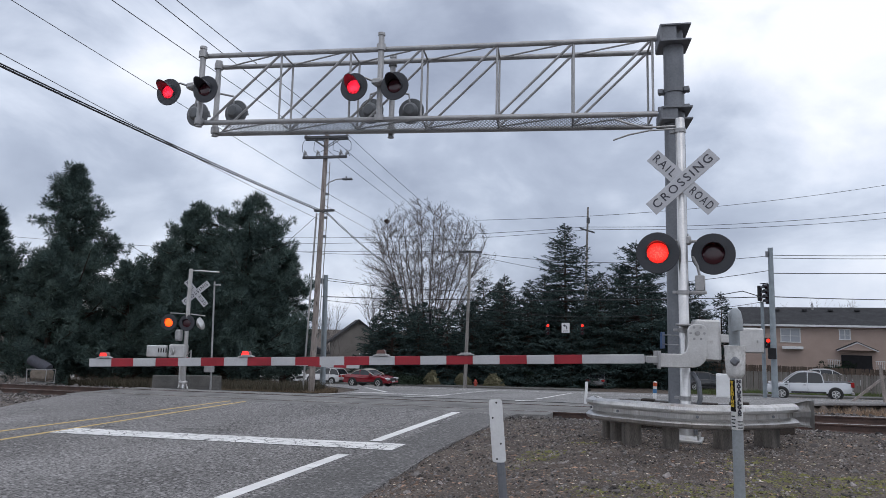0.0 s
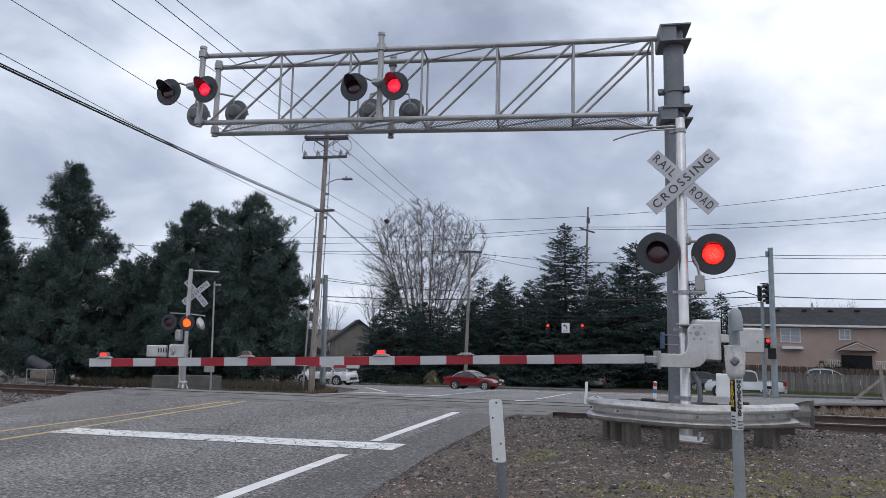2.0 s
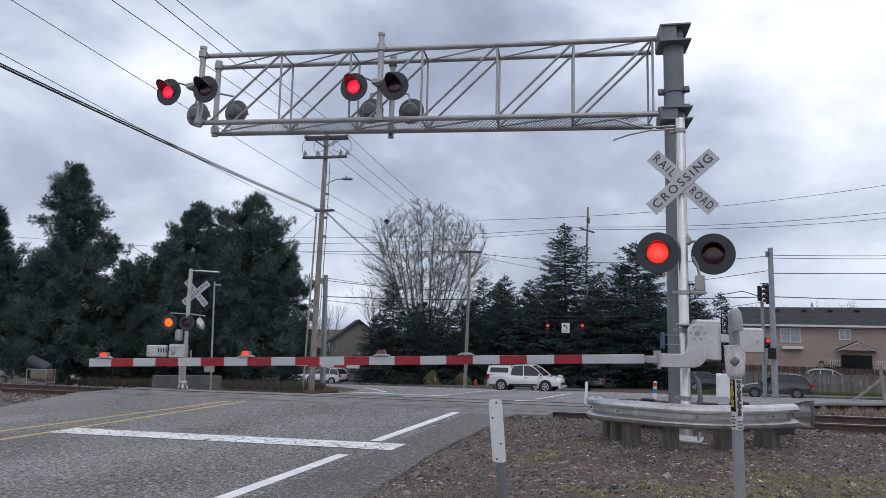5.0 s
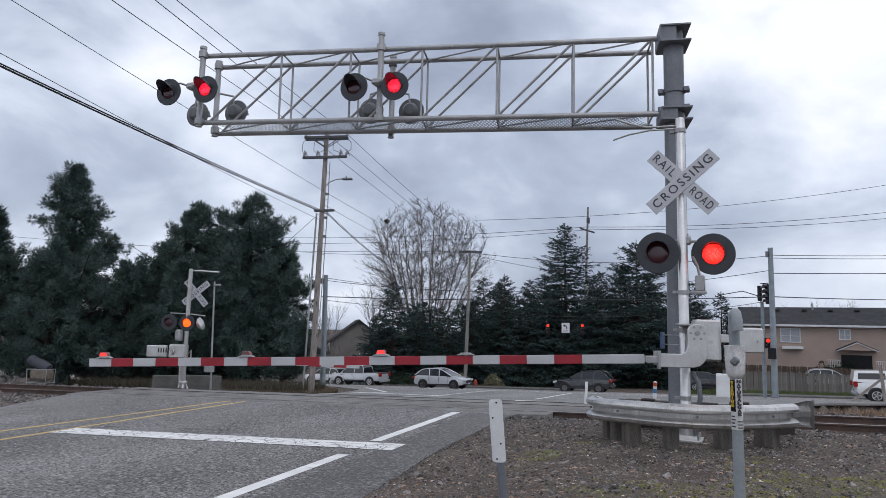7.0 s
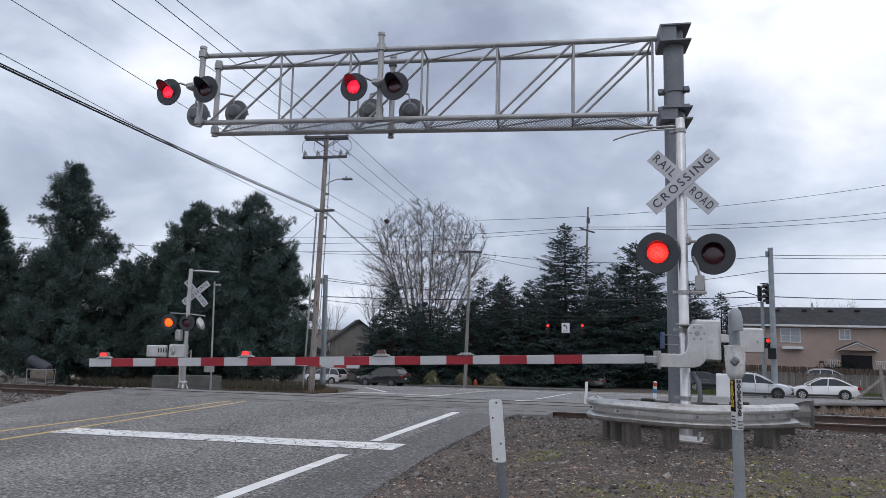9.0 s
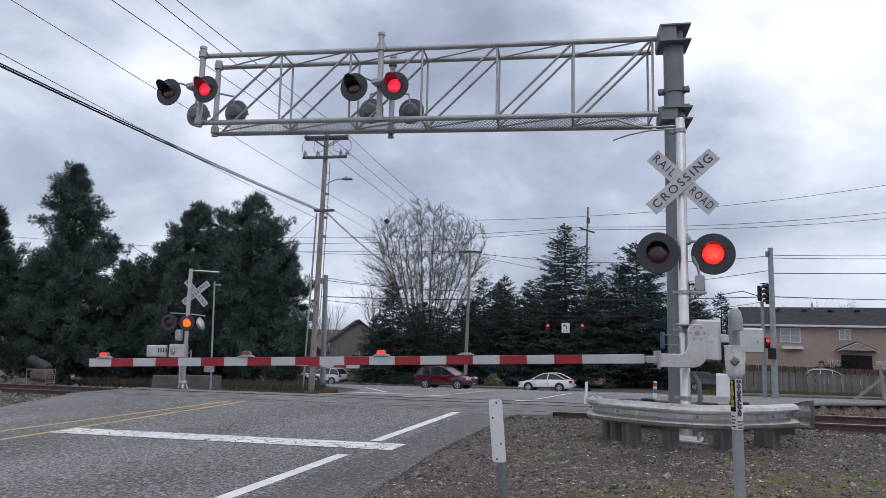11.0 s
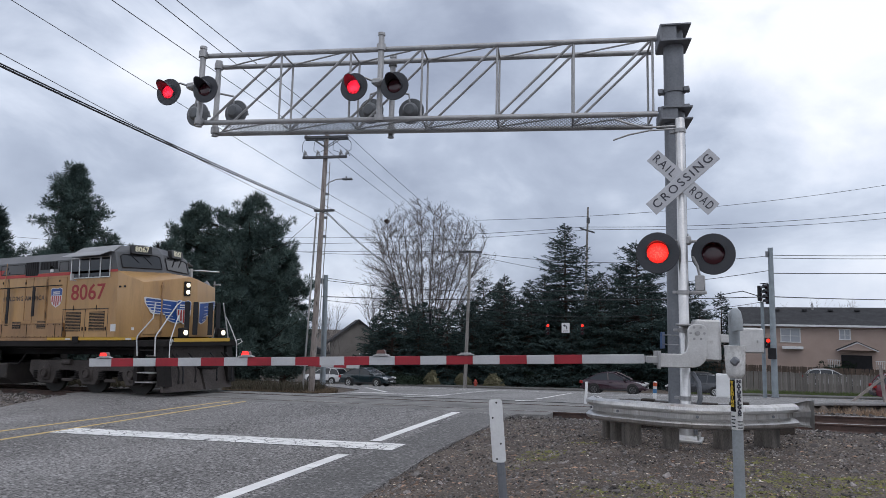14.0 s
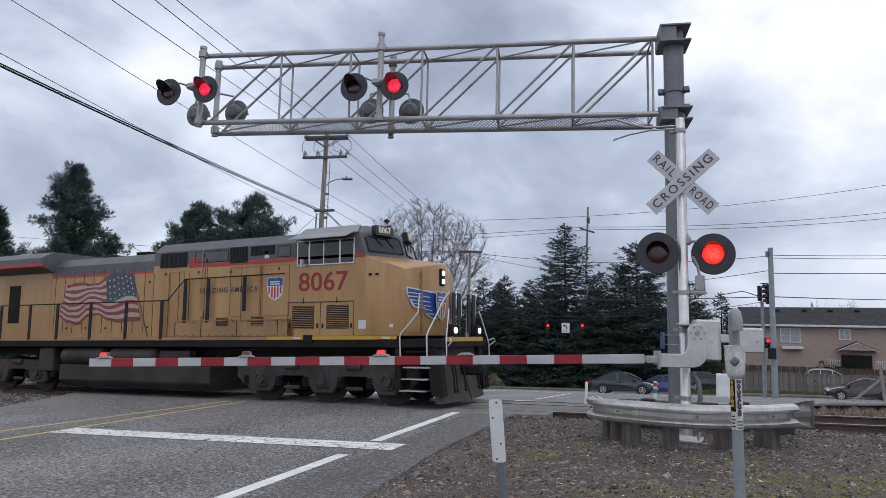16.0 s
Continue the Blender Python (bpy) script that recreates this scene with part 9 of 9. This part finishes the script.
KINDS = {
    "sedan": dict(W=1.82, lower=[(-2.38, 0.38), (-2.40, 0.66), (-2.32, 0.95), (-1.70, 1.00), (0.95, 0.96), (1.70, 0.86), (2.25, 0.70), (2.36, 0.50), (2.30, 0.26), (-2.28, 0.26)],
                  house=[(-1.95, 0.985), (-1.05, 1.42), (0.15, 1.45), (1.15, 0.955)], roof=(-1.05, 0.15, 1.46), wheels=(-1.38, 1.42), wr=0.33, pillars=(-0.32,)),
    "coupe": dict(W=1.84, lower=[(-2.30, 0.40), (-2.34, 0.70), (-2.26, 0.98), (-1.50, 1.00), (0.80, 0.93), (1.60, 0.86), (2.25, 0.66), (2.33, 0.48), (2.26, 0.26), (-2.2, 0.28)],
                  house=[(-1.55, 0.98), (-0.95, 1.33), (0.0, 1.36), (0.85, 0.94)], roof=(-0.95, 0.0, 1.37), wheels=(-1.28, 1.36), wr=0.33, pillars=(-0.55,)),
    "suv": dict(W=1.88, lower=[(-2.30, 0.42), (-2.36, 0.75), (-2.30, 1.08), (-1.9, 1.10), (1.05, 1.06), (1.85, 0.98), (2.28, 0.82), (2.36, 0.55), (2.28, 0.32), (-2.2, 0.32)],
                house=[(-2.20, 1.09), (-1.80, 1.62), (0.10, 1.68), (1.15, 1.05)], roof=(-1.85, 0.10, 1.69), wheels=(-1.35, 1.40), wr=0.36, pillars=(-0.95, 0.05)),
    "hatch": dict(W=1.82, lower=[(-2.16, 0.42), (-2.20, 0.70), (-2.14, 1.00), (-1.7, 1.03), (1.0, 0.98), (1.75, 0.88), (2.18, 0.72), (2.25, 0.50), (2.18, 0.28), (-2.08, 0.28)],
                  house=[(-2.05, 1.02), (-1.45, 1.50), (0.15, 1.53), (1.2, 0.97)], roof=(-1.5, 0.15, 1.54), wheels=(-1.30, 1.34), wr=0.33, pillars=(-0.75, 0.1)),
    "pickup": dict(W=1.98, lower=[(-2.90, 0.58), (-2.92, 0.85), (-2.90, 1.20), (-1.0, 1.20), (-0.95, 1.16), (1.35, 1.16), (2.55, 1.10), (2.86, 0.95), (2.90, 0.55), (2.80, 0.42), (-2.80, 0.46)],
                   house=[(-1.02, 1.16), (-0.92, 1.84), (0.72, 1.88), (1.62, 1.14)], roof=(-0.94, 0.72, 1.89), wheels=(-1.75, 1.78), wr=0.40, pillars=(0.05,)),
}


def rounded(pts, times=2, closed=True):
    """Cut the corners of an outline so that it runs round."""
    for _ in range(times):
        res = []
        n = len(pts)
        for i in range(n if closed else n - 1):
            (x0, z0), (x1, z1) = pts[i], pts[(i + 1) % n]
            res += [(0.78 * x0 + 0.22 * x1, 0.78 * z0 + 0.22 * z1), (0.22 * x0 + 0.78 * x1, 0.22 * z0 + 0.78 * z1)]
        pts = res if closed else [pts[0]] + res + [pts[-1]]
    return pts


for kind, f in (("sedan", 0.95), ("coupe", 0.93), ("pickup", 0.96)):
    k = KINDS[kind]
    for key in ("lower", "house"):
        k[key] = [(x * f, z) for x, z in k[key]]
    k["roof"] = (k["roof"][0] * f, k["roof"][1] * f, k["roof"][2])
    k["wheels"] = tuple(x * f for x in k["wheels"])
    k["pillars"] = tuple(x * f for x in k["pillars"])


def wheel(parent, x, s, W, r, dark=False):
    w = part("wheel", lathe(B(), [(0.0, -0.08), (r * 0.60, -0.09), (r * 0.66, -0.10), (r * 0.96, -0.10), (r, -0.07), (r, 0.07), (r * 0.96, 0.10), (r * 0.66, 0.10), (r * 0.62, 0.06), (0, 0.04)], Matrix.Rotation(radians(90), 4, "X"), seg=24), TYRE, parent, "black tyre on an alloy rim", smooth=True, m=pose(x, s * (W / 2 - 0.09), r))
    bm = B()
    for k in range(5):
        a = 2 * math.pi * k / 5
        box(bm, (0.36 * r * math.cos(a), s * 0.085, 0.36 * r * math.sin(a)), (0.56 * r, 0.03, 0.13 * r), rot=Matrix.Rotation(-a, 3, "Y"), bevel=0.006)
    lathe(bm, [(r * 0.58, -0.015), (r * 0.66, -0.015), (r * 0.66, 0.015), (r * 0.58, 0.015)], Matrix.Translation((0, s * 0.088, 0)) @ Matrix.Rotation(radians(90), 4, "X"), seg=20)
    part("rim", bm, RIM_DARK if dark else RIM, w)
    part("rim_dish", lathe(B(), [(0, -0.02), (r * 0.6, -0.03), (r * 0.6, -0.02), (0, -0.01)], Matrix.Translation((0, s * 0.07, 0)) @ Matrix.Rotation(radians(90), 4, "X"), seg=16), RIM_DARK, w)
    return w


def vehicle(kind, name, paint, label, soft_top=None, canopy=False, dark_rims=False, group="passing cars"):
    k = KINDS[kind]
    top = thing(name, pose(0, 0, -50), label, "pickup truck" if kind == "pickup" else "car", group)
    W, hw = k["W"], k["W"] / 2
    # body: the side profile swept across with a rounded shoulder
    bm = B()
    rings = []
    prof = rounded(k["lower"], 1 if kind == "pickup" else 2)
    top_z = max(z for x, z in prof)
    for q, in_ in ((-1.0, 0.10), (-0.985, 0.03), (-0.93, 0.0), (-0.6, -0.02), (0.0, -0.03), (0.6, -0.02), (0.93, 0.0), (0.985, 0.03), (1.0, 0.10)):
        ring = []
        for x, z in prof:
            belly = 1.0 - 0.055 * max(0.0, (z - 0.72) / (top_z - 0.72)) ** 2 - 0.05 * max(0.0, (0.5 - z) / 0.3)
            nose = 1.0 - 0.13 * max(0.0, abs(x) - 1.7) ** 1.5 if kind != "pickup" else 1.0 - 0.03 * max(0.0, abs(x) - 2.3)
            ends = 1.0 - 0.045 * abs(q) ** 3 - 0.10 * max(0, in_)
            ring.append((x * ends, q * hw * belly * nose, z - in_ * 0.25 * (z > 0.7) + (0.02 if abs(q) < 0.7 and z > 0.8 and kind != "pickup" else 0)))
        rings.append(ring)
    loft(bm, rings)
    part("body", bm, paint, top, smooth=True)
    # greenhouse: glass with painted pillars and roof
    h = k["house"]
    z0, z1 = min(h[0][1], h[3][1]), max(h[1][1], h[2][1])
    crown = rounded([h[0], h[1], ((h[1][0] + h[2][0]) / 2, z1 + 0.035), h[2], h[3]], 2, closed=False)

    def flank(z):
        return hw - 0.055 - 0.21 * max(0.0, min(1.0, (z - z0) / (z1 - z0))) ** 1.2
    bm = B()
    rows_ = [[bm.verts.new((x, q * flank(z), z - (0.04 if z <= h[0][1] + 0.02 else 0.0) + 0.022 * (1 - q * q) * (z > z1 - 0.1))) for q in (-1, -0.6, 0, 0.6, 1)] for x, z in crown]
    for A, C in zip(rows_, rows_[1:]):
        for i in range(4):
            bm.faces.new((A[i], A[i + 1], C[i + 1], C[i]))
    bm.faces.new([r[0] for r in rows_])
    bm.faces.new([r[4] for r in rows_][::-1])
    bmesh.ops.recalc_face_normals(bm, faces=bm.faces[:])
    part("glazing", bm, CARGLASS, top, "dark car glazing", smooth=True)
    bm = B()
    cut = z1 - 0.085
    over = [(x, z) for x, z in crown if z > cut]
    rows_ = [[(x, q * (flank(z) + 0.006), z + 0.012 + 0.026 * (1 - q * q)) for q in (-1.0, -0.9, -0.5, 0, 0.5, 0.9, 1.0)] for x, z in over]
    rows_ = [[(x, y, z - 0.03 if abs(y) > 0.97 * (flank(z1) + 0.006) else z) for x, y, z in r] for r in rows_]
    vs = [[bm.verts.new(p) for p in r] for r in rows_]
    for A, C in zip(vs, vs[1:]):
        for i in range(6):
            bm.faces.new((A[i], A[i + 1], C[i + 1], C[i]))
    bmesh.ops.recalc_face_normals(bm, faces=bm.faces[:])
    bmesh.ops.solidify(bm, geom=bm.faces[:], thickness=0.02)
    part("roof", bm, soft_top or paint, top, "pale cloth soft top" if soft_top else "", smooth=True)
    if soft_top:
        bm = B()
        loft(bm, [[(h[0][0] - 0.05, -hw + 0.1, h[0][1]), (h[0][0] + 0.5, -hw + 0.1, h[0][1]), (h[0][0] + 0.5, hw - 0.1, h[0][1]), (h[0][0] - 0.05, hw - 0.1, h[0][1])], [(h[1][0] - 0.02, -hw + 0.24, h[1][1] + 0.02), (h[1][0] + 0.3, -hw + 0.24, h[1][1] + 0.02), (h[1][0] + 0.3, hw - 0.24, h[1][1] + 0.02), (h[1][0] - 0.02, hw - 0.24, h[1][1] + 0.02)]])
        part("soft_top", bm, soft_top, top, "pale cloth soft top")
    for s in (-1, 1):
        def side(x, t):
            """A point on the flank of the greenhouse: x along, t from belt to roof."""
            return Vector((x, s * (flank(z0 + (z1 - z0) * t) + 0.002), z0 + (z1 - z0) * t))
        part("pillar", pipe(B(), [(x, s * (flank(z) - 0.004), z) for x, z in crown], 0.034, seg=6), soft_top or paint, top, smooth=True)
        for px in k["pillars"]:
            part("pillar", pipe(B(), [side(px, 0.0), side(px - 0.06, 1.0)], 0.035, seg=6), paint, top)
        bm = B()
        box(bm, (h[3][0] - 0.28, s * (hw + 0.07), h[3][1] + 0.08), (0.12, 0.20, 0.13), bevel=0.03)
        part("mirror", bm, paint if not dark_rims else TRIMBLACK, top)
        for px in k["pillars"] + (h[3][0] - 0.35,):
            bm = B()
            box(bm, (px - 0.02, s * (hw + 0.001), 0.70), (0.012, 0.012, 0.52))
            part("door_seam", bm, TRIMBLACK, top)
            bm = B()
            box(bm, (px + 0.18, s * (hw + 0.012), h[0][1] - 0.14), (0.20, 0.03, 0.035), bevel=0.008)
            part("door_handle", bm, TRIMBLACK if kind == "pickup" else paint, top)
        bm = B()
        box(bm, (0.0, s * (hw - 0.015), k["lower"][-1][1] + 0.05), (2.2, 0.06, 0.12), bevel=0.015)
        part("rocker", bm, TRIMBLACK, top)
        for x in k["wheels"]:
            bm = B()
            cyl(bm, (x, s * (hw - 0.25), k["wr"] + 0.02), (x, s * (hw + 0.004), k["wr"] + 0.02), k["wr"] + 0.07, seg=26)
            part("wheel_arch", bm, TRIMBLACK, top)
            wl_ = wheel(top, x, s, W + 0.06, k["wr"], dark_rims)
            WHEELS.setdefault(top.name, []).append((wl_, k["wr"]))
        fx, fz = k["lower"][6][0], k["lower"][6][1]
        bm = B()
        box(bm, (fx - 0.06, s * (hw - 0.24), fz - 0.02), (0.32, 0.42, 0.15), rot=Matrix.Rotation(radians(14), 3, "Y"), bevel=0.04)
        part("headlight", bm, LAMP_CLEAR, top, "clear headlight")
        bx = k["lower"][1][0]
        bm = B()
        box(bm, (bx + 0.07, s * (hw - 0.16), k["lower"][2][1] - 0.14), (0.22, 0.30, 0.20 if kind != "pickup" else 0.34), bevel=0.03)
        part("tail_light", bm, LAMP_RED, top, "red tail light")
    L1, L0 = max(x for x, z in k["lower"]), min(x for x, z in k["lower"])
    bm = B()
    box(bm, (L1 - 0.05, 0, 0.58), (0.12, W * 0.52, 0.20), bevel=0.03)
    part("grille", bm, TRIMBLACK, top)
    bm = B()
    box(bm, (L1 - 0.08, 0, 0.36), (0.20, W * 0.9, 0.16), bevel=0.04)
    part("front_bumper", bm, TRIMBLACK if kind in ("suv", "hatch") else paint, top)
    bm = B()
    box(bm, (L0 + 0.06, 0, 0.46), (0.20, W * 0.9, 0.20), bevel=0.04)
    part("rear_bumper", bm, GALV if kind == "pickup" else (TRIMBLACK if kind in ("suv", "hatch") else paint), top)
    bm = B()
    box(bm, (L1 + 0.02, 0, 0.42), (0.02, 0.42, 0.12))
    part("plate", bm, PLATE, top)
    bm = B()
    box(bm, (L0 - 0.02, 0, 0.70), (0.02, 0.42, 0.12))
    part("plate", bm, PLATE, top)
    if kind == "pickup":
        bm = B()
        box(bm, (-1.92, 0, 1.19), (1.80, W - 0.28, 0.06))
        part("bed_floor", bm, TRIMBLACK, top, "dark open load bed")
        if canopy:
            bm = B()
            loft(bm, [[(-2.86, -hw + 0.06, 1.20), (-0.98, -hw + 0.06, 1.20), (-0.98, hw - 0.06, 1.20), (-2.86, hw - 0.06, 1.20)], [(-2.72, -hw + 0.22, 1.86), (-0.98, -hw + 0.22, 1.88), (-0.98, hw - 0.22, 1.88), (-2.72, hw - 0.22, 1.86)]])
            part("canopy", bm, paint, top, "white truck canopy")
            for s in (-1, 1):
                bm = B()
                loft(bm, [[(-2.60, s * (hw - 0.10), 1.36), (-1.15, s * (hw - 0.10), 1.36), (-1.15, s * (hw - 0.19), 1.72), (-2.55, s * (hw - 0.19), 1.72)], [(-2.60, s * (hw - 0.085), 1.36), (-1.15, s * (hw - 0.085), 1.36), (-1.15, s * (hw - 0.175), 1.72), (-2.55, s * (hw - 0.175), 1.72)]])
                part("canopy_window", bm, CARGLASS, top)
    return top


def car_paint(name, c, rough=0.13):
    return mat(name, c, tuple(v * 0.92 for v in c), rough=rough, metal=0.15, scale=1.0, bscale=30, fine=0.03, coat=0.6)


WHEELS = {}
TRAFFIC = []                              # (vehicle, heading, lane, rows of (seconds, x))
RIGHT, LEFT = 49.5, 56.3
TRAFFIC.append((vehicle("coupe", "convertible", car_paint("paint_red", (0.23, 0.012, 0.022)), "dark red convertible car with a pale soft top", soft_top=mat("soft_top_cloth", (0.34, 0.33, 0.30), rough=0.9, fine=0.1)), 1, RIGHT,
                [(0.0, -29.3), (0.5, -28.1), (1.0, -26.2), (1.5, -23.55), (2.0, -20.05), (2.5, -15.75), (3.0, -10.86), (3.5, -4.94), (4.0, 1.55), (4.2, 4.27), (8.27, 60), (16.0, 60)]))
TRAFFIC.append((vehicle("pickup", "pickup_truck", car_paint("paint_silver", (0.50, 0.52, 0.55)), "silver crew-cab pickup truck with an open bed"), -1, LEFT,
                [(0.0, 3.2), (0.5, 2.9), (1.0, 2.2), (1.5, 0.87), (2.0, -1.01), (2.5, -3.3), (3.0, -5.9), (3.5, -8.76), (4.0, -11.83), (4.5, -15.08), (5.0, -18.5), (5.5, -22.12), (6.0, -25.96), (6.5, -30.07), (7.0, -34.53), (14.02, -100), (16.0, -100)]))
TRAFFIC.append((vehicle("pickup", "pickup_truck", car_paint("paint_white", (0.70, 0.71, 0.72)), "white pickup truck with a white canopy over the bed", canopy=True), 1, RIGHT,
                [(0.0, -39.14), (2.4, -32.52), (2.9, -30.83), (3.4, -28.44), (3.9, -25.3), (4.4, -21.39), (4.9, -16.76), (5.4, -11.51), (5.9, -5.82), (6.4, 0.4), (6.9, 6.8), (7.0, 8.1), (11.67, 60), (16.0, 60)]))
TRAFFIC.append((vehicle("suv", "suv", car_paint("paint_charcoal", (0.035, 0.037, 0.042)), "charcoal grey sport utility car with roof rails", dark_rims=True), -1, LEFT,
                [(0.0, 17.6), (3.3, 7.7), (3.8, 6.17), (4.3, 4.35), (4.8, 2.13), (5.3, -0.53), (5.8, -3.66), (6.3, -7.25), (6.8, -11.29), (7.3, -15.7), (7.8, -20.38), (8.3, -25.21), (8.8, -30.05), (9.2, -33.79), (16.0, -95.76)]))
TRAFFIC.append((vehicle("hatch", "hatchback", car_paint("paint_pale_silver", (0.52, 0.54, 0.57)), "pale silver crossover hatchback with black trim", dark_rims=True), 1, RIGHT,
                [(0.0, -76.1), (6.3, -28.62), (6.8, -24.5), (7.3, -19.84), (7.8, -14.75), (8.3, -9.21), (8.8, -2.99), (9.2, 2.69), (12.96, 60), (16.0, 60)]))
TRAFFIC.append((vehicle("sedan", "sedan", car_paint("paint_bright_white", (0.72, 0.73, 0.74)), "white saloon car with grey alloy wheels"), -1, LEFT,
                [(0.0, 60), (1.96, 60), (8.5, 8.27), (9.0, 4.13), (9.5, -0.39), (10.0, -5.28), (10.5, -10.54), (11.0, -16.18), (11.5, -22.19), (12.0, -28.58), (12.5, -35.34), (16.0, -83.98)]))
TRAFFIC.append((vehicle("suv", "suv", car_paint("paint_maroon", (0.115, 0.012, 0.024)), "maroon sport utility car with silver wheels"), 1, RIGHT,
                [(0.0, -100), (1.58, -100), (11.3, -19.68), (11.8, -15.21), (12.3, -10.18), (12.8, -4.77), (13.3, 0.81), (13.7, 5.29), (16.0, 30.82)]))
TRAFFIC.append((vehicle("sedan", "sedan", car_paint("paint_dark_plum", (0.035, 0.012, 0.022)), "dark plum saloon car", dark_rims=True), 1, RIGHT,
                [(0.0, -92), (2.95, -92), (11.6, -32.02), (12.1, -27.94), (12.6, -23.53), (13.1, -18.78), (13.6, -13.64), (14.1, -8.1), (14.6, -2.11), (16.0, 15.28)]))
TRAFFIC.append((vehicle("hatch", "hatchback", car_paint("paint_dark_grey", (0.045, 0.048, 0.055)), "dark grey hatchback car"), -1, LEFT,
                [(0.0, 66), (4.36, 60), (12.5, 7.7), (13.0, 4.18), (13.5, 0.15), (14.0, -4.29), (14.5, -9.02), (15.0, -13.9), (15.5, -18.83), (15.6, -19.82), (16.0, -23.74)]))
TRAFFIC.append((vehicle("sedan", "sedan", car_paint("paint_dark_teal", (0.018, 0.032, 0.038)), "very dark teal saloon car"), 1, RIGHT,
                [(0.0, -84), (5.29, -84), (13.7, -32.0), (14.2, -27.85), (14.7, -23.2), (15.2, -18.1), (15.7, -12.4), (16.0, -8.6)]))
TRAFFIC.append((vehicle("sedan", "sedan", car_paint("paint_blue", (0.02, 0.05, 0.20)), "blue saloon car with silver wheels"), -1, LEFT,
                [(0.0, 72), (6.48, 66), (14.5, 6.21), (15.0, 2.5), (15.5, -1.91), (16.0, -7.04)]))
TRAFFIC.append((vehicle("sedan", "sedan", car_paint("paint_black", (0.02, 0.021, 0.024)), "black saloon car with silver wheels"), -1, LEFT,
                [(0.0, 80), (7.45, 72), (15.6, 9.04), (16.0, 6.54)]))

for kind, name, col, lab, x, y, z, rz_ in (("suv", "suv", (0.02, 0.021, 0.024), "parked black sport utility car beyond the street", -4.3, 68.6, None, 15), ("suv", "van", (0.55, 0.56, 0.57), "white van parked behind a board fence", 6.2, 73.6, -2.95, 0), ("sedan", "sedan", (0.16, 0.165, 0.17), "parked grey car beyond the street", -14.5, 69.5, None, 90), ("suv", "suv", (0.45, 0.46, 0.47), "parked silver car under the trees", -11.8, 74.5, None, 80), ("suv", "suv", (0.6, 0.6, 0.61), "white car waiting beyond the utility pole", -42.5, 62.4, None, 180)):
    v = vehicle(kind, name, car_paint("paint_parked_" + name + "_" + str(int(abs(x))).replace("1", "a"), col), lab, group="parked cars")
    v.matrix_basis = pose(x, y, land(x, y) if z is None else z, 0, 0, rz_)


def motions():
    # the flashers blink by turning their lenses over
    for lens, lit_first, late in LENSES:
        base = lens.matrix_basis.copy()
        ang = 0.0 if lit_first else 180.0
        rows = [(0.0, base @ pose(0, 0, 0, 0, 0, ang))]
        k = 0
        while 0.085 + 0.652 * k < 15.9:
            s = 0.085 + 0.652 * k + (late if (k % 2 == 0) != lit_first else 0.0)
            f0 = max(0, int(s * 30) - 1)
            if any((f0 + i) % 15 == 0 for i in (1, 2)):
                f0 += -1 if (f0 + 2) % 15 == 0 else 1
            for i in range(0 if f0 > 0 else 1, 4):
                rows.append(((f0 + i) / 30.0, base @ pose(0, 0, 0, 0, 0, ang + 60 * i)))
            ang += 180
            k += 1
        rows.append((16.0, base @ pose(0, 0, 0, 0, 0, ang)))
        walk(lens, rows)
    # the locomotive rolls in along the track
    run = [(0.0, -76.8), (4.0, -59.2), (8.0, -41.7), (10.0, -33.1), (12.0, -24.33), (12.5, -22.10), (13.0, -19.83), (13.5, -17.57), (14.0, -15.38), (14.5, -13.15), (15.0, -10.92), (15.5, -8.74), (16.0, -6.47)]
    walk(LOCO, [(t, pose(x, TRACK_Y, rail_z(x), 0, -1.638, 0)) for t, x in run])
    # traffic on the cross street, wheels rolling with it while it drives
    for car, way, lane, run in TRAFFIC:
        def at(x):
            slope = math.degrees(math.atan(0.0286)) if -70 < x < 45 else 0.0
            return pose(x, lane, land(x, lane), -2.0 * 0, -slope, 0) @ pose(0, 0, 0, 0, 0, 0 if way > 0 else 180)
        walk(car, [(t, at(x)) for t, x in run])
        ts, xs = [t for t, _ in run], [x for _, x in run]
        live = [t for t, x in run if -45 < x < 18]
        a, b = max(0.0, live[0] - 0.3), min(16.0, live[-1] + 0.3)
        for wheel_ob, r in WHEELS[car.name]:
            base = wheel_ob.matrix_basis.copy()
            rows = [(0.0, base)] if a > 0 else []
            n = int((b - a) * 30)
            x0 = float(np.interp(a, ts, xs))
            for i in range(n + 1):
                t = a + i / 30.0
                turn = math.degrees(abs(float(np.interp(t, ts, xs)) - x0) / r)
                rows.append((t, base @ pose(0, 0, 0, 0, turn, 0)))
            if b < 16.0:
                rows.append((16.0, base @ pose(0, 0, 0, 0, turn, 0)))
            walk(wheel_ob, rows)
    # locomotive wheels
    for ob in LOCO.children_recursive:
        if ob.name.startswith("wheelset"):
            cx = sum(v.co.x for v in ob.data.vertices) / len(ob.data.vertices)
            piv = Matrix.Translation((cx, 0, 0.533))
            rows = []
            for i in range(121):
                t = 16.0 * i / 120
                ang = math.degrees(4.43 * t / 0.533)
                rows.append((t, piv @ pose(0, 0, 0, 0, ang, 0) @ piv.inverted()))
            walk(ob, rows)


motions()
